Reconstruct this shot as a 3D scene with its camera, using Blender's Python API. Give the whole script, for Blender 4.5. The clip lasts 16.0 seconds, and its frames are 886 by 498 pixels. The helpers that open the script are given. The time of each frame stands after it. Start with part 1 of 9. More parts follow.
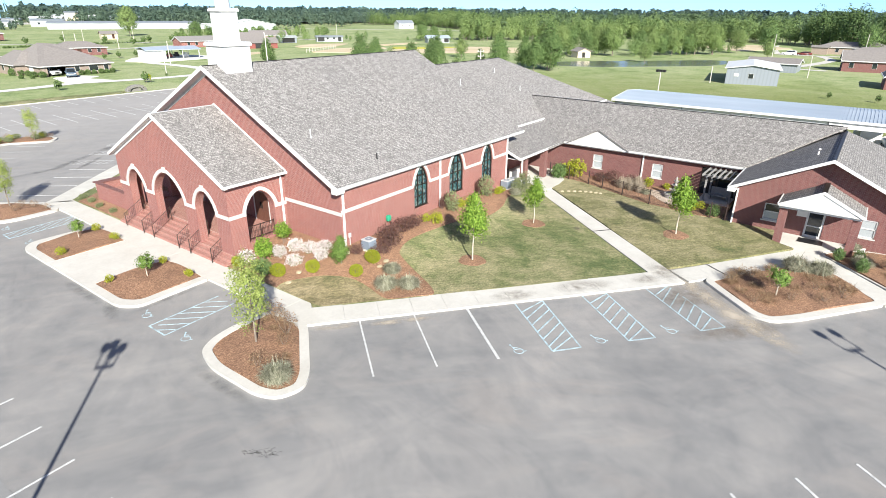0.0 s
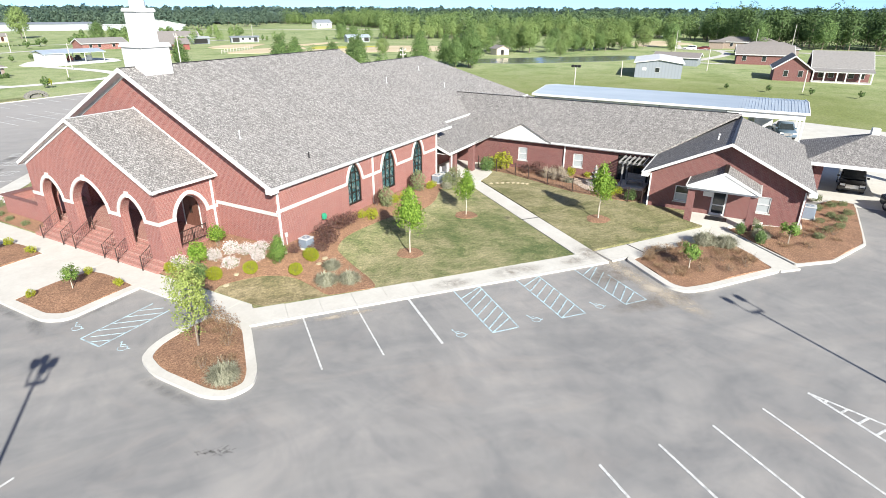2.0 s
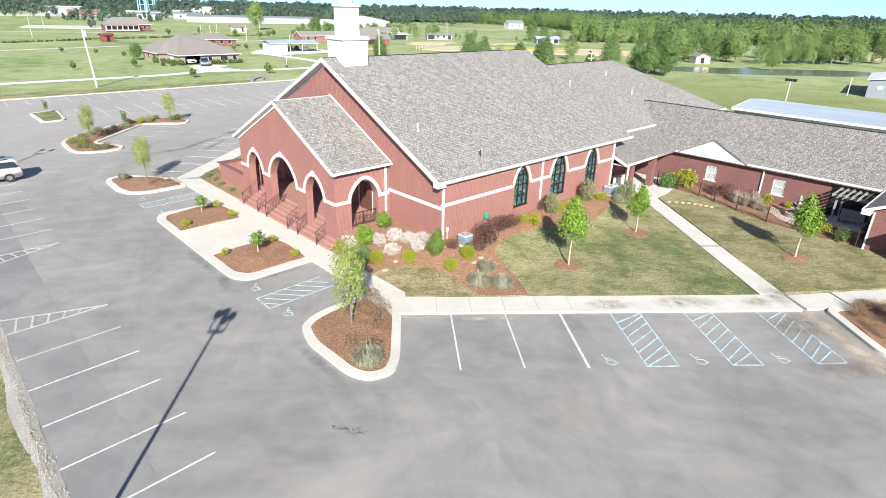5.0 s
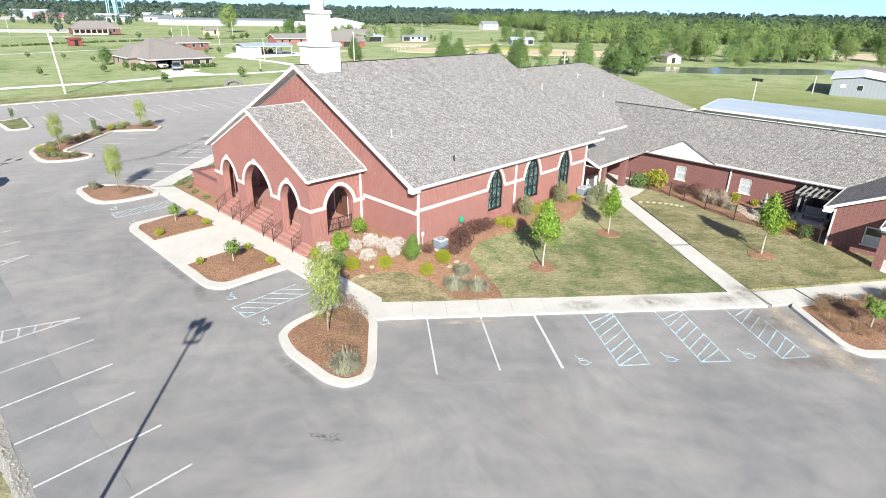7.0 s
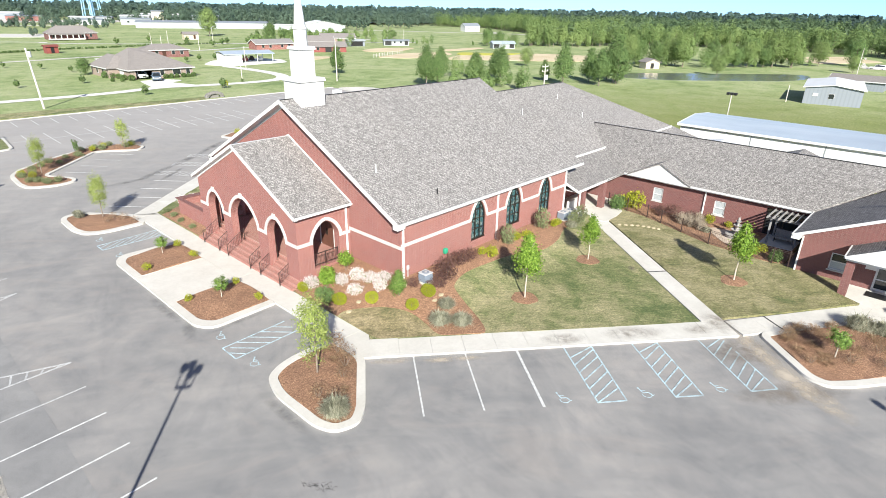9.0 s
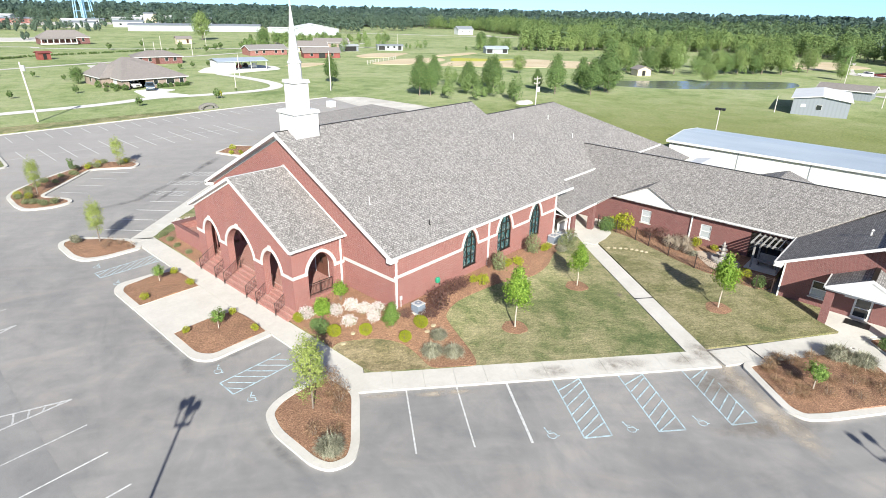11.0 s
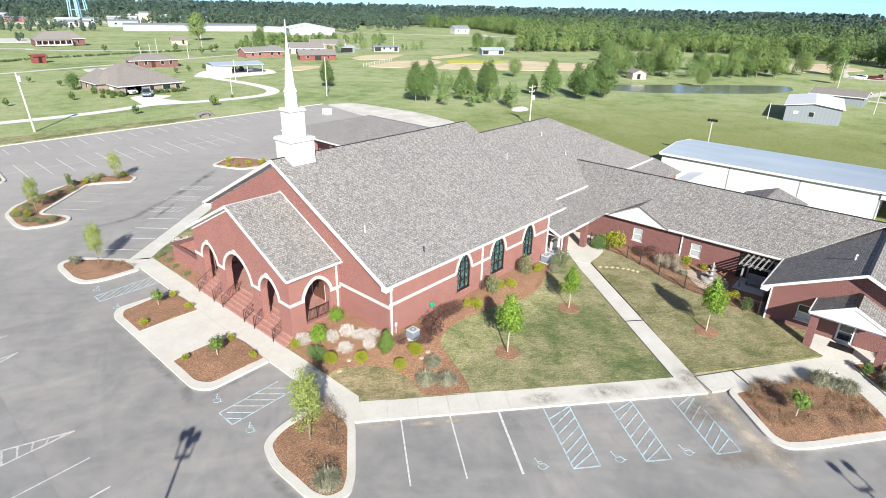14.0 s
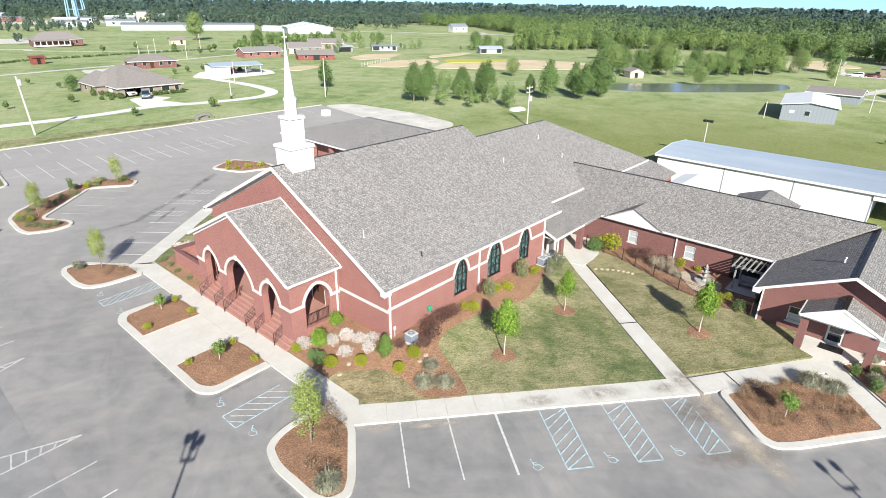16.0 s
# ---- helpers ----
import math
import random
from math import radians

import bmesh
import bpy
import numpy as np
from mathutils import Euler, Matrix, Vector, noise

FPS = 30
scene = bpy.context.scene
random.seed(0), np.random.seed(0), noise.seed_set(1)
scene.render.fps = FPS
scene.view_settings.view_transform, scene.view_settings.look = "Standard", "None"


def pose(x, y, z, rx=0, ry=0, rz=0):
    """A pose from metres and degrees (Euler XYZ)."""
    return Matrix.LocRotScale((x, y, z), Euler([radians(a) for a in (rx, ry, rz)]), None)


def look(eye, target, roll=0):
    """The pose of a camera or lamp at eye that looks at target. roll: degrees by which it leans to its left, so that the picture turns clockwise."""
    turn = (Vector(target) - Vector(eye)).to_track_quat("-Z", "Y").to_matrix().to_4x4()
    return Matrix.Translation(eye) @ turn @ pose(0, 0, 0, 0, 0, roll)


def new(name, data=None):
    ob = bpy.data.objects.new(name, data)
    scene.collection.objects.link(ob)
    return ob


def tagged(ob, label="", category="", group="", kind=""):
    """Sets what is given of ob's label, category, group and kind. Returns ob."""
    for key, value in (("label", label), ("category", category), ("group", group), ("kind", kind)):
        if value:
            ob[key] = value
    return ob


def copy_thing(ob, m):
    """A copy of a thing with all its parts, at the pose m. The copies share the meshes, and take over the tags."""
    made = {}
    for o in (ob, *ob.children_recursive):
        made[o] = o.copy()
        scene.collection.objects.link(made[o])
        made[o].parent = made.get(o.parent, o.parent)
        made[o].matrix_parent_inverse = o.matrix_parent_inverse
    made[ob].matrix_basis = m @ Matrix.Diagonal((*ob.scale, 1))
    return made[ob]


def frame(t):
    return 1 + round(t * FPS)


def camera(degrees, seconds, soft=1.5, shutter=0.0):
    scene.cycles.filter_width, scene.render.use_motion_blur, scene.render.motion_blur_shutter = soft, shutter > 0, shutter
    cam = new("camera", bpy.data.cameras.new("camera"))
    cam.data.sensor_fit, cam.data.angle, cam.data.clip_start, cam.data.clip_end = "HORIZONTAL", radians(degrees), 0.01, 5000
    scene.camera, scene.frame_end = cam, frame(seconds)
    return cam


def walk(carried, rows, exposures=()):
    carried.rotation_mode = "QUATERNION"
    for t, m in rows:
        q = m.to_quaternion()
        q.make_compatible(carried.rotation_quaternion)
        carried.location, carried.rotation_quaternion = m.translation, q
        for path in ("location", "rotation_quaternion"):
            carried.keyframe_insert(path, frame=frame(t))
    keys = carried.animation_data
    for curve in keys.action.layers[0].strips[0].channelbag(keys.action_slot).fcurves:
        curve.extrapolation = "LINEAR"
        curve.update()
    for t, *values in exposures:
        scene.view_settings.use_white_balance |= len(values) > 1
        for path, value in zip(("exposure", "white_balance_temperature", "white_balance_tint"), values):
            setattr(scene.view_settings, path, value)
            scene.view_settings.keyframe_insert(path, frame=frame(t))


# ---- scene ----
import itertools

cam = camera(76.6, 16.0, 0.9)
PATH = [
    (0, (-21.23, -22.779, 14.055), (-19.75, -21.688, 13.27), 0.5),
    (0.5, (-21.52, -22.869, 14.024), (-20.037, -21.78, 13.239), 0.5),
    (1, (-21.867, -22.971, 14.023), (-20.345, -21.939, 13.237), 0.5),
    (1.5, (-22.08, -22.958, 14.014), (-20.535, -21.96, 13.229), 0.4),
    (2, (-22.247, -23.016, 14.062), (-20.636, -22.131, 13.275), 0.25),
    (2.5, (-22.299, -22.887, 14.018), (-20.721, -21.943, 13.232), 0.5),
    (3, (-21.946, -22.609, 13.881), (-20.595, -21.364, 13.093), 1.3),
    (3.5, (-21.709, -22.581, 13.908), (-20.429, -21.264, 13.117), 1.5),
    (4, (-21.574, -22.568, 13.932), (-20.307, -21.238, 13.141), 1.5),
    (4.2, (-21.56, -22.567, 13.934), (-20.293, -21.237, 13.143), 1.5),
    (6.3, (-21.387, -22.824, 13.941), (-20.111, -21.501, 13.153), 1.4),
    (6.5, (-21.413, -22.89, 13.952), (-20.116, -21.587, 13.164), 1.3),
    (7, (-21.442, -22.901, 14.268), (-20.123, -21.62, 13.481), 1.2),
    (7.5, (-21.454, -22.913, 14.609), (-20.124, -21.644, 13.823), 1.2),
    (8, (-21.489, -22.882, 15.061), (-20.144, -21.628, 14.275), 1.2),
    (8.5, (-21.483, -22.866, 15.802), (-20.132, -21.619, 15.014), 1.1),
    (9, (-21.478, -22.883, 16.543), (-20.122, -21.643, 15.754), 1.1),
    (11.5, (-21.408, -22.987, 19.105), (-20.037, -21.764, 18.315), 1.2),
    (12, (-21.37, -22.945, 19.486), (-19.999, -21.724, 18.693), 1.2),
    (12.5, (-21.331, -22.978, 19.836), (-19.958, -21.759, 19.042), 1.2),
    (13, (-21.307, -23.0, 20.186), (-19.933, -21.784, 19.39), 1.2),
    (13.5, (-21.275, -23.038, 20.509), (-19.901, -21.822, 19.713), 1.2),
    (14, (-21.273, -23.045, 20.795), (-19.899, -21.831, 19.997), 1.2),
    (14.5, (-21.281, -23.045, 21.078), (-19.906, -21.832, 20.279), 1.2),
    (15, (-21.275, -23.053, 21.415), (-19.899, -21.841, 20.616), 1.2),
    (15.5, (-21.282, -23.028, 21.79), (-19.905, -21.819, 20.99), 1.2),
    (16, (-21.545, -23.45, 21.55), (-20.172, -22.24, 20.744), 0.95),
]
walk(cam, [(t, look(eye, target, roll)) for t, eye, target, roll in PATH], [(0, 1.12, 6560, 6), (9, 1.1, 6560, 6), (11.3, 1.04, 6560, 6), (16, 0.98, 6560, 6)])

# ---- light ----
SUN_EL, SUN_X, SUN_Y = radians(29), -0.635, -0.773
world = bpy.data.worlds.new("sky")
scene.world = world
world.use_nodes = True
wn = world.node_tree
sky = wn.nodes.new("ShaderNodeTexSky")
sky.sky_type, sky.sun_disc = "NISHITA", False
sky.sun_elevation, sky.sun_rotation = SUN_EL, math.atan2(SUN_X, SUN_Y)
sky.air_density, sky.dust_density, sky.ozone_density = 0.42, 0.0, 8.0
wn.nodes["Background"].inputs[1].default_value = 0.115
haze = wn.nodes.new("ShaderNodeHueSaturation")
haze.inputs["Saturation"].default_value = 0.7
wn.links.new(sky.outputs[0], haze.inputs["Color"])
sky_way = wn.nodes.new("ShaderNodeSeparateXYZ")
wn.links.new(wn.nodes.new("ShaderNodeTexCoord").outputs["Generated"], sky_way.inputs[0])
height = wn.nodes.new("ShaderNodeValToRGB")
height.color_ramp.elements[0].position, height.color_ramp.elements[0].color = 0.0, (0.46, 0.58, 0.67, 1)
height.color_ramp.elements[1].position, height.color_ramp.elements[1].color = 0.35, (1, 1, 1, 1)
wn.links.new(sky_way.outputs["Z"], height.inputs[0])
clear = wn.nodes.new("ShaderNodeMix")
clear.data_type, clear.blend_type = "RGBA", "MULTIPLY"
clear.inputs[0].default_value = 1.0
wn.links.new(haze.outputs[0], clear.inputs[6])
wn.links.new(height.outputs[0], clear.inputs[7])
wn.links.new(clear.outputs[2], wn.nodes["Background"].inputs[0])
sun = new("sun", bpy.data.lights.new("sun", "SUN"))
sun.data.energy, sun.data.angle, sun.data.color = 4.75, radians(0.53), (1.0, 0.96, 0.905)
sun.matrix_world = look((0, 0, 60), (-SUN_X, -SUN_Y, 60 - math.tan(SUN_EL) * math.hypot(SUN_X, SUN_Y)))

# ---- materials ----
def mat(name, color=(0.5, 0.5, 0.5), rough=0.8, metal=0.0, spec=None):
    m = bpy.data.materials.new(name)
    m.use_nodes = True
    b = m.node_tree.nodes["Principled BSDF"]
    b.inputs["Base Color"].default_value = (*color, 1)
    b.inputs["Roughness"].default_value = rough
    b.inputs["Metallic"].default_value = metal
    if spec is not None:
        b.inputs["Specular IOR Level"].default_value = spec
    return m


class Graph:
    """Short hand for building the nodes of one material."""

    def __init__(self, m):
        self.m, self.t = m, m.node_tree
        self.b = self.t.nodes["Principled BSDF"]

    def node(self, kind, **inputs):
        n = self.t.nodes.new(kind)
        for key, value in inputs.items():
            self.put(n, key.replace("_", " "), value)
        return n

    def put(self, n, key, value):
        if isinstance(value, bpy.types.NodeSocket):
            self.t.links.new(value, n.inputs[key])
        else:
            n.inputs[key].default_value = value

    def coords(self, kind="Object", scale=(1, 1, 1), turn=0.0):
        c = self.node("ShaderNodeTexCoord")
        out = c.outputs[kind]
        if turn:
            out = self.node("ShaderNodeMapping", Vector=out, Rotation=(0, 0, turn)).outputs[0]
        return self.node("ShaderNodeMapping", Vector=out, Scale=scale).outputs[0]

    def noise(self, vec, scale, detail=4.0, rough=0.6, distort=0.0):
        n = self.node("ShaderNodeTexNoise", Vector=vec, Scale=scale, Detail=detail, Roughness=rough, Distortion=distort)
        return n.outputs["Fac"]

    def ramp(self, fac, stops):
        n = self.node("ShaderNodeValToRGB", Fac=fac)
        els = n.color_ramp.elements
        while len(els) < len(stops):
            els.new(0.5)
        for e, (p, c) in zip(els, stops):
            e.position = p
            e.color = (*c, 1) if len(c) == 3 else c
        return n.outputs[0]

    def mix(self, fac, a, b, how="MIX"):
        n = self.t.nodes.new("ShaderNodeMix")
        n.data_type, n.blend_type = "RGBA", how
        for key, value in (("Factor", fac), ("A", a), ("B", b)):
            sock = [s for s in n.inputs if s.name == key and (s.type == "RGBA" or (key == "Factor" and s.type == "VALUE"))][0]
            if isinstance(value, bpy.types.NodeSocket):
                self.t.links.new(value, sock)
            else:
                sock.default_value = value if key == "Factor" else (*value, 1)
        return [s for s in n.outputs if s.type == "RGBA"][0]

    def maths(self, op, a, b=0.0, clamp=False):
        n = self.t.nodes.new("ShaderNodeMath")
        n.operation, n.use_clamp = op, clamp
        for i, v in enumerate((a, b)):
            if isinstance(v, bpy.types.NodeSocket):
                self.t.links.new(v, n.inputs[i])
            else:
                n.inputs[i].default_value = v
        return n.outputs[0]

    def color(self, sock):
        self.t.links.new(sock, self.b.inputs["Base Color"])
        return self

    def rough(self, sock):
        self.t.links.new(sock, self.b.inputs["Roughness"])
        return self

    def bump(self, height, strength=0.3, dist=0.02):
        n = self.node("ShaderNodeBump", Height=height, Strength=strength, Distance=dist)
        self.t.links.new(n.outputs[0], self.b.inputs["Normal"])
        return self


def grey(v):
    return (v, v, v)


def random_tint(g, col, lo=0.8, hi=1.2):
    """Varies a colour from object to object."""
    info = g.node("ShaderNodeObjectInfo")
    v = g.node("ShaderNodeMapRange", Value=info.outputs["Random"], To_Min=lo, To_Max=hi)
    h = g.node("ShaderNodeHueSaturation", Color=col, Value=v.outputs[0])
    return h.outputs[0]


# brick: running bond in metres, mortar joints, mottled firing and faint blotches of wear
def brick_material(name, c1, c2, mortar, worn):
    m = mat(name, rough=0.85)
    g = Graph(m)
    uv = g.coords("UV")
    br = g.node("ShaderNodeTexBrick", Vector=uv, Color1=(*c1, 1), Color2=(*c2, 1), Mortar=(*mortar, 1), Scale=1.0, Mortar_Size=0.0075, Bias=0.0)
    g.put(br, "Brick Width", 0.203)
    g.put(br, "Row Height", 0.0677)
    blot = g.noise(uv, 0.7, 5, 0.6)
    fine = g.noise(uv, 9.0, 3, 0.7)
    col = g.mix(0.6, br.outputs["Color"], g.ramp(fine, [(0.35, grey(0.72)), (0.65, grey(1.06))]), "MULTIPLY")
    col = g.mix(g.maths("MULTIPLY", g.ramp(blot, [(0.45, grey(0)), (0.7, grey(1))]), 0.4), col, worn)
    g.color(col).bump(g.maths("SUBTRACT", 1.0, br.outputs["Fac"]), 0.5, 0.006)
    return m


M_BRICK = brick_material("brick", (0.295, 0.105, 0.089), (0.225, 0.076, 0.067), (0.39, 0.265, 0.23), (0.345, 0.145, 0.12))
M_BRICK_WING = brick_material("brown_red_brick", (0.195, 0.073, 0.066), (0.14, 0.051, 0.048), (0.235, 0.158, 0.142), (0.225, 0.096, 0.086))

# paler paving brick of the steps
M_PAVER = mat("paving_brick", rough=0.85)
g = Graph(M_PAVER)
uv = g.coords("UV")
br = g.node("ShaderNodeTexBrick", Vector=uv, Color1=(0.4, 0.175, 0.142, 1), Color2=(0.29, 0.118, 0.096, 1), Mortar=(0.46, 0.33, 0.28, 1), Scale=1.0, Mortar_Size=0.01, Bias=0.0)
g.put(br, "Brick Width", 0.203)
g.put(br, "Row Height", 0.1)
g.color(g.mix(0.5, br.outputs["Color"], g.ramp(g.noise(uv, 4.0, 4, 0.7), [(0.3, grey(0.7)), (0.7, grey(1.1))]), "MULTIPLY")).bump(g.maths("SUBTRACT", 1.0, br.outputs["Fac"]), 0.5, 0.006)

# roof shingles: small laminated flecks of several greys and browns in fine courses
def shingle_material(name, k):
    m = mat(name, rough=0.92)
    g = Graph(m)
    uv = g.coords("UV")
    tabs = g.node("ShaderNodeTexBrick", Vector=uv, Color1=(0, 0, 0, 1), Color2=(1, 1, 1, 1), Mortar=(0.5, 0.5, 0.5, 1), Scale=1.0, Mortar_Size=0.018, Mortar_Smooth=0.6, Bias=0.0)
    g.put(tabs, "Brick Width", 0.25)
    g.put(tabs, "Row Height", 0.1425)
    tabs.offset_frequency, tabs.offset, tabs.squash, tabs.squash_frequency = 2, 0.36, 0.7, 3
    fleck = g.node("ShaderNodeTexVoronoi", Vector=g.coords("UV", (1.6, 1.0, 1), 0.5), Scale=12.5)
    grain = g.noise(uv, 30.0, 3, 0.75)
    drift = g.noise(uv, 0.3, 4, 0.55)
    mixv = g.maths("ADD", g.maths("MULTIPLY", tabs.outputs["Color"], 0.26), g.maths("MULTIPLY", fleck.outputs["Color"], 0.74))
    tones = [(0.2, (0.14, 0.13, 0.126)), (0.36, (0.205, 0.193, 0.186)), (0.5, (0.29, 0.273, 0.263)), (0.62, (0.35, 0.331, 0.317)), (0.8, (0.45, 0.428, 0.41))]
    col = g.ramp(mixv, [(p, tuple(v * k for v in c)) for p, c in tones])
    col = g.mix(0.5, col, g.ramp(grain, [(0.3, grey(0.5)), (0.7, grey(1.25))]), "MULTIPLY")
    col = g.mix(0.25, col, g.ramp(drift, [(0.3, (0.82, 0.82, 0.84)), (0.7, (1.18, 1.15, 1.13))]), "MULTIPLY")
    # shadow in the slots between tabs and courses, put into the colour
    col = g.mix(g.maths("MULTIPLY", tabs.outputs["Fac"], 0.82), col, (0.105 * k, 0.1 * k, 0.097 * k))
    g.color(col).bump(g.maths("SUBTRACT", 1.0, tabs.outputs["Fac"]), 0.5, 0.012)
    return m


M_SHINGLE = shingle_material("shingle", 0.99)
M_SHINGLE_WING = shingle_material("darker_shingle", 0.86)

# white painted trim
M_WHITE = mat("white_paint", (0.7, 0.69, 0.67), 0.5)
g = Graph(M_WHITE)
g.color(g.ramp(g.noise(g.coords(), 3.0, 5), [(0.35, (0.56, 0.556, 0.542)), (0.65, (0.63, 0.626, 0.612))]))

M_LIMESTONE = mat("cast_stone", rough=0.8)
g = Graph(M_LIMESTONE)
g.color(g.ramp(g.noise(g.coords(), 2.0, 6), [(0.3, (0.49, 0.47, 0.44)), (0.7, (0.58, 0.56, 0.53))]))

# asphalt: fine aggregate, broad faded and worn bands, drips and cracks
M_ASPHALT = mat("asphalt", rough=0.9)
g = Graph(M_ASPHALT)
o = g.coords()
wide = g.noise(o, 0.07, 5, 0.58, 1.6)
cloud = g.noise(o, 0.21, 5, 0.6, 2.2)
sweep = g.noise(g.coords("Object", (0.16, 0.42, 1), 0.69), 0.8, 5, 0.6, 2.0)
smear = g.noise(g.coords("Object", (0.45, 0.2, 1), 0.35), 0.75, 6, 0.66, 2.6)
stone = g.noise(o, 38.0, 2, 0.8)
col = g.ramp(wide, [(0.32, (0.214, 0.21, 0.208)), (0.5, (0.254, 0.247, 0.241)), (0.68, (0.297, 0.285, 0.275))])
col = g.mix(0.42, col, g.ramp(cloud, [(0.34, (0.76, 0.78, 0.81)), (0.5, grey(1.0)), (0.66, (1.24, 1.2, 1.17))]), "MULTIPLY")
col = g.mix(0.34, col, g.ramp(sweep, [(0.34, (0.76, 0.78, 0.8)), (0.5, grey(1.0)), (0.64, (1.22, 1.19, 1.16))]), "MULTIPLY")
col = g.mix(0.4, col, g.ramp(smear, [(0.33, (0.74, 0.76, 0.79)), (0.48, grey(1.0)), (0.66, (1.18, 1.16, 1.13))]), "MULTIPLY")
col = g.mix(0.5, col, g.ramp(stone, [(0.25, grey(0.6)), (0.75, grey(1.3))]), "MULTIPLY")
# mixes in a paler tone steadily along y, from 12 m to 62 m
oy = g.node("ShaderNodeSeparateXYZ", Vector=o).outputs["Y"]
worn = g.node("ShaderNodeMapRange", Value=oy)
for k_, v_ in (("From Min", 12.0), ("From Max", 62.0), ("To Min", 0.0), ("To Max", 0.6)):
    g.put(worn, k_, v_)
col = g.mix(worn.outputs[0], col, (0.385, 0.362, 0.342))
tan = g.ramp(g.noise(g.coords("Object", (0.2, 0.36, 1), 0.69), 0.6, 5, 0.62, 2.0), [(0.53, grey(0)), (0.7, grey(1))])
col = g.mix(g.maths("MULTIPLY", tan, 0.36), col, (0.335, 0.296, 0.268))
g.color(col).bump(stone, 0.25, 0.006)

# concrete: pale, stained
M_CONCRETE = mat("concrete", rough=0.85)
g = Graph(M_CONCRETE)
o = g.coords()
col = g.ramp(g.noise(o, 0.5, 6, 0.62), [(0.3, (0.515, 0.492, 0.448)), (0.55, (0.57, 0.548, 0.503)), (0.75, (0.62, 0.598, 0.556))])
col = g.mix(0.35, col, g.ramp(g.noise(o, 5.0, 5, 0.7), [(0.3, grey(0.8)), (0.65, grey(1.05))]), "MULTIPLY")
blot = g.ramp(g.noise(o, 0.35, 6, 0.7, 0.8), [(0.58, grey(0)), (0.72, grey(1))])
col = g.mix(g.maths("MULTIPLY", blot, 0.25), col, (0.36, 0.33, 0.28))
g.color(col).bump(g.noise(o, 60.0, 2), 0.15, 0.004)

M_CONCRETE_NEW = mat("new_concrete", rough=0.85)
g = Graph(M_CONCRETE_NEW)
g.color(g.ramp(g.noise(g.coords(), 0.4, 6, 0.65), [(0.3, (0.60, 0.585, 0.545)), (0.7, (0.70, 0.69, 0.655))]))

# pine bark mulch
M_MULCH = mat("mulch", rough=0.95)
g = Graph(M_MULCH)
o = g.coords()
chips = g.node("ShaderNodeTexVoronoi", Vector=g.coords("Object", (1, 2.6, 1), 0.6), Scale=17.0)
col = g.ramp(chips.outputs["Color"], [(0.1, (0.14, 0.072, 0.043)), (0.5, (0.275, 0.148, 0.088)), (0.9, (0.46, 0.28, 0.17))])
col = g.mix(0.6, col, g.ramp(g.noise(o, 0.9, 5, 0.65), [(0.3, grey(0.66)), (0.7, grey(1.22))]), "MULTIPLY")
g.color(col).bump(chips.outputs["Distance"], 0.6, 0.03)


def grass_material(name, dark, mid, dry, scale=1.0, dryness=0.5, stripes=0.0, olive=None, fine=1.0):
    """Mown grass: green and dry patches, fine streaks along the mowing, single blades."""
    m = mat(name, rough=0.9, spec=0.15)
    g = Graph(m)
    o = g.coords()
    broad = g.noise(o, 0.11 * scale, 5, 0.6, 0.8)
    spot = g.noise(o, 0.55 * scale, 6, 0.68, 0.5)
    blade = g.noise(o, 26.0 * scale, 3, 0.8)
    clump = g.noise(o, 8.0 * scale, 5, 0.8)
    streak = g.noise(g.coords("Object", (1.0, 3.6, 1), 0.69), 2.0 * scale, 6, 0.8)
    tone = g.maths("ADD", g.maths("MULTIPLY", spot, 0.6), g.maths("ADD", g.maths("MULTIPLY", streak, 0.2), g.maths("MULTIPLY", clump, 0.2)))
    tone = g.maths("ADD", tone, g.maths("MULTIPLY", g.maths("SUBTRACT", broad, 0.5), 0.9 * dryness))
    col = g.ramp(tone, [(0.36, dark), (0.46, mid), (0.55, tuple(0.45 * a + 0.55 * b for a, b in zip(mid, dry))), (0.66, dry)])
    col = g.mix(0.4 * fine, col, g.ramp(streak, [(0.38, grey(0.66)), (0.5, grey(1.0)), (0.62, (1.4, 1.36, 1.27))]), "MULTIPLY")
    col = g.mix(0.7 * fine, col, g.ramp(clump, [(0.38, grey(0.66)), (0.5, grey(1.0)), (0.62, (1.38, 1.33, 1.22))]), "MULTIPLY")
    col = g.mix(0.75 * fine, col, g.ramp(blade, [(0.36, grey(0.45)), (0.64, grey(1.4))]), "MULTIPLY")
    if stripes:
        w = g.node("ShaderNodeTexWave", Vector=g.coords("Object", (1, 1, 1), 0.69), Scale=0.42, Distortion=1.2)
        w.bands_direction = "Y"
        g.put(w, "Detail Scale", 1.2)
        col = g.mix(stripes, col, g.ramp(w.outputs["Fac"], [(0.2, grey(0.8)), (0.8, grey(1.15))]), "MULTIPLY")
    if olive:
        off = g.node("ShaderNodeVectorMath", Vector=o)
        off.operation = "DISTANCE"
        off.inputs[1].default_value = (66, -8, 0)
        reach = g.node("ShaderNodeMapRange", Value=g.maths("ADD", off.outputs["Value"], g.maths("MULTIPLY", broad, 40.0)))
        for k_, v_ in (("From Min", 40.0), ("From Max", 95.0), ("To Min", 0.85), ("To Max", 0.0)):
            g.put(reach, k_, v_)
        col = g.mix(reach.outputs[0], col, g.mix(0.8, olive, g.ramp(clump, [(0.38, grey(0.7)), (0.62, grey(1.3))]), "MULTIPLY"))
    g.color(col).bump(blade, 0.8, 0.05)
    return m


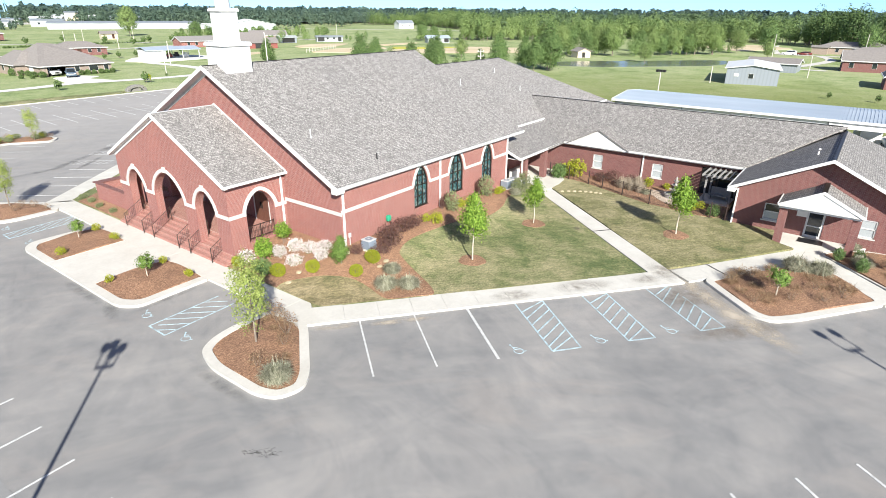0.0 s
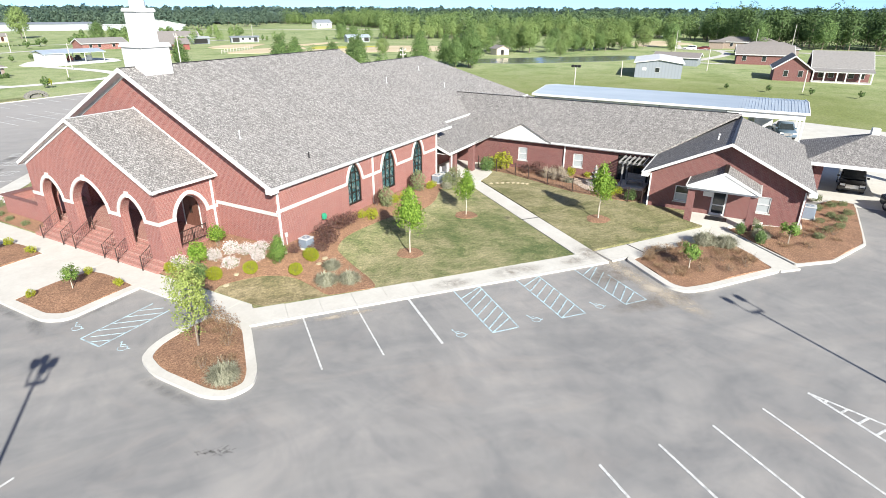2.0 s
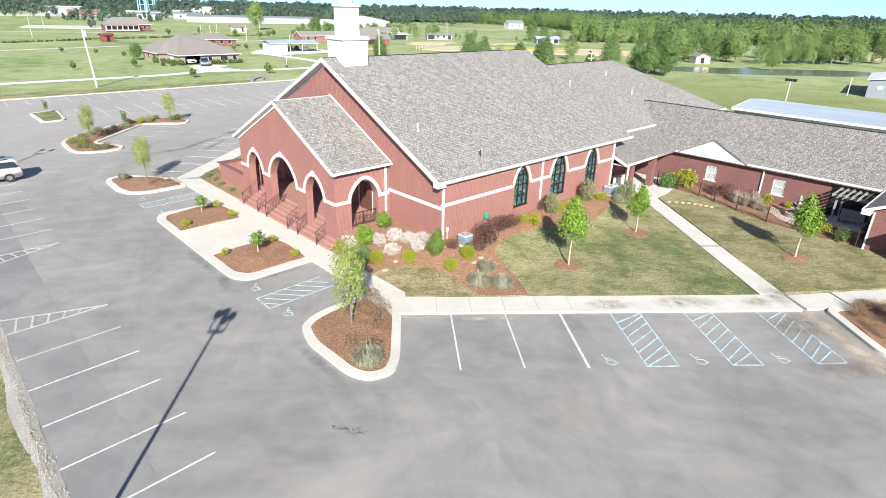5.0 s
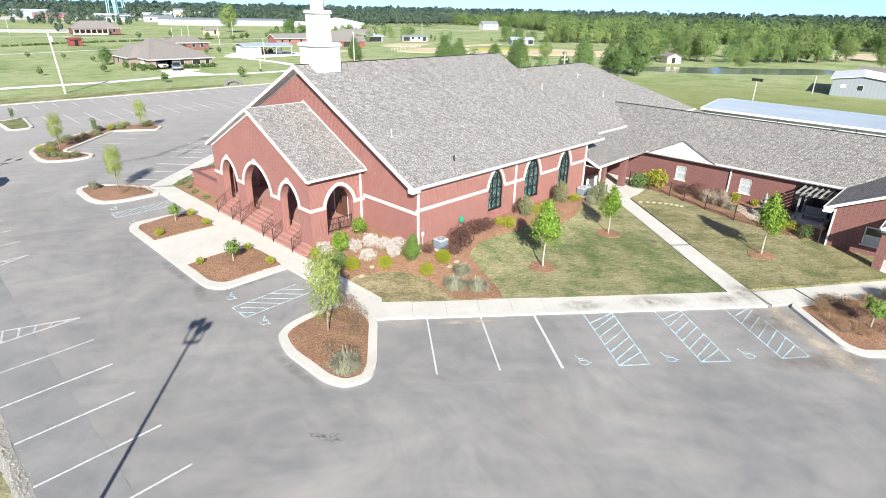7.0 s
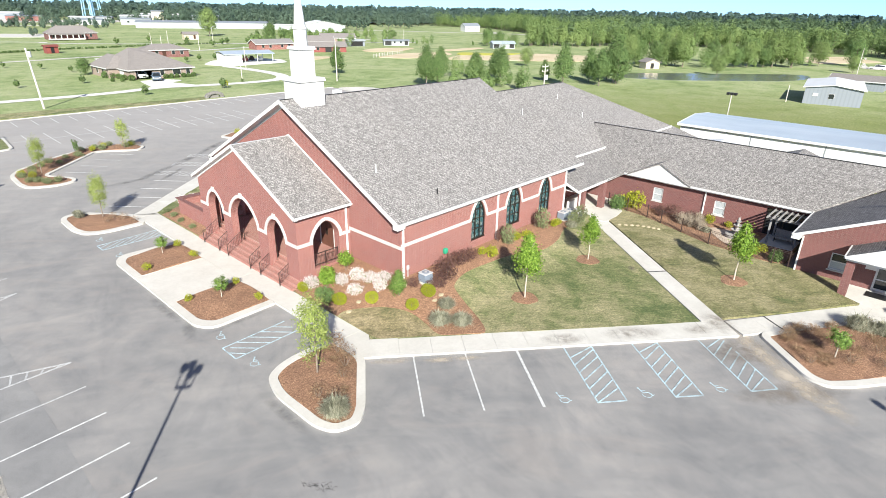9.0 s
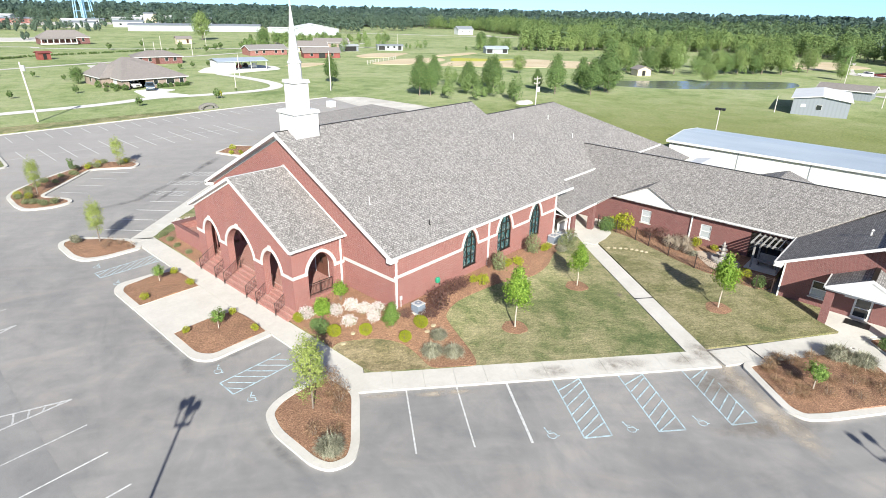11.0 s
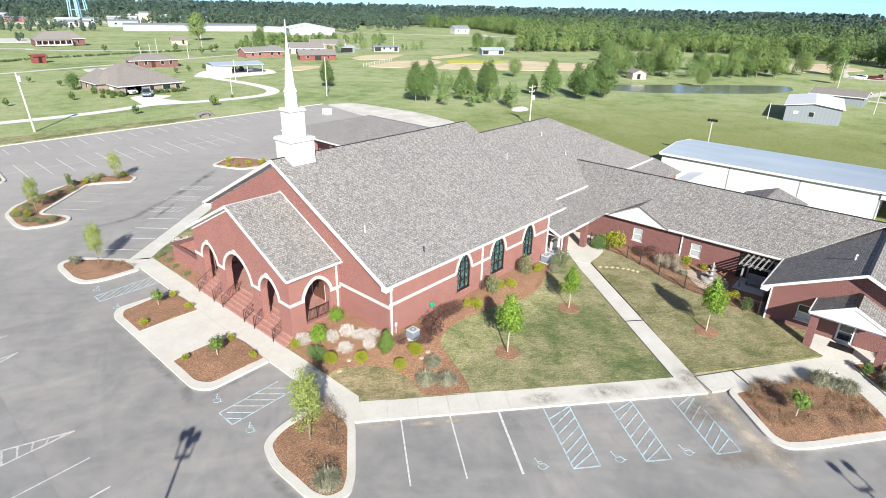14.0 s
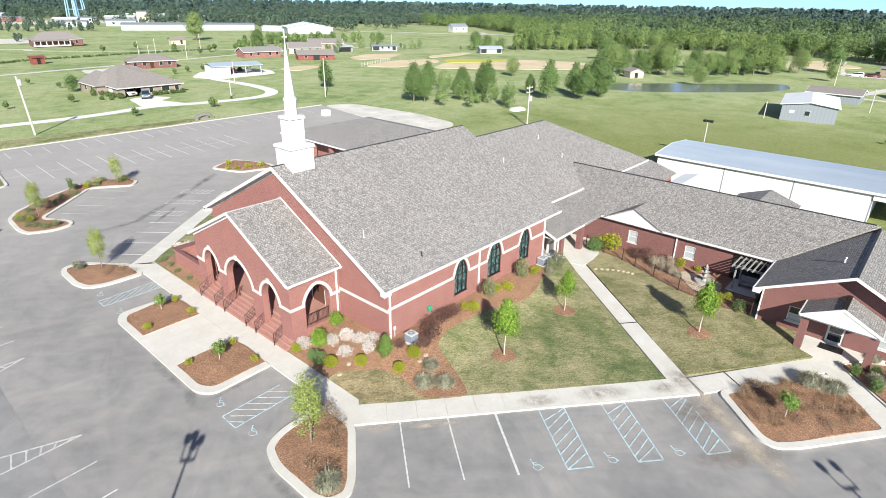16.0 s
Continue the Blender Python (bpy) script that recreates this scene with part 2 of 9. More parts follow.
M_LAWN = grass_material("lawn_grass", (0.112, 0.15, 0.062), (0.188, 0.21, 0.094), (0.39, 0.35, 0.208), 1.0, 0.5, 0.16)
M_FIELD = grass_material("field_grass", (0.165, 0.225, 0.09), (0.262, 0.322, 0.14), (0.38, 0.4, 0.23), 0.35, 0.55, 0.1, (0.19, 0.21, 0.068), 0.5)
M_LAWN_DRY = grass_material("dry_lawn_grass", (0.13, 0.132, 0.065), (0.235, 0.2, 0.11), (0.40, 0.33, 0.205), 1.0, 0.4, 0.1)
M_LAWN_COURT = grass_material("patchy_lawn_grass", (0.125, 0.147, 0.066), (0.215, 0.208, 0.102), (0.38, 0.338, 0.205), 1.0, 0.6, 0.16)
M_PAINT = mat("road_paint_white", rough=0.8)
g = Graph(M_PAINT)
g.color(g.ramp(g.noise(g.coords(), 6.0, 6, 0.75), [(0.32, (0.32, 0.32, 0.315)), (0.58, (0.64, 0.64, 0.63))]))
M_PAINT_BLUE = mat("road_paint_blue", rough=0.8)
g = Graph(M_PAINT_BLUE)
g.color(g.ramp(g.noise(g.coords(), 3.0, 6, 0.75), [(0.36, (0.25, 0.28, 0.29)), (0.56, (0.42, 0.55, 0.60))]))
M_PAINT_FADED = mat("road_paint_faded", rough=0.85)
g = Graph(M_PAINT_FADED)
g.color(g.ramp(g.noise(g.coords(), 5.0, 6, 0.75), [(0.35, (0.3, 0.3, 0.3)), (0.62, (0.54, 0.54, 0.535))]))

M_BLACK = mat("black_iron", (0.018, 0.017, 0.016), 0.45, 0.0)
M_RAIL = mat("brown_black_iron", (0.045, 0.028, 0.024), 0.5)
M_BRONZE = mat("bronze_metal", (0.03, 0.026, 0.022), 0.4, 0.3)
M_DARK_WOOD = mat("stained_wood", (0.055, 0.022, 0.014), 0.4)
g = Graph(M_DARK_WOOD)
g.color(g.ramp(g.noise(g.coords("Object", (12, 12, 1)), 2.0, 5), [(0.3, (0.04, 0.016, 0.011)), (0.7, (0.085, 0.036, 0.022))]))
M_DOOR_WOOD = mat("brown_door_wood", rough=0.45)
g = Graph(M_DOOR_WOOD)
g.color(g.ramp(g.noise(g.coords("Object", (12, 12, 1)), 2.0, 5), [(0.3, (0.085, 0.036, 0.025)), (0.7, (0.145, 0.066, 0.046))]))
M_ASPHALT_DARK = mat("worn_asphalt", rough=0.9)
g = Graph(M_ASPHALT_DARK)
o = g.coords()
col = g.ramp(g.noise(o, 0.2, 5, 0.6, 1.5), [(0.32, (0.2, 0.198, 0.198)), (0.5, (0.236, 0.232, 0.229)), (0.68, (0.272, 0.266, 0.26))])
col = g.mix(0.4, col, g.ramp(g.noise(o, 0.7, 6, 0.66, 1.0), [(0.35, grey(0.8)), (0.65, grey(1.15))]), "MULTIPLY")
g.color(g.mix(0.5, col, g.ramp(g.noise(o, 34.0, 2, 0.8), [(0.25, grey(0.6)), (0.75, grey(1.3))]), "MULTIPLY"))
M_CRACK = mat("open_asphalt", (0.11, 0.107, 0.104), 0.95)
M_GLASS_DARK = mat("window_glass", (0.02, 0.025, 0.028), 0.06, 0.0, 0.8)
M_METAL_WHITE = mat("white_metal_sheet", (0.76, 0.76, 0.74), 0.45)
g = Graph(M_METAL_WHITE)
g.color(g.ramp(g.noise(g.coords(), 0.5, 5), [(0.3, (0.62, 0.62, 0.605)), (0.7, (0.71, 0.71, 0.7))]))
M_METAL_BLUE = mat("galvanised_roof_sheet", (0.55, 0.60, 0.66), 0.4, 0.3)
g = Graph(M_METAL_BLUE)
g.color(g.ramp(g.noise(g.coords("Object", (1, 0.2, 1)), 0.6, 5), [(0.3, (0.43, 0.5, 0.57)), (0.7, (0.53, 0.59, 0.65))]))
M_METAL_GREY = mat("grey_metal_sheet", (0.235, 0.262, 0.295), 0.5, 0.1)
g = Graph(M_METAL_GREY)
rib = g.node("ShaderNodeTexWave", Vector=g.coords("Object", (1, 1, 0)), Scale=0.9)
rib.bands_direction = "DIAGONAL"
g.color(g.ramp(rib.outputs["Fac"], [(0.1, (0.232, 0.254, 0.28)), (0.5, (0.252, 0.276, 0.305))]))
M_HVAC = mat("painted_steel_grey", (0.52, 0.53, 0.53), 0.5, 0.2)
M_RUBBER = mat("rubber", (0.02, 0.02, 0.02), 0.75)
M_GREEN_PLASTIC = mat("green_plastic", (0.03, 0.30, 0.17), 0.5)
M_STONE = mat("pale_stone", rough=0.85)
g = Graph(M_STONE)
g.color(g.ramp(g.noise(g.coords(), 4.0, 6), [(0.3, (0.36, 0.3, 0.19)), (0.7, (0.52, 0.45, 0.31))]))
M_GRAVEL = mat("gravel", rough=0.95)
g = Graph(M_GRAVEL)
g.color(g.mix(0.7, g.ramp(g.noise(g.coords(), 0.25, 6, 0.65), [(0.3, (0.46, 0.435, 0.39)), (0.7, (0.7, 0.665, 0.61))]), g.ramp(g.noise(g.coords(), 9.0, 4, 0.8), [(0.3, grey(0.6)), (0.7, grey(1.2))]), "MULTIPLY"))
M_EDGING = mat("crushed_stone", rough=0.95)
g = Graph(M_EDGING)
g.color(g.mix(0.7, g.ramp(g.noise(g.coords(), 0.25, 6, 0.65), [(0.3, (0.36, 0.335, 0.295)), (0.7, (0.54, 0.51, 0.47))]), g.ramp(g.noise(g.coords(), 14.0, 4, 0.85), [(0.36, grey(0.5)), (0.64, grey(1.15))]), "MULTIPLY"))
M_WATER = mat("pond_water", (0.15, 0.165, 0.14), 0.12)
g = Graph(M_WATER)
g.bump(g.noise(g.coords("Object", (1, 0.4, 1)), 0.7, 4), 0.3, 0.2)
M_SOIL = mat("tilled_soil", rough=0.95)
g = Graph(M_SOIL)
w = g.node("ShaderNodeTexWave", Vector=g.coords("Object", (1, 1, 1), 0.5), Scale=0.5, Distortion=2.0)
g.color(g.mix(0.4, g.ramp(g.noise(g.coords(), 0.08, 6, 0.6), [(0.3, (0.48, 0.385, 0.24)), (0.7, (0.62, 0.52, 0.36))]), g.ramp(w.outputs["Fac"], [(0.2, grey(0.8)), (0.8, grey(1.1))]), "MULTIPLY"))
M_YELLOW_CROP = mat("yellow_flower_crop", (0.42, 0.40, 0.06), 0.95)


def leaf_material(name, lo, hi, gloss=0.6, stand=0.0):
    """Leaves that vary singly and, in a wood, from tree to tree."""
    m = mat(name, rough=gloss, spec=0.2)
    g = Graph(m)
    geo = g.node("ShaderNodeNewGeometry")
    vary = geo.outputs["Random Per Island"]
    if stand:
        trees = g.ramp(g.noise(geo.outputs["Position"], stand, 2, 0.6), [(0.34, grey(0)), (0.66, grey(1))])
        vary = g.maths("ADD", g.maths("MULTIPLY", vary, 0.35), g.maths("MULTIPLY", trees, 0.65))
    col = g.ramp(vary, [(0.0, lo), (1.0, hi)])
    g.color(random_tint(g, col, 0.88, 1.12))
    tr = g.node("ShaderNodeBsdfTranslucent", Color=col)
    mixer = g.node("ShaderNodeMixShader", Fac=0.25)
    g.t.links.new(g.b.outputs[0], mixer.inputs[1])
    g.t.links.new(tr.outputs[0], mixer.inputs[2])
    g.t.links.new(mixer.outputs[0], g.t.nodes["Material Output"].inputs[0])
    return m


M_LEAF_MAPLE = leaf_material("maple_leaf", (0.085, 0.17, 0.018), (0.29, 0.42, 0.07))
M_LEAF_PALE = leaf_material("pale_leaf", (0.165, 0.22, 0.052), (0.42, 0.48, 0.145))
M_LEAF_DARK = leaf_material("dark_leaf", (0.07, 0.125, 0.04), (0.175, 0.25, 0.085))
M_LEAF_MID = leaf_material("mid_leaf", (0.085, 0.15, 0.05), (0.2, 0.285, 0.1))
M_LEAF_LIME = leaf_material("lime_leaf", (0.22, 0.26, 0.02), (0.42, 0.42, 0.05))
M_LEAF_PURPLE = leaf_material("purple_leaf", (0.08, 0.042, 0.037), (0.21, 0.118, 0.096))
M_LEAF_GREY = leaf_material("grey_grass_leaf", (0.185, 0.187, 0.122), (0.47, 0.457, 0.345))
M_LEAF_TAN = leaf_material("tan_grass_leaf", (0.27, 0.225, 0.165), (0.52, 0.45, 0.36))
M_LEAF_ROSE = leaf_material("fresh_green_leaf", (0.085, 0.16, 0.032), (0.24, 0.35, 0.085))
M_LEAF_RUST = leaf_material("rust_leaf", (0.14, 0.09, 0.055), (0.42, 0.29, 0.175))
M_LEAF_OLIVE = leaf_material("olive_leaf", (0.12, 0.15, 0.07), (0.3, 0.33, 0.17))
M_PETAL = leaf_material("white_petal", (0.55, 0.46, 0.44), (0.85, 0.80, 0.78))
M_BARK = mat("bark", rough=0.9)
g = Graph(M_BARK)
g.color(g.ramp(g.noise(g.coords("Object", (8, 8, 2)), 2.0, 5), [(0.3, (0.12, 0.09, 0.07)), (0.7, (0.30, 0.25, 0.20))]))
M_BARK_PALE = mat("pale_bark", rough=0.9)
g = Graph(M_BARK_PALE)
g.color(g.ramp(g.noise(g.coords("Object", (8, 8, 2)), 2.0, 5), [(0.3, (0.34, 0.29, 0.23)), (0.7, (0.55, 0.49, 0.41))]))
M_POLE = mat("weathered_pole", rough=0.9)
g = Graph(M_POLE)
g.color(g.ramp(g.noise(g.coords("Object", (5, 5, 0.5)), 2.0, 5), [(0.3, (0.4, 0.37, 0.33)), (0.7, (0.66, 0.62, 0.57))]))

# ---- building tools ----
def auto_uv(bm):
    """Metre-sized UVs: along and up on walls, along the eave and up the slope on roofs, x and y on flats."""
    layer = bm.loops.layers.uv.verify()
    bm.normal_update()
    for f in bm.faces:
        n = f.normal
        if abs(n.z) > 0.97:
            u, v = Vector((1, 0, 0)), Vector((0, 1, 0))
        else:
            u = Vector((0, 0, 1)).cross(n).normalized()
            v = n.cross(u)
        for l in f.loops:
            l[layer].uv = (l.vert.co.dot(u), l.vert.co.dot(v))


def finish(bm, name, material, smooth=False):
    bmesh.ops.recalc_face_normals(bm, faces=bm.faces)
    auto_uv(bm)
    me = bpy.data.meshes.new(name)
    for f in bm.faces:
        f.smooth = smooth
    bm.to_mesh(me)
    bm.free()
    me.materials.append(material)
    return me


def part(name, bm, material, parent, label="", smooth=False):
    """Links a bmesh as one mesh object under a thing or a part."""
    ob = new(name, finish(bm, name, material, smooth))
    ob.parent = parent
    if parent is not None and parent.matrix_basis != Matrix.Identity(4) and not parent.get("local"):
        ob.matrix_parent_inverse = parent.matrix_basis.inverted()
    return tagged(ob, label)


def solid(name, bm, material, label="", category="", kind="", group="", smooth=False):
    """A top-level thing or piece of the setting that is one mesh."""
    return tagged(new(name, finish(bm, name, material, smooth)), label, category, group, kind)


def thing(name, label, category, at=(0, 0, 0), group="", kind="", local=False):
    """An Empty at the base of a thing. local: its parts are given in its own coordinates."""
    ob = new(name)
    ob.empty_display_size = 0.3
    ob.matrix_basis = Matrix.Translation(at)
    if local:
        ob["local"] = 1
    return tagged(ob, label, category, group, kind)


def B():
    return bmesh.new()


def box(bm, x0, x1, y0, y1, z0, z1, m=None, bevel=0.0):
    r = bmesh.ops.create_cube(bm, size=1.0)
    t = Matrix.Translation(((x0 + x1) / 2, (y0 + y1) / 2, (z0 + z1) / 2)) @ Matrix.Diagonal((x1 - x0, y1 - y0, z1 - z0, 1))
    bmesh.ops.transform(bm, matrix=(m @ t if m else t), verts=r["verts"])
    if bevel:
        edges = list({e for v in r["verts"] for e in v.link_edges})
        bmesh.ops.bevel(bm, geom=edges, offset=bevel, segments=1, affect="EDGES")
    return bm


def tube(bm, a, b, r0, r1=None, sides=8, caps=True):
    a, b = Vector(a), Vector(b)
    r1 = r0 if r1 is None else r1
    d = b - a
    m = Matrix.Translation((a + b) / 2) @ d.to_track_quat("Z", "Y").to_matrix().to_4x4()
    bmesh.ops.create_cone(bm, cap_ends=caps, segments=sides, radius1=r0, radius2=r1, depth=d.length, matrix=m)
    return bm


def prism(bm, pts, z0, z1):
    """A polygon in plan, carried up from z0 to z1. Either may be a function of x and y."""
    lo = [bm.verts.new((x, y, z0(x, y) if callable(z0) else z0)) for x, y in pts]
    hi = [bm.verts.new((x, y, z1(x, y) if callable(z1) else z1)) for x, y in pts]
    n = len(pts)
    bm.faces.new(hi)
    bm.faces.new(lo[::-1])
    for i in range(n):
        bm.faces.new((lo[i], lo[(i + 1) % n], hi[(i + 1) % n], hi[i]))
    return bm


def slab(bm, corners, thick):
    """A flat or sloping plate through given corners, thickened downwards."""
    top = [bm.verts.new(c) for c in corners]
    low = [bm.verts.new((c[0], c[1], c[2] - thick)) for c in corners]
    n = len(corners)
    bm.faces.new(top)
    bm.faces.new(low[::-1])
    for i in range(n):
        bm.faces.new((low[i], low[(i + 1) % n], top[(i + 1) % n], top[i]))
    return bm


def beam(bm, a, b, w, h):
    """A square-cut bar from a to b, w wide and h deep, its top along the line."""
    a, b = Vector(a), Vector(b)
    d = (b - a).normalized()
    s = d.cross(Vector((0, 0, 1)))
    s = (s.normalized() if s.length > 1e-4 else Vector((1, 0, 0))) * (w / 2)
    dn = d.cross(s).normalized() * h
    if dn.z > 0:
        dn = -dn
    vs = [bm.verts.new(p + q + r) for p in (a, b) for q, r in ((s, Vector()), (-s, Vector()), (-s, dn), (s, dn))]
    for f in ((0, 1, 2, 3), (7, 6, 5, 4), (0, 4, 5, 1), (1, 5, 6, 2), (2, 6, 7, 3), (3, 7, 4, 0)):
        bm.faces.new([vs[i] for i in f])
    return bm


def smooth_loop(pts, radius=0.8, seg=5):
    """Rounds the corners of a closed outline."""
    out, n = [], len(pts)
    for i in range(n):
        p, a, b = Vector(pts[i]), Vector(pts[i - 1]), Vector(pts[(i + 1) % n])
        r = min(radius[i] if isinstance(radius, (list, tuple)) else radius, (a - p).length * 0.45, (b - p).length * 0.45)
        s, e = p + (a - p).normalized() * r, p + (b - p).normalized() * r
        for k in range(seg + 1):
            t = k / seg
            out.append(tuple((1 - t) ** 2 * s + 2 * t * (1 - t) * p + t * t * e))
    return out


def offset_loop(pts, d):
    """Moves a closed outline inwards (d > 0, anticlockwise outline) by d."""
    area = sum(pts[i - 1][0] * pts[i][1] - pts[i][0] * pts[i - 1][1] for i in range(len(pts)))
    d = d if area > 0 else -d
    out, n = [], len(pts)
    for i in range(n):
        p, a, b = Vector(pts[i]), Vector(pts[i - 1]), Vector(pts[(i + 1) % n])
        u = (p - a).normalized() if (p - a).length > 1e-6 else (b - p).normalized()
        v = (b - p).normalized() if (b - p).length > 1e-6 else u
        nrm = Vector((-u.y - v.y, u.x + v.x))
        nrm = nrm.normalized() if nrm.length > 1e-6 else Vector((-u.y, u.x))
        out.append(tuple(p + nrm * d))
    return out


def ring(bm, outer, inner, z0, z1):
    n = len(outer)
    vo = [(bm.verts.new((*p, z0)), bm.verts.new((*p, z1))) for p in outer]
    vi = [(bm.verts.new((*p, z0)), bm.verts.new((*p, z1))) for p in inner]
    for i in range(n):
        j = (i + 1) % n
        bm.faces.new((vo[i][0], vo[j][0], vo[j][1], vo[i][1]))
        bm.faces.new((vi[j][0], vi[i][0], vi[i][1], vi[j][1]))
        bm.faces.new((vo[i][1], vo[j][1], vi[j][1], vi[i][1]))
    return bm


def patch(pts, height, step, skirt=0.25):
    """A sheet over an outline in plan, cut to a grid and lifted to height(x, y), with a skirt downwards."""
    bm = B()
    bm.faces.new([bm.verts.new((x, y, 0)) for x, y in pts])
    xs, ys = [p[0] for p in pts], [p[1] for p in pts]
    for axis, lo, hi in ((0, min(xs), max(xs)), (1, min(ys), max(ys))):
        k = max(1, int((hi - lo) / step))
        for i in range(1, k):
            co, no = [0, 0, 0], [0, 0, 0]
            co[axis], no[axis] = lo + (hi - lo) * i / k, 1
            bmesh.ops.bisect_plane(bm, geom=bm.verts[:] + bm.edges[:] + bm.faces[:], plane_co=co, plane_no=no)
    rim = [e for e in bm.edges if len(e.link_faces) == 1]
    low = bmesh.ops.extrude_edge_only(bm, edges=rim)["geom"]
    low = {v for v in low if isinstance(v, bmesh.types.BMVert)}
    for v in bm.verts:
        v.co.z = height(v.co.x, v.co.y) - (skirt if v in low else 0)
    bmesh.ops.split_edges(bm, edges=[e for e in rim if e.is_valid])
    return bm


def strip(bm, path, w, z0, z1):
    """A band of given width along an open line in plan."""
    left, right = [], []
    for i, p in enumerate(path):
        a = Vector(path[max(0, i - 1)])
        b = Vector(path[min(len(path) - 1, i + 1)])
        t = (b - a).normalized()
        nrm = Vector((-t.y, t.x)) * (w / 2)
        left.append(tuple(Vector(p) + nrm))
        right.append(tuple(Vector(p) - nrm))
    for i in range(len(path) - 1):
        prism(bm, [left[i], right[i], right[i + 1], left[i + 1]], z0, z1)
    return bm


def curve(pts, seg=6):
    """A smooth open line through points."""
    out, n = [], len(pts)
    for i in range(n - 1):
        p0, p1, p2, p3 = (Vector(pts[max(0, min(n - 1, k))]) for k in (i - 1, i, i + 1, i + 2))
        for k in range(seg):
            t = k / seg
            out.append(tuple(0.5 * (2 * p1 + (p2 - p0) * t + (2 * p0 - 5 * p1 + 4 * p2 - p3) * t * t + (3 * p1 - p0 - 3 * p2 + p3) * t ** 3)))
    out.append(tuple(pts[-1]))
    return out


def arch_z(t, spring, rise):
    """Height of a slightly pointed round arch at t in -1..1."""
    return spring + rise * (max(0.0, 1 - abs(t) ** 1.7) ** 0.62)


def wall_with_arches(bm, place, u0, u1, base, top, openings, thick, seg=14):
    """A wall from u0 to u1 with arched openings (centre, half width, sill or None, spring, rise). place(u, z, d) gives the world point at depth d."""
    cuts = {u0, u1}
    for c, hw, *_ in openings:
        cuts |= {c + hw * math.sin(math.pi / 2 * (2 * k / seg - 1)) for k in range(seg + 1)}
    cuts |= {b for b in top.breaks if u0 < b < u1}
    us = sorted(cuts)

    def quad(a, b, z):
        vs = {}
        for d in (0, thick):
            vs[d] = [bm.verts.new(place(u, zz, d)) for u, zz in ((a, z[0]), (b, z[1]), (b, z[2]), (a, z[3]))]
        bm.faces.new(vs[0])
        bm.faces.new(vs[thick][::-1])
        for i in range(4):
            j = (i + 1) % 4
            bm.faces.new((vs[0][j], vs[0][i], vs[thick][i], vs[thick][j]))

    for a, b in zip(us, us[1:]):
        if b - a < 1e-5:
            continue
        mid = (a + b) / 2
        hit = [o for o in openings if abs(mid - o[0]) < o[1]]
        if not hit:
            quad(a, b, (base, base, top(b), top(a)))
        else:
            c, hw, sill, spring, rise = hit[0]
            quad(a, b, (arch_z((a - c) / hw, spring, rise), arch_z((b - c) / hw, spring, rise), top(b), top(a)))
            if sill is not None and sill > base + 0.01:
                quad(a, b, (base, base, sill, sill))
    bmesh.ops.remove_doubles(bm, verts=bm.verts, dist=1e-4)
    return bm


class Top:
    """The top line of a wall: straight pieces between (u, z) points."""

    def __init__(self, *pts):
        self.pts, self.breaks = pts, [p[0] for p in pts]

    def __call__(self, u):
        return float(np.interp(u, [p[0] for p in self.pts], [p[1] for p in self.pts]))


def arch_band(bm, place, line, w, depth):
    """A raised band along a line of (u, z) points on a wall."""
    kept = [line[0]]
    for p in line[1:-1]:
        if (Vector(p) - Vector(kept[-1])).length > 0.035:
            kept.append(p)
    line = kept + [line[-1]]
    n = len(line)
    rows = []
    for i, p in enumerate(line):
        a, b = Vector(line[max(0, i - 1)]), Vector(line[min(n - 1, i + 1)])
        t = (b - a).normalized()
        nn = Vector((-t.y, t.x)) * w / 2
        rows.append([bm.verts.new(place(*(Vector(p) + s * nn), d)) for s, d in ((-1, 0.0), (1, 0.0), (1, -depth), (-1, -depth))])
    for r, s in zip(rows, rows[1:]):
        for k in range(4):
            bm.faces.new((r[k], r[(k + 1) % 4], s[(k + 1) % 4], s[k]))
    bm.faces.new(rows[0])
    bm.faces.new(rows[-1][::-1])
    return bm

# ---- ground, lot, walks, beds ----
ACROSS = Vector((-0.624, -0.781))    # out into the lot


def smoothstep(t):
    t = max(0.0, min(1.0, t))
    return t * t * (3 - 2 * t)


def mound(x, y):
    """Height of the lawn that climbs to the church's footing."""
    d = math.hypot(max(-0.2 - x, 0), max(-y, 0))
    rise = 0.95 * smoothstep(1 - d / 5.2)
    fade = 1 - 0.75 * smoothstep((x - 12.5) / 7)
    return 0.13 + rise * fade + 0.02 * noise.noise((x * 0.5, y * 0.5, 0))


def mirror(pts):
    """The same outline on the far side of the church's axis."""
    return [(x, 22.5 - y) for x, y in pts][::-1]


bm = B()
xs = sorted({-4500, -2500, -1200, -600, -300, 300, 600, 1200, 2500, 4500, *range(-150, 281, 12)})
ys = sorted({-4500, -2500, -1200, -600, -300, 600, 1200, 2500, 4500, *range(-150, 401, 12)})


def far_height(x, y):
    r = math.hypot(x, y)
    roll = smoothstep((r - 140) / 300)
    return -0.09 + roll * 1.6 * noise.noise((x * 0.006, y * 0.006, 4)) - 0.5 * roll


grid = [[bm.verts.new((x, y, far_height(x, y))) for x in xs] for y in ys]
for j in range(len(ys) - 1):
    for i in range(len(xs) - 1):
        bm.faces.new((grid[j][i], grid[j][i + 1], grid[j + 1][i + 1], grid[j + 1][i]))
solid("ground", bm, M_FIELD, "mown green field grass with drier patches", "ground", "structure", smooth=True)

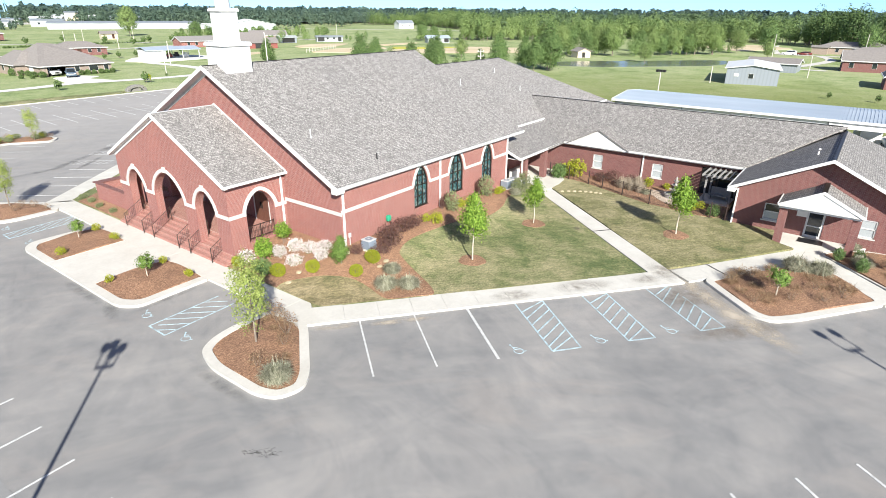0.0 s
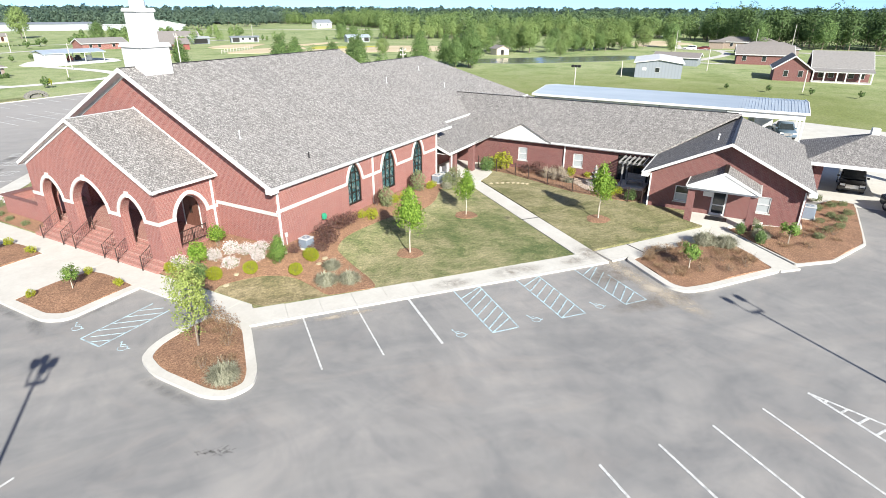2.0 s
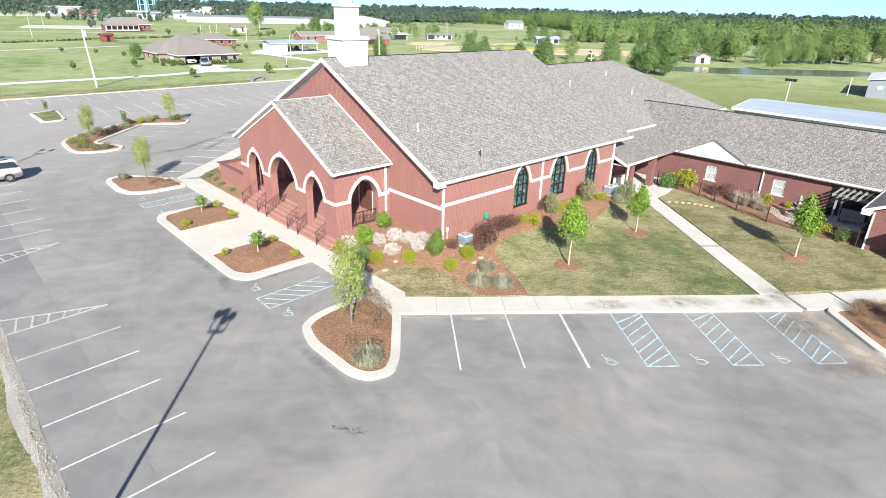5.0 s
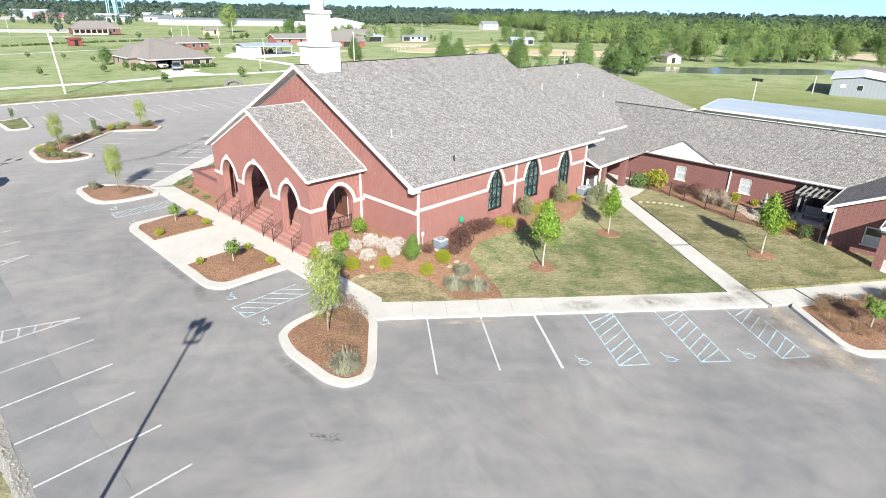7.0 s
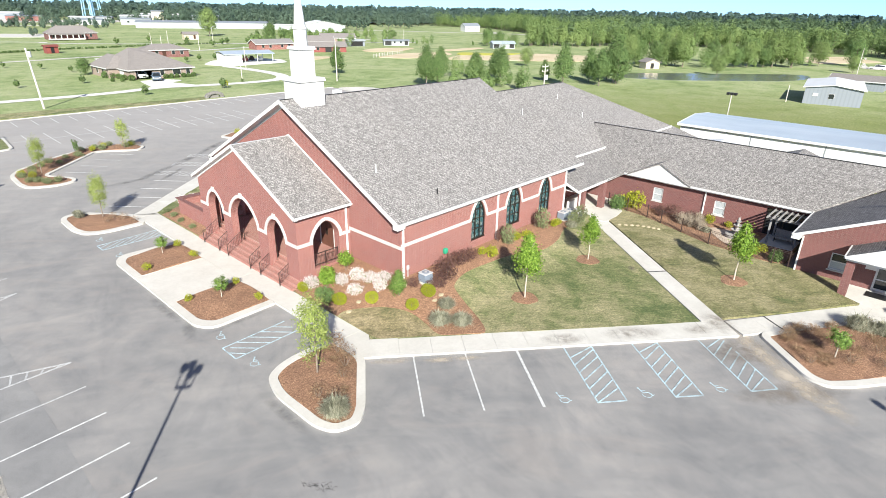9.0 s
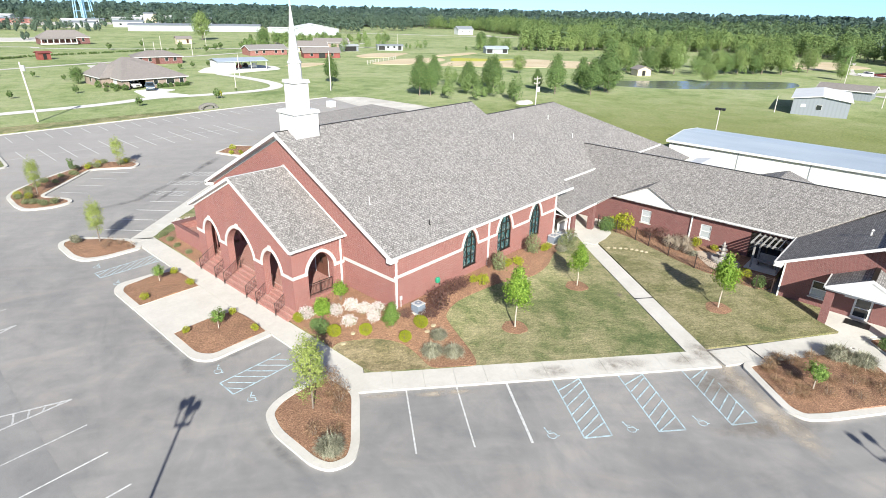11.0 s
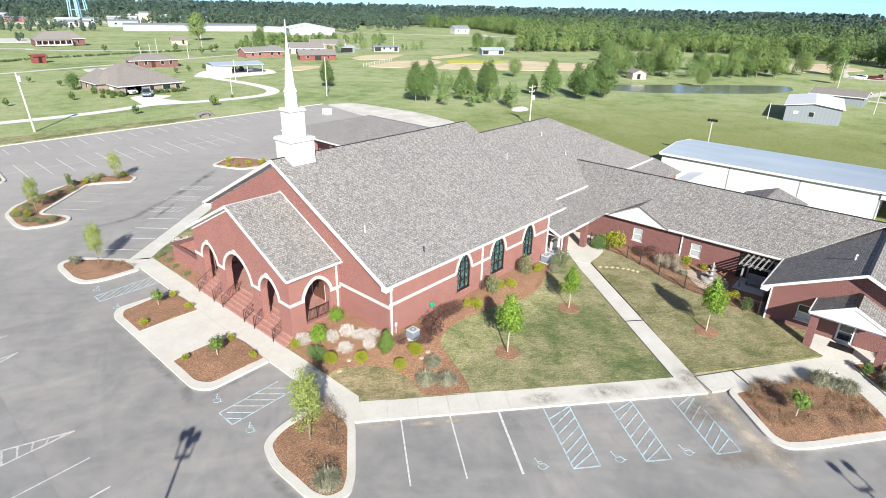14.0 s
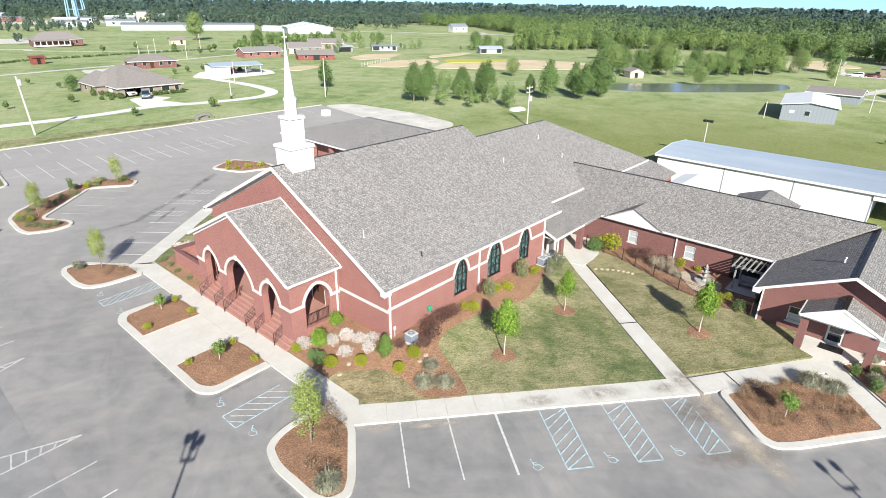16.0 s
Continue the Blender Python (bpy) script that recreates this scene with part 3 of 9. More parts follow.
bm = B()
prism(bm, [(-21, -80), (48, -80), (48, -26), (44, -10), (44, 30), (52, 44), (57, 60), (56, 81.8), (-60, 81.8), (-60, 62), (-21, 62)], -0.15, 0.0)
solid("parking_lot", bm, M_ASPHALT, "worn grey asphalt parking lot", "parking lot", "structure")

# west verge with its crushed-stone edge
bm = patch([(-60, -80), (-21.2, -80), (-21.2, 62), (-60, 62)], lambda x, y: 0.05 + 0.05 * noise.noise((x * 0.4, y * 0.4, 1)), 3.0)
solid("grass_verge", bm, M_LAWN, "rough grass verge beside the lot", "grass", "structure", smooth=True)
bm = patch([(-21.52 + 0.14 * math.sin(k * 1.7), -80 + k * 2.0) for k in range(71)][::-1] + [(-20.9 - 0.05 * math.sin(k * 2.3), -80 + k * 2.0) for k in range(71)], lambda x, y: 0.008 + (0.065 + 0.02 * noise.noise((x * 3, y * 3, 2))) * smoothstep((-20.86 - x) / 0.4), 0.3)
solid("stone_edging", bm, M_EDGING, "strip of pale crushed stone along the lot", "gravel", "structure")

# loose crushed stones on the edging
rng = np.random.default_rng(77)
n = 9000
sx, sy, sr = np.clip(rng.normal(-21.2, 0.18, n), -21.8, -20.8), rng.uniform(-19, 62, n), rng.uniform(0.01, 0.032, n)
octa = np.array([(1, 0, 0), (-1, 0, 0), (0, 1, 0), (0, -1, 0), (0, 0, 1), (0, 0, -1)], float)
sv = octa[None] * sr[:, None, None] * rng.uniform(0.6, 1.3, (n, 6, 1)) + np.stack([sx, sy, 0.012 + 0.065 * np.clip((-20.86 - sx) / 0.3, 0, 1)], 1)[:, None]
sf = [(0, 2, 4), (2, 1, 4), (1, 3, 4), (3, 0, 4), (2, 0, 5), (1, 2, 5), (3, 1, 5), (0, 3, 5)]
me = bpy.data.meshes.new("crushed_stones")
me.from_pydata(sv.reshape(-1, 3).tolist(), [], [tuple(k * 6 + i for i in f) for k in range(n) for f in sf])
me.materials.append(M_EDGING)
tagged(new("crushed_stones", me), "loose pale crushed stones along the lot", "gravel", kind="stuff")

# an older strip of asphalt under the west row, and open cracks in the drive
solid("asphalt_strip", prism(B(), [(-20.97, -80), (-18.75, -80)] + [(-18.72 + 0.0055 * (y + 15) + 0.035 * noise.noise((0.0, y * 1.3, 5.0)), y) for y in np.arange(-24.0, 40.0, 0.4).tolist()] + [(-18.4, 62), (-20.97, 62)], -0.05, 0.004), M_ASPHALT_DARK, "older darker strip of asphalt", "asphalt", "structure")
bm = B()


def crack(a, b, n, w, wob):
    """A ragged open crack between two points of the lot."""
    a, b = Vector(a), Vector(b)
    s = Vector((-(b - a).y, (b - a).x)).normalized()
    last = a
    for k in range(1, n + 1):
        p = a.lerp(b, k / n) + s * random.uniform(-wob, wob)
        ww = w * random.uniform(0.3, 1.2) / 2
        prism(bm, [tuple(last + s * ww), tuple(last - s * ww), tuple(p - s * ww), tuple(p + s * ww)], 0.0, 0.003)
        last = p


for k in range(64):
    u = Vector((-13.25, -8.3)).lerp(Vector((-12.5, -9.45)), random.uniform(0, 0.85)) + Vector((random.uniform(-0.16, 0.16), random.uniform(-0.16, 0.16)))
    crack(u, u + Vector((random.uniform(-0.05, 0.18), random.uniform(-0.2, -0.04))), 3, 0.016, 0.025)
crack((-18.68, -7.0), (-18.66, -3.5), 12, 0.009, 0.05)
solid("asphalt_cracks", bm, M_CRACK, "ragged open cracks in the worn asphalt", "crack", "structure")

# concrete walks, cast in bays
WALK_Z = 0.125


def walk_bays(name, a, b, wa, wb, n, label="pale concrete walk cast in bays"):
    """A straight walk from a to b with its left and right half widths, in n bays with narrow joints, as one thing with bays as pieces."""
    a, b = Vector(a), Vector(b)
    d = (b - a).normalized()
    s = Vector((-d.y, d.x))
    root = thing(name, label, "walk", (a.x, a.y, 0), kind="structure")
    L = (b - a).length
    for i in range(n):
        p, q = a + d * (L * i / n + 0.004), a + d * (L * (i + 1) / n - 0.004)
        z = WALK_Z + random.uniform(-0.003, 0.003)
        bm = prism(B(), [tuple(p + s * wa), tuple(p - s * wb), tuple(q - s * wb), tuple(q + s * wa)], -0.1, z)
        part("bay", bm, M_CONCRETE, root)
    return root


walk_bays("front_walk", (-5.6, -1.6), (-5.6, 25.2), 0.78, 0.78, 15)
walk_bays("lot_walk", (-5.75, -3.2), (10.05, -16.35), 0.82, 0.82, 12)
walk_bays("lot_walk_north", (-5.75, 25.7), (10.05, 38.85), 0.82, 0.82, 12)
walk_bays("garden_walk", (10.1, -15.3), (21.6, -1.35), 0.67, 0.67, 9)
walk_bays("entrance_walk", (10.2, -16.45), (19.0, -22.35), 0.72, 0.8, 6)
walk_bays("kerb_walk", (18.9, -21.7), (13.6, -26.6), 0.62, 0.75, 4)
for nm, pts in (("corner_slab", [(-6.38, -1.62), (-6.38, -3.75), (-6.1, -4.0), (-5.15, -2.7), (-4.82, -2.3), (-4.82, -1.62)]),
                ("corner_slab_north", mirror([(-6.38, -2.72), (-6.38, -3.75), (-6.1, -4.0), (-5.15, -2.7), (-4.82, -2.3), (-4.82, -2.72)])),
                ("forecourt", [(-10.45, 8.8), (-6.40, 8.75), (-6.40, 13.75), (-10.45, 13.7)]),
                ("breezeway_slab", [(18.45, 1.0), (18.45, -0.7), (20.35, -1.2), (20.7, -2.1), (20.75, -2.85), (22.74, -2.85), (24.3, -2.6), (26.9, -0.9), (26.9, 4), (18.45, 4)]),
                ("entrance_slab", [(18.3, -21.3), (19.0, -20.1), (21.4, -19.8), (21.4, -25.0), (21.1, -24.8), (19.45, -22.85), (18.2, -22.55)])):
    z = (lambda x, y: 0.13 + 0.15 * smoothstep((x - 18.2) / 2.8)) if nm == "entrance_slab" else 0.165 if nm == "breezeway_slab" else 0.13
    solid(nm, prism(B(), pts, -0.1, z), M_CONCRETE, "pale concrete slab", "paving", "structure")


# lawns
LAWN_A = [(-4.82, 4.95), (-4.82, -2.35), (-5.05, -2.8), (9.5, -14.85), (20.9, -1.05), (20.6, -0.75), (18.5, 0.1), (-0.2, 0.1), (-0.2, 4.95)]
solid("lawn", patch(LAWN_A, mound, 0.6), M_LAWN, "patchy mown lawn climbing to the church wall", "lawn", "structure", smooth=True)
LAWN_B = [(10.75, -15.55), (18.5, -21.2), (19.1, -20.0), (21.3, -19.8), (21.3, -16.2), (27.2, -16.2), (27.2, -1.0), (24.3, -2.4), (22.6, -2.8), (22.05, -2.1)]


def court(x, y):
    return 0.13 + 0.18 * smoothstep((x - 13) / 8) * smoothstep((-5 - y) / 9) + 0.02 * noise.noise((x * 0.5, y * 0.5, 0))


solid("lawn_court", patch(LAWN_B, court, 0.7), M_LAWN_COURT, "patchy mown lawn before the brick wing", "lawn", "structure", smooth=True)
LAWN_C = mirror([(-4.82, 4.95), (-4.82, -2.35), (-5.05, -2.8), (9.35, -14.78), (18.5, -8), (18.5, 0.1), (-0.2, 0.1), (-0.2, 4.95)])
solid("lawn_north", patch(LAWN_C, lambda x, y: mound(x, 22.5 - y), 0.6), M_LAWN, "mown lawn beside the church", "lawn", "structure", smooth=True)

DRY = smooth_loop([(-4.78, 0.45), (-4.8, -2.4), (-4.65, -2.95), (-2.3, -4.95), (-2.0, -4.6), (-1.98, -3.9), (-1.92, -3.0), (-2.1, -2.2), (-2.58, -1.38), (-3.2, -0.53), (-4.2, 0.45)], 0.3)
solid("dry_lawn", patch(DRY, lambda x, y: mound(x, y) + 0.014, 0.4, 0.05), M_LAWN_DRY, "dry tan wedge of lawn at the corner", "lawn", "structure", smooth=True)

# planting beds of bark
BED_WALL = ([(-4.8, 4.9), (-4.8, 0.5)] + curve([(-4.8, 0.5), (-4.19, 0.5), (-3.18, -0.53), (-2.55, -1.38), (-2.08, -2.23), (-1.9, -3.03), (-1.95, -3.96), (-2.1, -4.8), (-1.9, -5.3), (-0.9, -6.15), (-0.2, -6.65), (0.35, -6.1), (1.0, -4.9), (1.35, -4.0), (1.65, -3.1), (2.1, -2.35), (3.6, -1.85), (6.0, -1.9), (8.5, -2.2), (11.0, -2.9), (13.4, -2.7), (15.6, -1.9), (18.2, -1.3)])
            + [(18.45, 0.05), (-0.15, 0.05), (-0.15, 4.9)])
solid("wall_bed", patch(BED_WALL, lambda x, y: mound(x, y) + 0.035 + 0.02 * noise.noise((x * 2, y * 2, 3)), 0.35, 0.12), M_MULCH, "bark-mulched planting bed along the church wall", "planting bed", "structure", smooth=True)
BED_COURT = [(27.1, -1.2)] + curve([(25.1, -1.4), (24.6, -4.3), (23.6, -6.9), (21.8, -10.9), (21.2, -14.9), (21.7, -16.2)]) + [(27.1, -16.1)]
solid("court_bed", patch(BED_COURT, lambda x, y: court(x, y) + 0.03, 0.7, 0.12), M_MULCH, "bark-mulched courtyard bed inside the fence", "planting bed", "structure", smooth=True)
BED_NORTH = mirror([(-4.75, 4.9), (-4.75, -2.0), (-3.4, -2.6), (-1.4, -3.5), (1.0, -3.2), (3.4, -1.75), (18.2, -1.3), (18.45, 0.05), (-0.15, 0.05), (-0.15, 4.9)])
solid("north_bed", patch(BED_NORTH, lambda x, y: mound(x, 22.5 - y) + 0.045, 0.35, 0.12), M_MULCH, "bark-mulched planting bed along the church wall", "planting bed", "structure", smooth=True)


def island(name, pts, radius, kerb=0.42, fill=M_MULCH, label="kerbed island bed of brown bark mulch", dome=0.12, kerb_h=0.15, inner=None):
    """A kerbed island: concrete kerb ring and a domed filling."""
    out = smooth_loop(pts, radius, 6)
    inn = smooth_loop(inner, radius, 6) if inner else offset_loop(out, kerb)
    root = thing(name, label, "planting island", (*np.mean(np.array(pts), axis=0), 0), kind="structure")
    part("kerb", ring(B(), out, inn, -0.1, kerb_h), M_CONCRETE, root, "pale concrete kerb")
    ctr = Vector(np.mean(np.array(inn), axis=0))

    def h(x, y):
        rim = min((Vector((x, y)) - Vector(p)).length for p in inn)
        return kerb_h - 0.03 + dome * smoothstep(rim / 1.6) + 0.015 * noise.noise((x * 2, y * 2, 8))

    part("bed_fill", patch(inn, h, 0.5, 0.2), fill, root, smooth=True)
    return root


ISLAND_NEAR = [(-10.7, -1.8), (-11.15, -3.2), (-11.12, -6.2), (-10.75, -7.1), (-9.7, -7.45), (-8.85, -6.85), (-6.27, -3.75), (-6.3, -1.12), (-8.9, -1.08), (-9.9, -1.3)]
island("corner_island", ISLAND_NEAR, 0.7)
island("corner_island_north", mirror(ISLAND_NEAR), 0.7)
# the forecourt beds have a kerb on the lot's side only
BED_B = [(-10.96, 8.75), (-10.96, 5.3), (-10.3, 4.38), (-6.42, 4.45), (-6.42, 8.75)]
BED_FILL = [(-10.48, 8.74), (-10.48, 5.75), (-9.95, 4.95), (-6.43, 4.98), (-6.43, 8.74)]
BED_R = [0.02, 1.0, 1.0, 0.05, 0.02]
island("forecourt_bed", BED_B, BED_R, inner=BED_FILL)
island("forecourt_bed_north", mirror(BED_B), BED_R[::-1], inner=mirror(BED_FILL))
solid("forecourt_kerb", prism(B(), [(-10.95, 8.75), (-10.45, 8.75), (-10.45, 13.75), (-10.95, 13.75)], -0.1, 0.14), M_CONCRETE, "pale concrete kerb", "kerb", "structure")
island("entrance_bed", [(10.55, -17.6), (7.75, -20.6), (7.6, -21.6), (8.6, -22.6), (13.35, -26.2), (17.2, -22.75), (16.9, -22.0)], 0.7, 0.44)
island("wing_bed", [(18.82, -22.66), (14.5, -26.85), (16.3, -28.9), (20.5, -30.9), (30.0, -31.2), (30.5, -29.6), (25.5, -27.2), (21.5, -27.2), (21.2, -25.1), (19.45, -22.96)], 0.25, 0.14)
island("lot_island", [(-10.8, 46.6), (-10.95, 42.6), (-10.6, 40.7), (-8.3, 39.8), (-6.5, 40.3), (-6.3, 41.7), (-8.1, 44.5), (-5.0, 47.8), (-1.0, 52.1), (2.9, 49.6), (4.2, 51.0), (4.0, 53.2), (0.3, 55.3), (-5.0, 52.6), (-9.6, 48.8)], 0.8, 0.36)
island("lot_island_small", [(-10.3, 67.3), (-10.1, 59.7), (-7.5, 60.0), (-6.9, 68.2)], 1.0, 0.35, M_LAWN, "kerbed island of dry grass", 0.08)
island("lot_island_east", [(13.4, 50.4), (15.2, 45.6), (19.9, 44.2), (20.6, 46.5), (18.1, 52.6)], 1.0)
solid("far_kerb", box(B(), -60, 56, 81.75, 82.1, -0.1, 0.1), M_CONCRETE, "low concrete edge of the lot", "kerb", "structure")
solid("gravel_pad", patch(smooth_loop([(56.0, 81.5), (62.5, 78.0), (64.0, 60.0), (62.0, 47.0), (53.0, 44.5), (52.5, 60.0)], 3), lambda x, y: 0.035, 3.0), M_GRAVEL, "pale gravel pad behind the annex", "gravel", "structure")

# painted lines
LINES = {"white": B(), "blue": B(), "faded": B()}


def line(kind, a, b, w=0.11, z=0.006):
    a, b = Vector(a), Vector(b)
    d = (b - a).normalized()
    s = Vector((-d.y, d.x)) * (w / 2)
    bm = LINES[kind]
    z += 0.0004 * (len(bm.verts) // 8 % 9)
    prism(bm, [tuple(a + s), tuple(a - s), tuple(b - s), tuple(b + s)], 0.0005, z)


def stall_row(kind, start, along, out, spacing, n, length, w=0.11):
    for i in range(n):
        p = Vector(start) + Vector(along) * spacing * i
        line(kind, p, p + Vector(out) * length, w)


def hatch(kind, p, along, out, width, length, n=7, w=0.11):
    """An access aisle: a frame with slanting bars."""
    p, along, out = Vector(p), Vector(along), Vector(out)
    q = p + along * width
    line(kind, p, p + out * length, w)
    line(kind, q, q + out * length, w)
    line(kind, p + out * length, q + out * length, w)
    for i in range(n):
        a = p + out * (length * (i + 0.9) / n)
        b = q + out * (length * i / n + 0.05)
        line(kind, a, b, w, 0.008)


def access_symbol(p, out, kind="blue", s=0.5):
    """The seated wheelchair figure of a disabled bay, drawn in strokes."""
    p, out = Vector(p), Vector(out)
    side = Vector((-out.y, out.x))
    def at(u, v):
        return p + side * u * s + out * v * s
    pts = [(-0.03 + 0.44 * math.cos(a), 0.28 + 0.44 * math.sin(a)) for a in [math.pi * (1.12 - 1.2 * k / 11) for k in range(12)]]
    for u, v in zip(pts, pts[1:]):
        line(kind, at(*u), at(*v), 0.04)
    for u, v, w in (((-0.42, -0.6), (-0.3, 0.0), 0.09), ((-0.37, -0.33), (0.06, -0.28), 0.06), ((-0.3, 0.0), (0.24, 0.0), 0.08), ((0.24, 0.0), (0.46, 0.5), 0.08), ((0.46, 0.5), (0.64, 0.4), 0.06), ((-0.53, -0.76), (-0.37, -0.76), 0.17)):
        line(kind, at(*u), at(*v), w * 0.6)


for p, q, w in (((-4.45, -5.39), (-7.34, -9.01), 0.08), ((-2.35, -7.1), (-5.17, -10.68), 0.08), ((-0.12, -8.72), (-3.08, -12.48), 0.13)):
    line("white", p, q, w)
for a, b, c, d in (((1.72, -10.54), (2.95, -11.45), (-1.1, -14.1), (-0.02, -14.98)), ((4.73, -12.9), (5.8, -13.83), (1.83, -16.53), (2.87, -17.42)), ((7.7, -15.33), (8.8, -16.2), (4.8, -18.98), (5.88, -19.83))):
    a, b, c, d = (Vector(v) for v in (a, b, c, d))
    gone = 0.3 if a.x > 7 else 0.0      # the last aisle is worn away towards the walk
    line("blue", a, c, 0.08), line("blue", b.lerp(d, gone), d, 0.08), line("blue", c, d, 0.08)
    for i in range(7):
        line("blue", a.lerp(c, min(1, (i + 1.4) / 7)), b.lerp(d, max(0.02, (i - 0.45) / 7)), 0.07, 0.012)
for p in ((-1.89, -12.77), (1.16, -15.37), (4.04, -17.75)):
    access_symbol(p, ACROSS)
# the same row on the north side
NA, NO = Vector((0.75, 0.66)), Vector((-0.66, 0.75))
stall_row("white", (-4.75, 27.9), NA, NO, 2.67, 4, 3.3, 0.09)
for k in range(3):
    hatch("faded", Vector((2.35, 35.1)) + NA * (k * 3.87), NA, NO, 1.3, 3.7, 6, 0.08)
stall_row("faded", (-6.25, 45.0), NA, -NO, 2.67, 4, 2.9, 0.09)
# disabled bays before the forecourt beds
for frame_, bars in ((((-7.1, 2.4), (-10.88, 2.3), (-10.87, 0.91), (-7.11, 1.04)), (((-10.85, 1.65), (-10.21, 0.91)), ((-10.57, 2.04), (-9.56, 0.98)), ((-10.04, 2.27), (-8.85, 1.01)), ((-9.41, 2.36), (-8.15, 1.04)), ((-8.68, 2.38), (-7.48, 1.12)), ((-7.95, 2.39), (-7.12, 1.5)))),
                     (((-6.25, 21.71), (-10.73, 21.44), (-10.72, 20.31), (-6.23, 20.34)), [((-10.72 + 0.62 * k, 20.31), (-8.9 + 0.62 * k, 21.5)) for k in range(5)] + [((-10.72, 20.85), (-9.75, 21.46)), ((-7.62, 20.32), (-6.3, 21.15)), ((-7.0, 20.33), (-6.3, 20.8))])):
    for a, b in zip(frame_, frame_[1:]):
        line("blue", a, b, 0.075)
    for a, b in bars:
        line("blue", a, b, 0.055, 0.008)
for p in ((-10.3, -0.05), (-10.3, 3.45), (-10.1, 22.6), (-10.1, 18.6)):
    access_symbol(p, (-0.78, -0.62), "blue", 0.5)
# west row
for y in (-15.05, -12.4, -9.7, -7.05, -4.37, -1.69, 0.98, 3.62):
    line("white" if y < 3 else "faded", (-20.87, y), (-16.84, y + 0.19), 0.08)
for y0, y1 in ((6.28, 7.9), (16.72, 15.1)):
    line("faded", (-20.85, y0), (-16.7, (y0 + 0.15)), 0.1)
    line("faded", (-20.85, y1), (-16.7, y0 + 0.15), 0.1)
    for k in range(6):
        x = -20.5 + k * 0.62
        f = (x + 20.85) / 4.15
        line("faded", (x, y0 + 0.1), (x + 0.25, y1 + (y0 + 0.15 - y1) * (f + 0.06)), 0.09)
for k in range(9):
    line("faded", (-20.85, 19.5 + 2.64 * k), (-16.62, 19.7 + 2.64 * k), 0.09)
# south row, slanting like the front row
for k in range(5):
    p = Vector((-7.0, -20.67)) + Vector((1.98, -1.58)) * k
    line("white", p, p + ACROSS * 4.6, 0.1)
p = Vector((0.9, -26.98))
line("white", p, p + ACROSS * 4.6, 0.1), line("white", p, p + Vector((1.35, -1.08)) + ACROSS * 4.6, 0.1)
for k in range(6):
    f = (k + 1) / 7
    line("white", p + ACROSS * 4.6 * f, p + (Vector((1.35, -1.08)) + ACROSS * 4.6) * (f * 0.97), 0.09, 0.008)
# far rows
for k in range(25):
    x = -11.2 + 2.52 * k
    line("white", (x, 79.9), (x - 0.15, 75.3), 0.1)
for k in range(15):
    x = -9.95 + 2.52 * k
    line("white", (x, 68.6), (x - 0.2, 60.1), 0.1)
line("faded", (-10.5, 64.3), (26.5, 64.3), 0.1)
for k, bm in LINES.items():
    solid("painted_lines_" + k, bm, {"white": M_PAINT, "blue": M_PAINT_BLUE, "faded": M_PAINT_FADED}[k], {"white": "white painted parking lines", "blue": "pale blue hatching of the disabled bays", "faded": "worn white parking lines and wheelchair marks"}[k], "road marking", "structure")


# dirt, silt and damp washed over the walk and the lot
def wash_material(name, color, amount, scale=2.2):
    m = mat(name, color, 0.95)
    g = Graph(m)
    o = g.coords()
    far = g.node("ShaderNodeVectorMath", Vector=o)
    far.operation = "LENGTH"
    fade = g.ramp(far.outputs["Value"], [(0.0, grey(1)), (0.35, grey(0.85)), (1.0, grey(0))])
    place = g.node("ShaderNodeNewGeometry").outputs["Position"]
    blotch = g.ramp(g.noise(place, scale, 6, 0.65, 0.3), [(0.34, grey(0)), (0.62, grey(1))])
    g.t.links.new(g.maths("MULTIPLY", g.maths("MULTIPLY", fade, blotch), amount, True), g.b.inputs["Alpha"])
    return m


M_STAIN = wash_material("washed_dirt", (0.25, 0.21, 0.17), 0.6, 1.2)
M_SILT = wash_material("pale_silt", (0.56, 0.485, 0.39), 0.8, 0.9)
M_DAMP = wash_material("dark_smear", (0.165, 0.163, 0.162), 0.4, 1.2)
M_TYRE = wash_material("tyre_sweep", (0.12, 0.118, 0.117), 0.5, 0.6)
LIFT = itertools.count()


def stain(material, x, y, z, rx, ry, turn):
    """A thin wash of dirt, fading to its edge."""
    bm = B()
    bm.faces.new([bm.verts.new((math.cos(k * math.pi / 12), math.sin(k * math.pi / 12), 0)) for k in range(24)])
    label = {"washed_dirt": "brown dirt washed over the paving", "pale_silt": "pale tan silt washed along the kerb", "dark_smear": "dark smear worn into the asphalt", "tyre_sweep": "dark tyre sweep across the asphalt"}[material.name]
    ob = solid("dirt_stain", bm, material, label, "stain", "structure")
    ob.matrix_basis = Matrix.Translation((x, y, z + 0.0006 * next(LIFT))) @ Matrix.Rotation(turn, 4, "Z") @ Matrix.Diagonal((rx, ry, 1, 1))


for x, y, z, rx, ry, turn in ((10.2, -15.6, 0.136, 1.5, 0.95, 0.88), (8.2, -17.6, 0.016, 2.6, 1.5, -0.7), (6.0, -20.5, 0.017, 3.2, 0.9, -0.7), (5.6, -12.6, 0.136, 2.0, 0.7, -0.69), (2.3, -10.1, 0.136, 1.4, 0.6, -0.69), (8.6, -15.1, 0.136, 1.0, 0.6, -0.69), (13.6, -8.6, 0.136, 0.5, 0.35, 0.88)):
    stain(M_STAIN, x, y, z, rx, ry, turn)
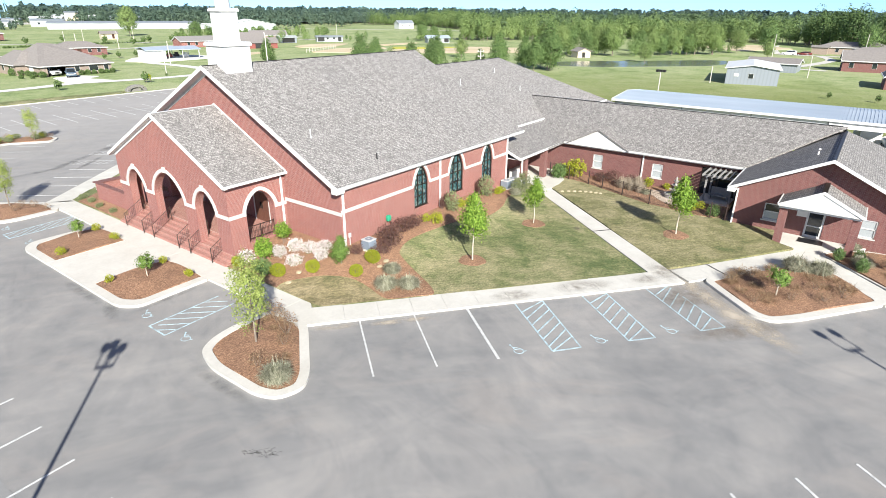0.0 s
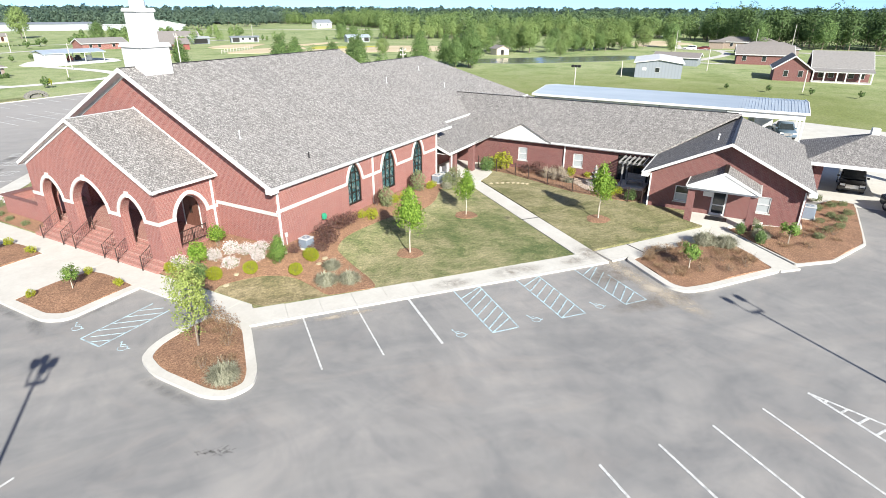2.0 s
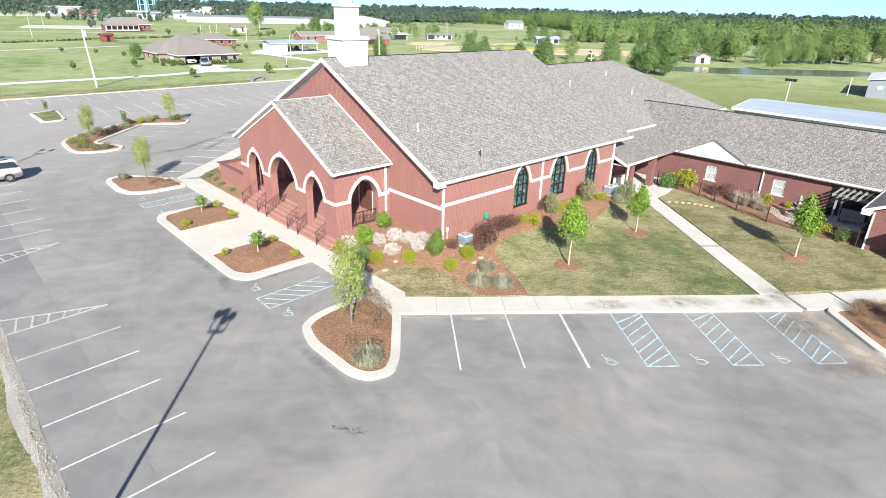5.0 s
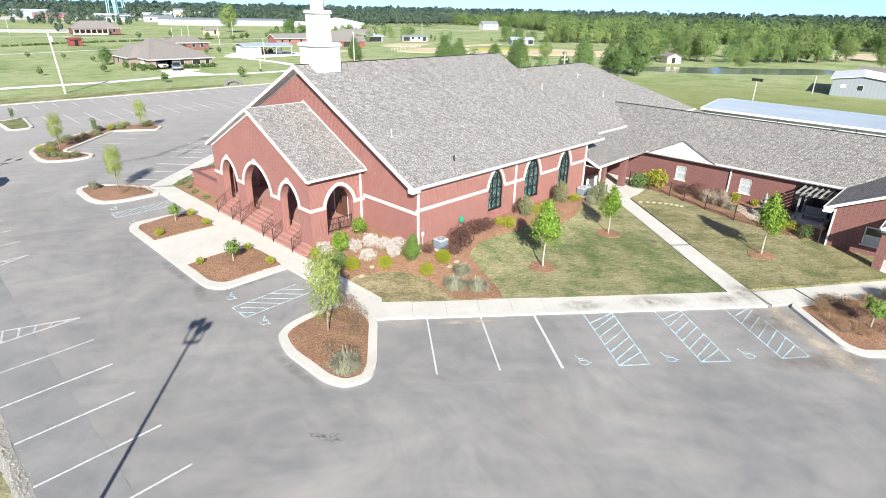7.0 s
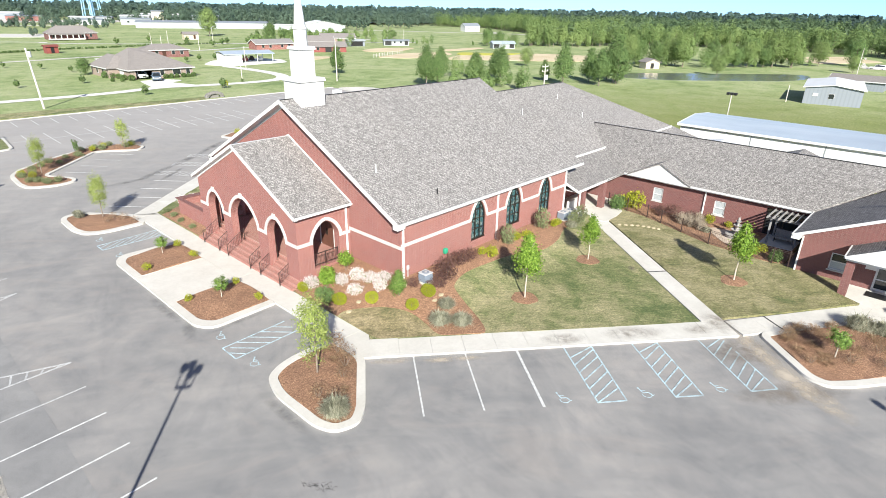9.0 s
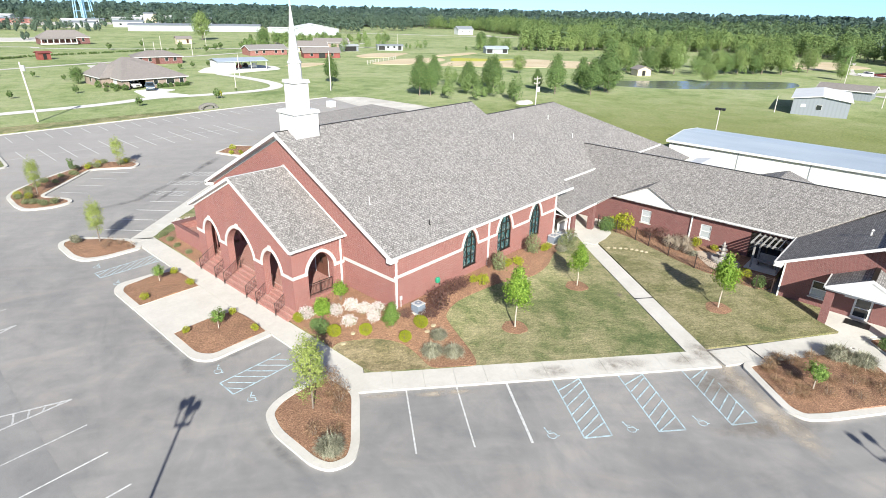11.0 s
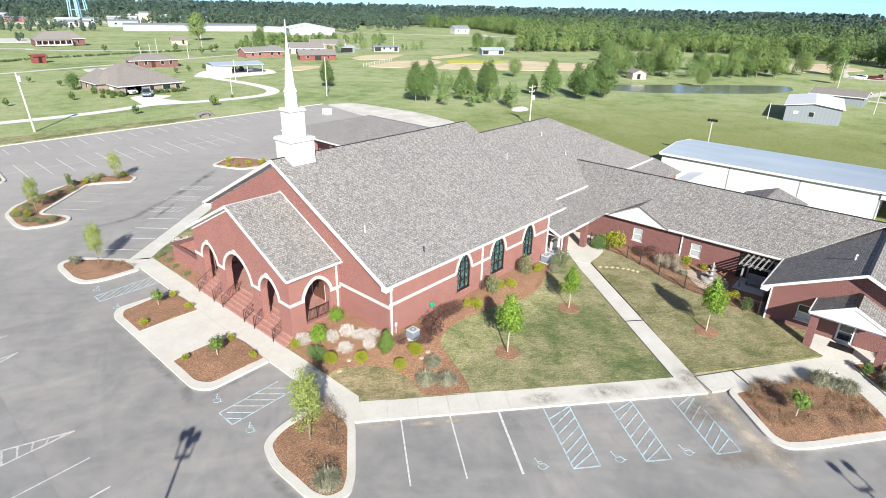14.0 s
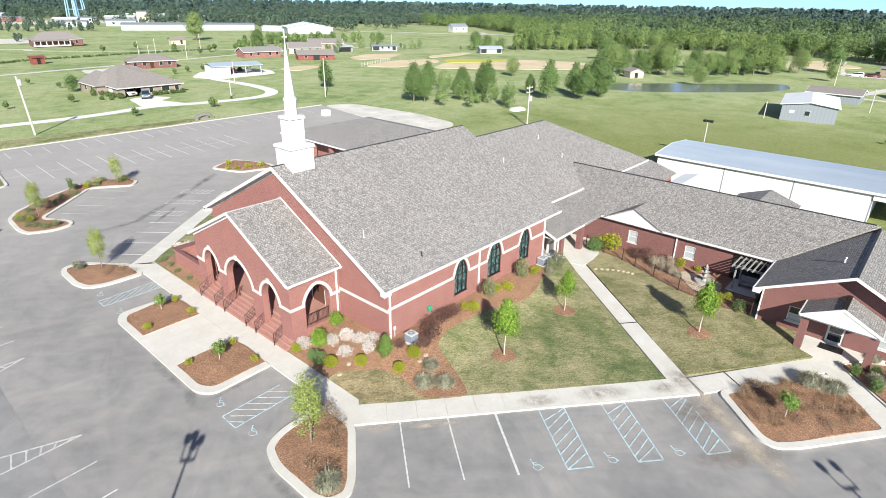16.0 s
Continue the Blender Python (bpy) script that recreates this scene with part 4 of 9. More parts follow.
# silt along the entrance bed's kerb and at the walks' feet
for x, y, rx, ry, turn in ((9.5, -17.3, 1.5, 0.65, 0.85), (8.6, -18.4, 1.9, 0.6, 0.85), (7.4, -19.9, 2.2, 0.85, 0.85), (6.4, -21.6, 1.9, 0.8, 1.0), (-5.4, -5.0, 1.4, 0.25, -0.69), (-3.2, -7.0, 2.0, 0.3, -0.69)):
    stain(M_SILT, x, y, 0.014, rx, ry, turn)
# dark smears by the kerbs and a tyre sweep on the north lot
for x, y, rx, ry, turn in ((-11.3, 5.2, 1.6, 0.4, 1.2), (-11.25, 8.4, 2.6, 0.35, 1.57), (-11.5, -4.6, 2.4, 0.35, 1.57), (-8.9, 4.15, 1.8, 0.25, 0.02)):
    stain(M_DAMP, x, y, 0.022, rx, ry, turn)
for x, y, rx, ry, turn in ((-3.3, 36.75, 2.8, 0.55, 0.05), (0.3, 38.3, 3.0, 0.6, 0.6), (4.75, 41.35, 3.6, 0.6, 0.6), (10.1, 45.5, 4.6, 0.65, 0.7), (1.5, 36.9, 3.2, 0.35, 0.72)):
    stain(M_TYRE, x, y, 0.03, rx, ry, turn)

# dark drain strips across two walks
for a, b in (((13.83, -9.72), (14.87, -10.58)), ((12.82, -17.3), (11.98, -18.55))):
    solid("drain_strip", strip(B(), [a, b], 0.1, 0.1, 0.134), M_BRONZE, "narrow dark drain strip across the walk", "drain", "structure")

# ---- the church ----
WX, EAVE, RIDGE, RY = -0.2, 4.85, 10.68, 11.25    # front wall, eave and ridge heights, ridge line
SLOPE = (RIDGE - EAVE) / (RY + 0.3)
R2Y, R2Z, CY, E2 = 11.4, 9.18, 2.2, 4.42      # ridge and front eave of the lower part behind
church = thing("church", "red brick church with white trim and grey shingle roofs", "church", (10, 11.25, 0))


def front(u, z, d):
    """On the west wall: u runs along y, d goes inwards."""
    return (WX + d, u, z)


def side(u, z, d):
    """On the south wall: u runs along x."""
    return (u, 0.0 + d, z)


WINDOWS = [(7.15, 0.74, 1.72, 3.2, 1.28), (11.25, 0.86, 1.72, 3.25, 1.42), (15.4, 0.74, 1.72, 3.2, 1.33)]
flat = Top((-1, 4.72), (60, 4.72))
bm = wall_with_arches(B(), side, WX + 0.3, 18.4, 0.0, flat, WINDOWS, 0.3)
part("south_wall", bm, M_BRICK, church, "red brick wall with arched windows")
gable = Top((0, 4.72), (RY, RIDGE - 0.22), (22.5, 4.72))
bm = wall_with_arches(B(), front, 0.003, 22.497, 0.0, gable, [(11.25, 1.5, 1.0, 3.0, 0.9)], 0.3)
part("west_gable_wall", bm, M_BRICK, church, "red brick gable wall")
bm = B()
box(bm, WX + 0.3, 18.4, 22.2, 22.5, 0, 4.72)
box(bm, 18.1, 18.4, 0.3, 3.0, 0, 4.75)
box(bm, 18.4, 44.5, 3.0, 3.3, 0, 4.3)
box(bm, 44.2, 44.5, 3.3, 19.7, 0, 4.3)
box(bm, 18.4, 44.5, 19.7, 20.0, 0, 4.3)
part("back_wall", bm, M_BRICK, church)

# roofs: the nave with its gables, then the lower hipped part behind it
bm = B()
XE, RX = 20.4, -0.72      # ends of the nave roof
slab(bm, [(RX, -0.32, EAVE), (XE, -0.32, EAVE), (XE, RY, RIDGE), (RX, RY, RIDGE)], 0.16)
slab(bm, [(XE, 22.82, EAVE), (RX, 22.82, EAVE), (RX, RY, RIDGE), (XE, RY, RIDGE)], 0.16)
part("nave_roof", bm, M_SHINGLE, church, "grey-brown shingle roof")
bm = B()
slab(bm, [(XE, CY, E2), (45.0, CY, E2), (35.3, R2Y, R2Z), (XE, R2Y, R2Z)], 0.16)
slab(bm, [(45.0, CY, E2), (45.0, 20.6, E2), (35.3, R2Y, R2Z)], 0.16)
slab(bm, [(45.0, 20.6, E2), (XE, 20.6, E2), (XE, R2Y, R2Z), (35.3, R2Y, R2Z)], 0.16)
part("chancel_roof", bm, M_SHINGLE, church, "lower hipped shingle roof")
part("ridge_cap", beam(B(), (RX, RY, RIDGE + 0.03), (XE, RY, RIDGE + 0.03), 0.13, 0.04), M_BRONZE, church, "dark ridge vent")
part("ridge_cap", beam(B(), (XE, R2Y, R2Z + 0.03), (35.3, R2Y, R2Z + 0.03), 0.13, 0.04), M_BRONZE, church, "dark ridge vent")
wallg = B()
prism(wallg, [(XE - 0.1, 0.2), (XE - 0.05, 0.2), (XE - 0.05, RY), (XE - 0.05, 22.3), (XE - 0.1, 22.3), (XE - 0.1, RY)], 4.5, lambda x, y: EAVE + SLOPE * (y + 0.3 if y <= RY else 22.8 - y) - 0.2)
part("east_gable", wallg, M_WHITE, church)

# white fascias, soffits, rakes and gutters
for y, s_ in ((-0.32, -1), (22.82, 1)):
    part("gutter", beam(B(), (RX - 0.02, y + s_ * 0.05, EAVE + 0.02), (XE, y + s_ * 0.05, EAVE + 0.02), 0.1, 0.15), M_WHITE, church, "white gutter")
    part("soffit", box(B(), -0.4, XE, min(y, y - s_ * 0.4), max(y, y - s_ * 0.4), EAVE - 0.21, EAVE - 0.17), M_WHITE, church)
part("gutter", beam(B(), (XE, CY - 0.05, E2 + 0.02), (45.0, CY - 0.05, E2 + 0.02), 0.1, 0.18), M_WHITE, church, "white gutter")
part("gutter", beam(B(), (45.05, CY, E2 + 0.02), (45.05, 20.6, E2 + 0.02), 0.1, 0.18), M_WHITE, church, "white gutter")
for ya in (-0.36, 22.86):
    k = 0.005 * (ya > RY)
    part("rake_board", beam(B(), (RX - 0.04 - k, ya, EAVE + 0.02), (RX - 0.04 - k, RY, RIDGE + 0.03), 0.07, 0.24), M_WHITE, church, "white rake board along the gable")
    part("rake_soffit", beam(B(), (RX / 2 + WX / 2 - k, ya, EAVE - 0.17), (RX / 2 + WX / 2 - k, RY, RIDGE - 0.18), WX - RX, 0.04), M_WHITE, church)
    part("frieze_board", beam(B(), (WX - 0.02 - k, ya + (0.36 if ya < 0 else -0.36), EAVE - 0.04), (WX - 0.02 - k, RY, RIDGE - 0.21), 0.05, 0.17), M_WHITE, church, "white frieze board under the gable soffit")
    part("eave_return", box(B(), RX - 0.08, WX + 0.02, *sorted((ya, ya + (0.42 if ya < 0 else -0.42))), EAVE - 0.34, EAVE - 0.05), M_WHITE, church)

# the cast-stone band that rises over each window
def arch_line(c, hw, spring, rise, n=16):
    return [(c + hw * math.sin(math.pi / 2 * (2 * k / n - 1)), arch_z(math.sin(math.pi / 2 * (2 * k / n - 1)), spring, rise)) for k in range(n + 1)]


BAND = 3.28
bm = B()
pts = [(WX - 0.04, BAND)]
for c, hw, sill, spring, rise in WINDOWS:
    pts += [(c - hw - 0.16, BAND)] + [(u, max(z, BAND)) for u, z in arch_line(c, hw + 0.15, spring, rise + 0.16)] + [(c + hw + 0.16, BAND)]
pts.append((18.42, BAND))
arch_band(bm, side, pts, 0.2, 0.05)
part("band_course", bm, M_LIMESTONE, church, "pale cast-stone band rising over the windows")
for u0, u1 in ((-0.05, 4.95), (17.55, 22.55)):
    part("band_course", arch_band(B(), front, [(u0, BAND - 0.15), (u1, BAND - 0.15)], 0.2, 0.05), M_LIMESTONE, church)

M_STAINED = mat("leaded_glass", rough=0.12, spec=0.6)
g = Graph(M_STAINED)
vv = g.node("ShaderNodeTexVoronoi", Vector=g.coords("UV", (1, 0.7, 1)), Scale=7.0)
col = g.ramp(vv.outputs["Color"], [(0.1, (0.015, 0.045, 0.055)), (0.4, (0.06, 0.15, 0.16)), (0.65, (0.17, 0.22, 0.2)), (0.9, (0.03, 0.06, 0.10))])
ved = g.t.nodes.new("ShaderNodeTexVoronoi")
ved.feature = "DISTANCE_TO_EDGE"
g.put(ved, "Vector", g.coords("UV", (1, 0.7, 1)))
g.put(ved, "Scale", 7.0)
g.color(g.mix(g.maths("LESS_THAN", ved.outputs["Distance"], 0.05), col, (0.01, 0.01, 0.01)))

for c, hw, sill, spring, rise in WINDOWS:
    win = tagged(new("window"), "arched leaded-glass window in a dark frame")
    win.parent, win["local"] = church, 1
    win.matrix_parent_inverse = church.matrix_basis.inverted()
    win.matrix_basis = Matrix.Translation((c, 0.14, sill))
    fr = B()
    outline = [(-hw, 0)] + [(u, z - sill) for u, z in arch_line(0, hw, spring, rise)] + [(hw, 0)]
    place = lambda u, z, d: (u, d, z)
    arch_band(fr, place, outline, 0.12, 0.08)
    arch_band(fr, place, [(-hw, 0.03), (hw, 0.03)], 0.1, 0.1)
    part("frame", fr, M_BRONZE, win)
    for u in (-hw / 3, hw / 3):
        part("mullion", box(B(), u - 0.03, u + 0.03, -0.06, 0.0, 0, arch_z(u / hw, spring, rise) - sill), M_BRONZE, win)
    for z in (0.75, 1.5, 2.15):
        part("glazing_bar", box(B(), -hw, hw, -0.06, 0.0, z - 0.025, z + 0.025), M_BRONZE, win)
    gl = B()
    gl.faces.new([gl.verts.new((u, 0.02, z)) for u, z in outline])
    part("leaded_pane", gl, M_STAINED, win)
    part("sill", box(B(), -hw - 0.08, hw + 0.08, -0.2, 0.02, -0.1, 0.0), M_BRICK, win)


def downspout(parent, x, y, z0, z1, sx=-1, sy=0):
    bm = B()
    box(bm, x - 0.05, x + 0.05, y - 0.05, y + 0.05, z0, z1)
    for k in range(2):
        zz = z0 + (z1 - z0) * (0.3 + 0.45 * k)
        box(bm, x - 0.065, x + 0.065, y - 0.06, y + 0.06, zz, zz + 0.04)
    tube(bm, (x, y, z0), (x + 0.25 * sx, y + 0.25 * sy, z0 - 0.08), 0.05, sides=6)
    return part("downspout", bm, M_WHITE, parent, "white downspout")


for x in (WX + 0.12, 9.2, 18.3):
    downspout(church, x, -0.06, 1.05 if x < 15 else 0.6, 4.7, 0, -1)

# ---- porch ----
PX, PY0, PY1, PE, PR = -4.25, 4.95, 17.55, 4.93, 8.25
FLOOR = 1.12
ARCHES = [(7.3, 1.05, None, 2.95, 1.2), (11.3, 1.75, None, 2.95, 1.62), (15.3, 1.05, None, 2.95, 1.2)]
pf = lambda u, z, d: (PX + d, u, z)
bm = wall_with_arches(B(), pf, PY0, PY1, 0.0, Top((PY0, 4.72), (RY, PR - 0.25), (PY1, 4.72)), ARCHES, 0.5)
part("porch_front", bm, M_BRICK, church, "brick porch front with three arches")
for y, name in ((PY0, "porch_side"), (PY1 - 0.5, "porch_side")):
    ps = lambda u, z, d, y=y: (u, y + d, z)
    bm = wall_with_arches(B(), ps, PX + 0.5, WX, 0.0, Top((-9, 4.72), (9, 4.72)), [(-2.1, 1.0, None if y > 10 else 1.1, 2.95, 1.15)], 0.5)
    part(name, bm, M_BRICK, church, "brick porch side with an arch")
bm = B()
slab(bm, [(-4.5, 4.62, PE), (WX, 4.62, PE), (WX, RY, PR), (-4.5, RY, PR)], 0.14)
slab(bm, [(WX, 17.88, PE), (-4.5, 17.88, PE), (-4.5, RY, PR), (WX, RY, PR)], 0.14)
part("porch_roof", bm, M_SHINGLE, church, "grey-brown shingle porch roof")
bm = B()
beam(bm, (-4.52, RY, PR + 0.025), (WX, RY, PR + 0.025), 0.12, 0.04)
part("ridge_cap", bm, M_HVAC, church)
for ya in (4.58, 17.92):
    part("rake_board", beam(B(), (-4.55 - 0.005 * (ya > RY), ya, PE + 0.02), (-4.55 - 0.005 * (ya > RY), RY, PR + 0.03), 0.07, 0.19), M_WHITE, church, "white rake board of the porch")
    part("rake_soffit", beam(B(), (-4.38, ya, PE - 0.14), (-4.38, RY, PR - 0.15), 0.26, 0.05), M_WHITE, church)
    part("frieze_board", beam(B(), (PX - 0.02 - 0.005 * (ya > RY), ya + (0.36 if ya < RY else -0.36), PE - 0.03), (PX - 0.02 - 0.005 * (ya > RY), RY, PR - 0.19), 0.05, 0.15), M_WHITE, church, "white frieze board under the porch soffit")
    part("flashing", beam(B(), (WX - 0.06, ya, PE + 0.1), (WX - 0.06, RY, PR + 0.12), 0.05, 0.1), M_WHITE, church)
    part("gutter", beam(B(), (-4.5, ya, PE + 0.02), (WX, ya, PE + 0.02), 0.09, 0.14), M_WHITE, church, "white gutter")
bm = B()
edge = PY0 - 0.03
for c, hw, sill, spring, rise in ARCHES:
    arch_band(bm, pf, [(c - hw - 0.15, 2.81)] + [(u, z) for u, z in arch_line(c, hw + 0.15, spring, rise + 0.16) if z > 2.96] + [(c + hw + 0.15, 2.81)], 0.21, 0.056)
    arch_band(bm, pf, [(edge, 2.92), (c - hw - 0.13, 2.92)], 0.21, 0.05)
    edge = c + hw + 0.13
arch_band(bm, pf, [(edge, 2.92), (PY1 + 0.03, 2.92)], 0.21, 0.05)
part("band_course", bm, M_LIMESTONE, church, "pale cast-stone band over the porch arches")
for c, hw, sill, spring, rise in ARCHES:
    part("keystone", box(B(), PX - 0.09, PX + 0.02, c - 0.14, c + 0.14, spring + rise + 0.02, spring + rise + 0.36), M_LIMESTONE, church)
for y, s in ((PY0, 1), (PY1, -1)):
    bm = B()
    ps = lambda u, z, d, y=y, s=s: (u, y + d * s, z)
    arch_band(bm, ps, [(-3.25, 2.81)] + [(u, z) for u, z in arch_line(-2.1, 1.15, 2.95, 1.31) if z > 2.96] + [(-0.95, 2.81)], 0.21, 0.056)
    arch_band(bm, ps, [(PX - 0.05, 2.92), (-3.23, 2.92)], 0.21, 0.05)
    arch_band(bm, ps, [(-0.97, 2.92), (WX, 2.92)], 0.21, 0.05)
    part("band_course", bm, M_LIMESTONE, church)
downspout(church, -0.5, 4.88, 1.0, 4.7, 0, -1)

# porch floor, ceiling and the brick steps
N_STEP, TREAD, FOOT = 6, 0.3, -4.88
TOPX = FOOT + TREAD * (N_STEP - 1)
part("porch_floor", box(B(), TOPX + 0.3, WX, PY0 + 0.5, PY1 - 0.5, 0.0, FLOOR), M_PAVER, church, "brick-paved porch floor")
part("porch_ceiling", box(B(), PX + 0.5, WX, PY0 + 0.5, PY1 - 0.5, 4.66, 4.70), M_WHITE, church, "white porch ceiling")
for i in range(N_STEP):
    z = 0.125 + (FLOOR - 0.125) * (i + 1) / N_STEP
    x0 = FOOT + TREAD * i
    y0, y1 = (PY0 + 0.02, PY1 - 0.02) if x0 < PX - 0.02 else (PY0 + 0.5, PY1 - 0.5)
    part("step", box(B(), x0, TOPX + 0.3, y0, y1, 0.0, z - (0.003 if i == N_STEP - 1 else 0.0), bevel=0.015), M_PAVER, church, "brick step")

def church_door(y, w, h, label, frame_m, glazed):
    """A double door of the porch, glazed with a transom or of plain wooden panels."""
    door = tagged(new("door"), label)
    door.parent, door["local"] = church, 1
    door.matrix_parent_inverse = church.matrix_basis.inverted()
    door.matrix_basis = Matrix.Translation((WX - 0.02, y, FLOOR))
    bm = B()
    for a, b, c, d in [(-w - 0.1, -w, 0, h), (w, w + 0.1, 0, h), (-w - 0.1, w + 0.1, h, h + 0.1)] + ([(-w, w, 2.15, 2.23)] if glazed else []):
        box(bm, -0.07, 0.05, a, b, c, d)
    part("door_frame", bm, frame_m, door)
    if glazed:
        part("transom", box(B(), -0.03, 0.0, -w, w, 2.23, h), M_GLASS_DARK, door)
    for s_ in (-1, 1):
        a, b = sorted((s_ * 0.01, s_ * w))
        lf = part("door_leaf", box(B(), -0.045, 0.02, a, b, 0.0, min(h, 2.15)), M_DARK_WOOD if glazed else M_DOOR_WOOD, door)
        if glazed:
            part("pane", box(B(), -0.06, -0.05, a + 0.14, b - 0.14, 0.35, 2.0), M_GLASS_DARK, lf)
        else:
            for z0, z1 in ((0.18, 0.72), (0.86, 1.4), (1.54, 1.95)):
                part("panel", box(B(), -0.062, -0.046, a + 0.1, b - 0.1, z0, z1, bevel=0.012), M_DOOR_WOOD, lf)
        part("handle", box(B(), -0.12, -0.06, s_ * 0.07 - 0.015, s_ * 0.07 + 0.015, 0.9, 1.3), M_BRONZE, lf)


church_door(11.3, 1.75, 2.95, "dark glazed double door with tall transom", M_DARK_WOOD, True)
for y in (7.4, 15.1):
    church_door(y, 0.72, 2.0, "brown panelled wooden double door in a white frame", M_WHITE, False)


def handrail(y, name="handrail"):
    """A scrolled iron rail down the steps."""
    rail = thing(name, "black iron handrail with scrolled balusters on brick steps", "handrail", (PX - 0.3, y, 0.12), "porch handrails")
    x0, z0, x1, z1 = TOPX - 0.25, FLOOR - 0.166, FOOT - 0.12, 0.125
    part("top_rail", beam(B(), (x0, y, z0 + 0.9), (x1, y, z1 + 0.9), 0.032, 0.024), M_RAIL, rail)
    part("bottom_rail", beam(B(), (x0, y, z0 + 0.18), (x1, y, z1 + 0.18), 0.02, 0.02), M_RAIL, rail)
    for x, z in ((x0, z0), (x1, z1)):
        part("post", box(B(), x - 0.022, x + 0.022, y - 0.022, y + 0.022, z - 0.02, z + 0.94), M_RAIL, rail)
    for k in range(1, 11):
        t = k / 11
        x, z = x0 + (x1 - x0) * t, z0 + (z1 - z0) * t
        part("baluster", box(B(), x - 0.006, x + 0.006, y - 0.006, y + 0.006, z + 0.16, z + 0.89), M_RAIL, rail)
    for k in (1, 3, 5, 7, 9):
        t = (k + 0.5) / 11
        x, z = x0 + (x1 - x0) * t, z0 + (z1 - z0) * t + 0.5
        bm = B()
        ring_pts = [(x + 0.07 * math.cos(a), y, z + 0.15 * math.sin(a)) for a in [2 * math.pi * j / 10 for j in range(10)]]
        for j in range(10):
            tube(bm, ring_pts[j], ring_pts[(j + 1) % 10], 0.007, sides=4)
        part("scroll", bm, M_RAIL, rail)
    return rail


for y in (6.15, 8.45, 9.75, 12.75, 14.05, 16.35):
    handrail(y)
rail = thing("porch_rail", "black iron railing in the side arch of the porch", "railing", (-2.1, PY0 + 0.2, FLOOR), "porch handrails")
part("top_rail", box(B(), -3.1, -1.1, PY0 + 0.18, PY0 + 0.22, 1.96, 2.0), M_RAIL, rail)
part("bottom_rail", box(B(), -3.1, -1.1, PY0 + 0.18, PY0 + 0.22, 1.22, 1.25), M_RAIL, rail)
for k in range(19):
    x = -3.05 + k * 0.107
    part("baluster", box(B(), x - 0.007, x + 0.007, PY0 + 0.193, PY0 + 0.207, 1.1, 1.97), M_RAIL, rail)
for x in (-3.08, -2.1, -1.12):
    part("post", box(B(), x - 0.025, x + 0.025, PY0 + 0.175, PY0 + 0.225, 1.1, 2.03), M_RAIL, rail)
bm = B()
box(bm, -3.75, -3.5, 17.56, 23.2, 0.0, 1.62)
box(bm, -3.5, -0.9, 22.95, 23.2, 0.0, 1.62)
part("landing_wall", bm, M_BRICK, church, "brick parapet wall of the side landing")
part("landing_coping", box(box(B(), -3.8, -3.45, 17.56, 23.6, 1.623, 1.68), -3.45, -0.9, 22.9, 23.6, 1.623, 1.68), M_BRICK_WING, church)
part("landing", box(B(), -3.497, -0.1, 17.56, 22.947, 0.0, 1.1), M_PAVER, church, "brick-paved landing beside the porch")

# ---- steeple ----
SX, SY = 1.35, RY
steeple = tagged(new("steeple"), "white steeple with square tiers, spire and cross")
steeple.parent, steeple["local"] = church, 1
steeple.matrix_parent_inverse = church.matrix_basis.inverted()
steeple.matrix_basis = Matrix.Translation((SX, SY, 0))


def tier(name, hw, z0, z1, lip=0.0, lip_h=0.15, label=""):
    bm = box(B(), -hw, hw, -hw, hw, z0, z1, bevel=0.03)
    if lip:
        box(bm, -hw - lip, hw + lip, -hw - lip, hw + lip, z1 - 0.02, z1 + lip_h * 0.55, bevel=0.02)
        box(bm, -hw - lip * 0.55, hw + lip * 0.55, -hw - lip * 0.55, hw + lip * 0.55, z1 + lip_h * 0.5, z1 + lip_h, bevel=0.02)
    return part(name, bm, M_WHITE, steeple, label)


tier("base_tier", 0.98, 8.9, 11.82, 0.1, 0.22)
tier("middle_tier", 0.6, 12.0, 13.84, 0.09, 0.2)
bm = B()
for r0, r1, z0, z1 in ((0.46, 0.44, 14.0, 15.1), (0.5, 0.5, 15.1, 15.2), (0.44, 0.42, 15.2, 15.32)):
    bmesh.ops.create_cone(bm, cap_ends=True, segments=8, radius1=r0, radius2=r1, depth=z1 - z0, matrix=Matrix.Translation((0, 0, (z0 + z1) / 2)) @ Matrix.Rotation(math.pi / 8, 4, "Z"))
part("lantern", bm, M_WHITE, steeple, "white eight-sided lantern tier")
bm = B()
bmesh.ops.create_cone(bm, cap_ends=True, segments=8, radius1=0.38, radius2=0.035, depth=3.5, matrix=Matrix.Translation((0, 0, 17.05)) @ Matrix.Rotation(math.pi / 8, 4, "Z"))
part("spire", bm, M_WHITE, steeple)
bm = box(box(B(), -0.03, 0.03, -0.03, 0.03, 18.7, 19.72), -0.03, 0.03, -0.26, 0.26, 19.2, 19.28)
part("cross", bm, M_WHITE, steeple)

# ---- roof vents ----
def roof_z(y):
    return EAVE + SLOPE * (y + 0.3)


def chancel_z(y):
    return E2 + (R2Z - E2) / (R2Y - CY) * (y - CY)


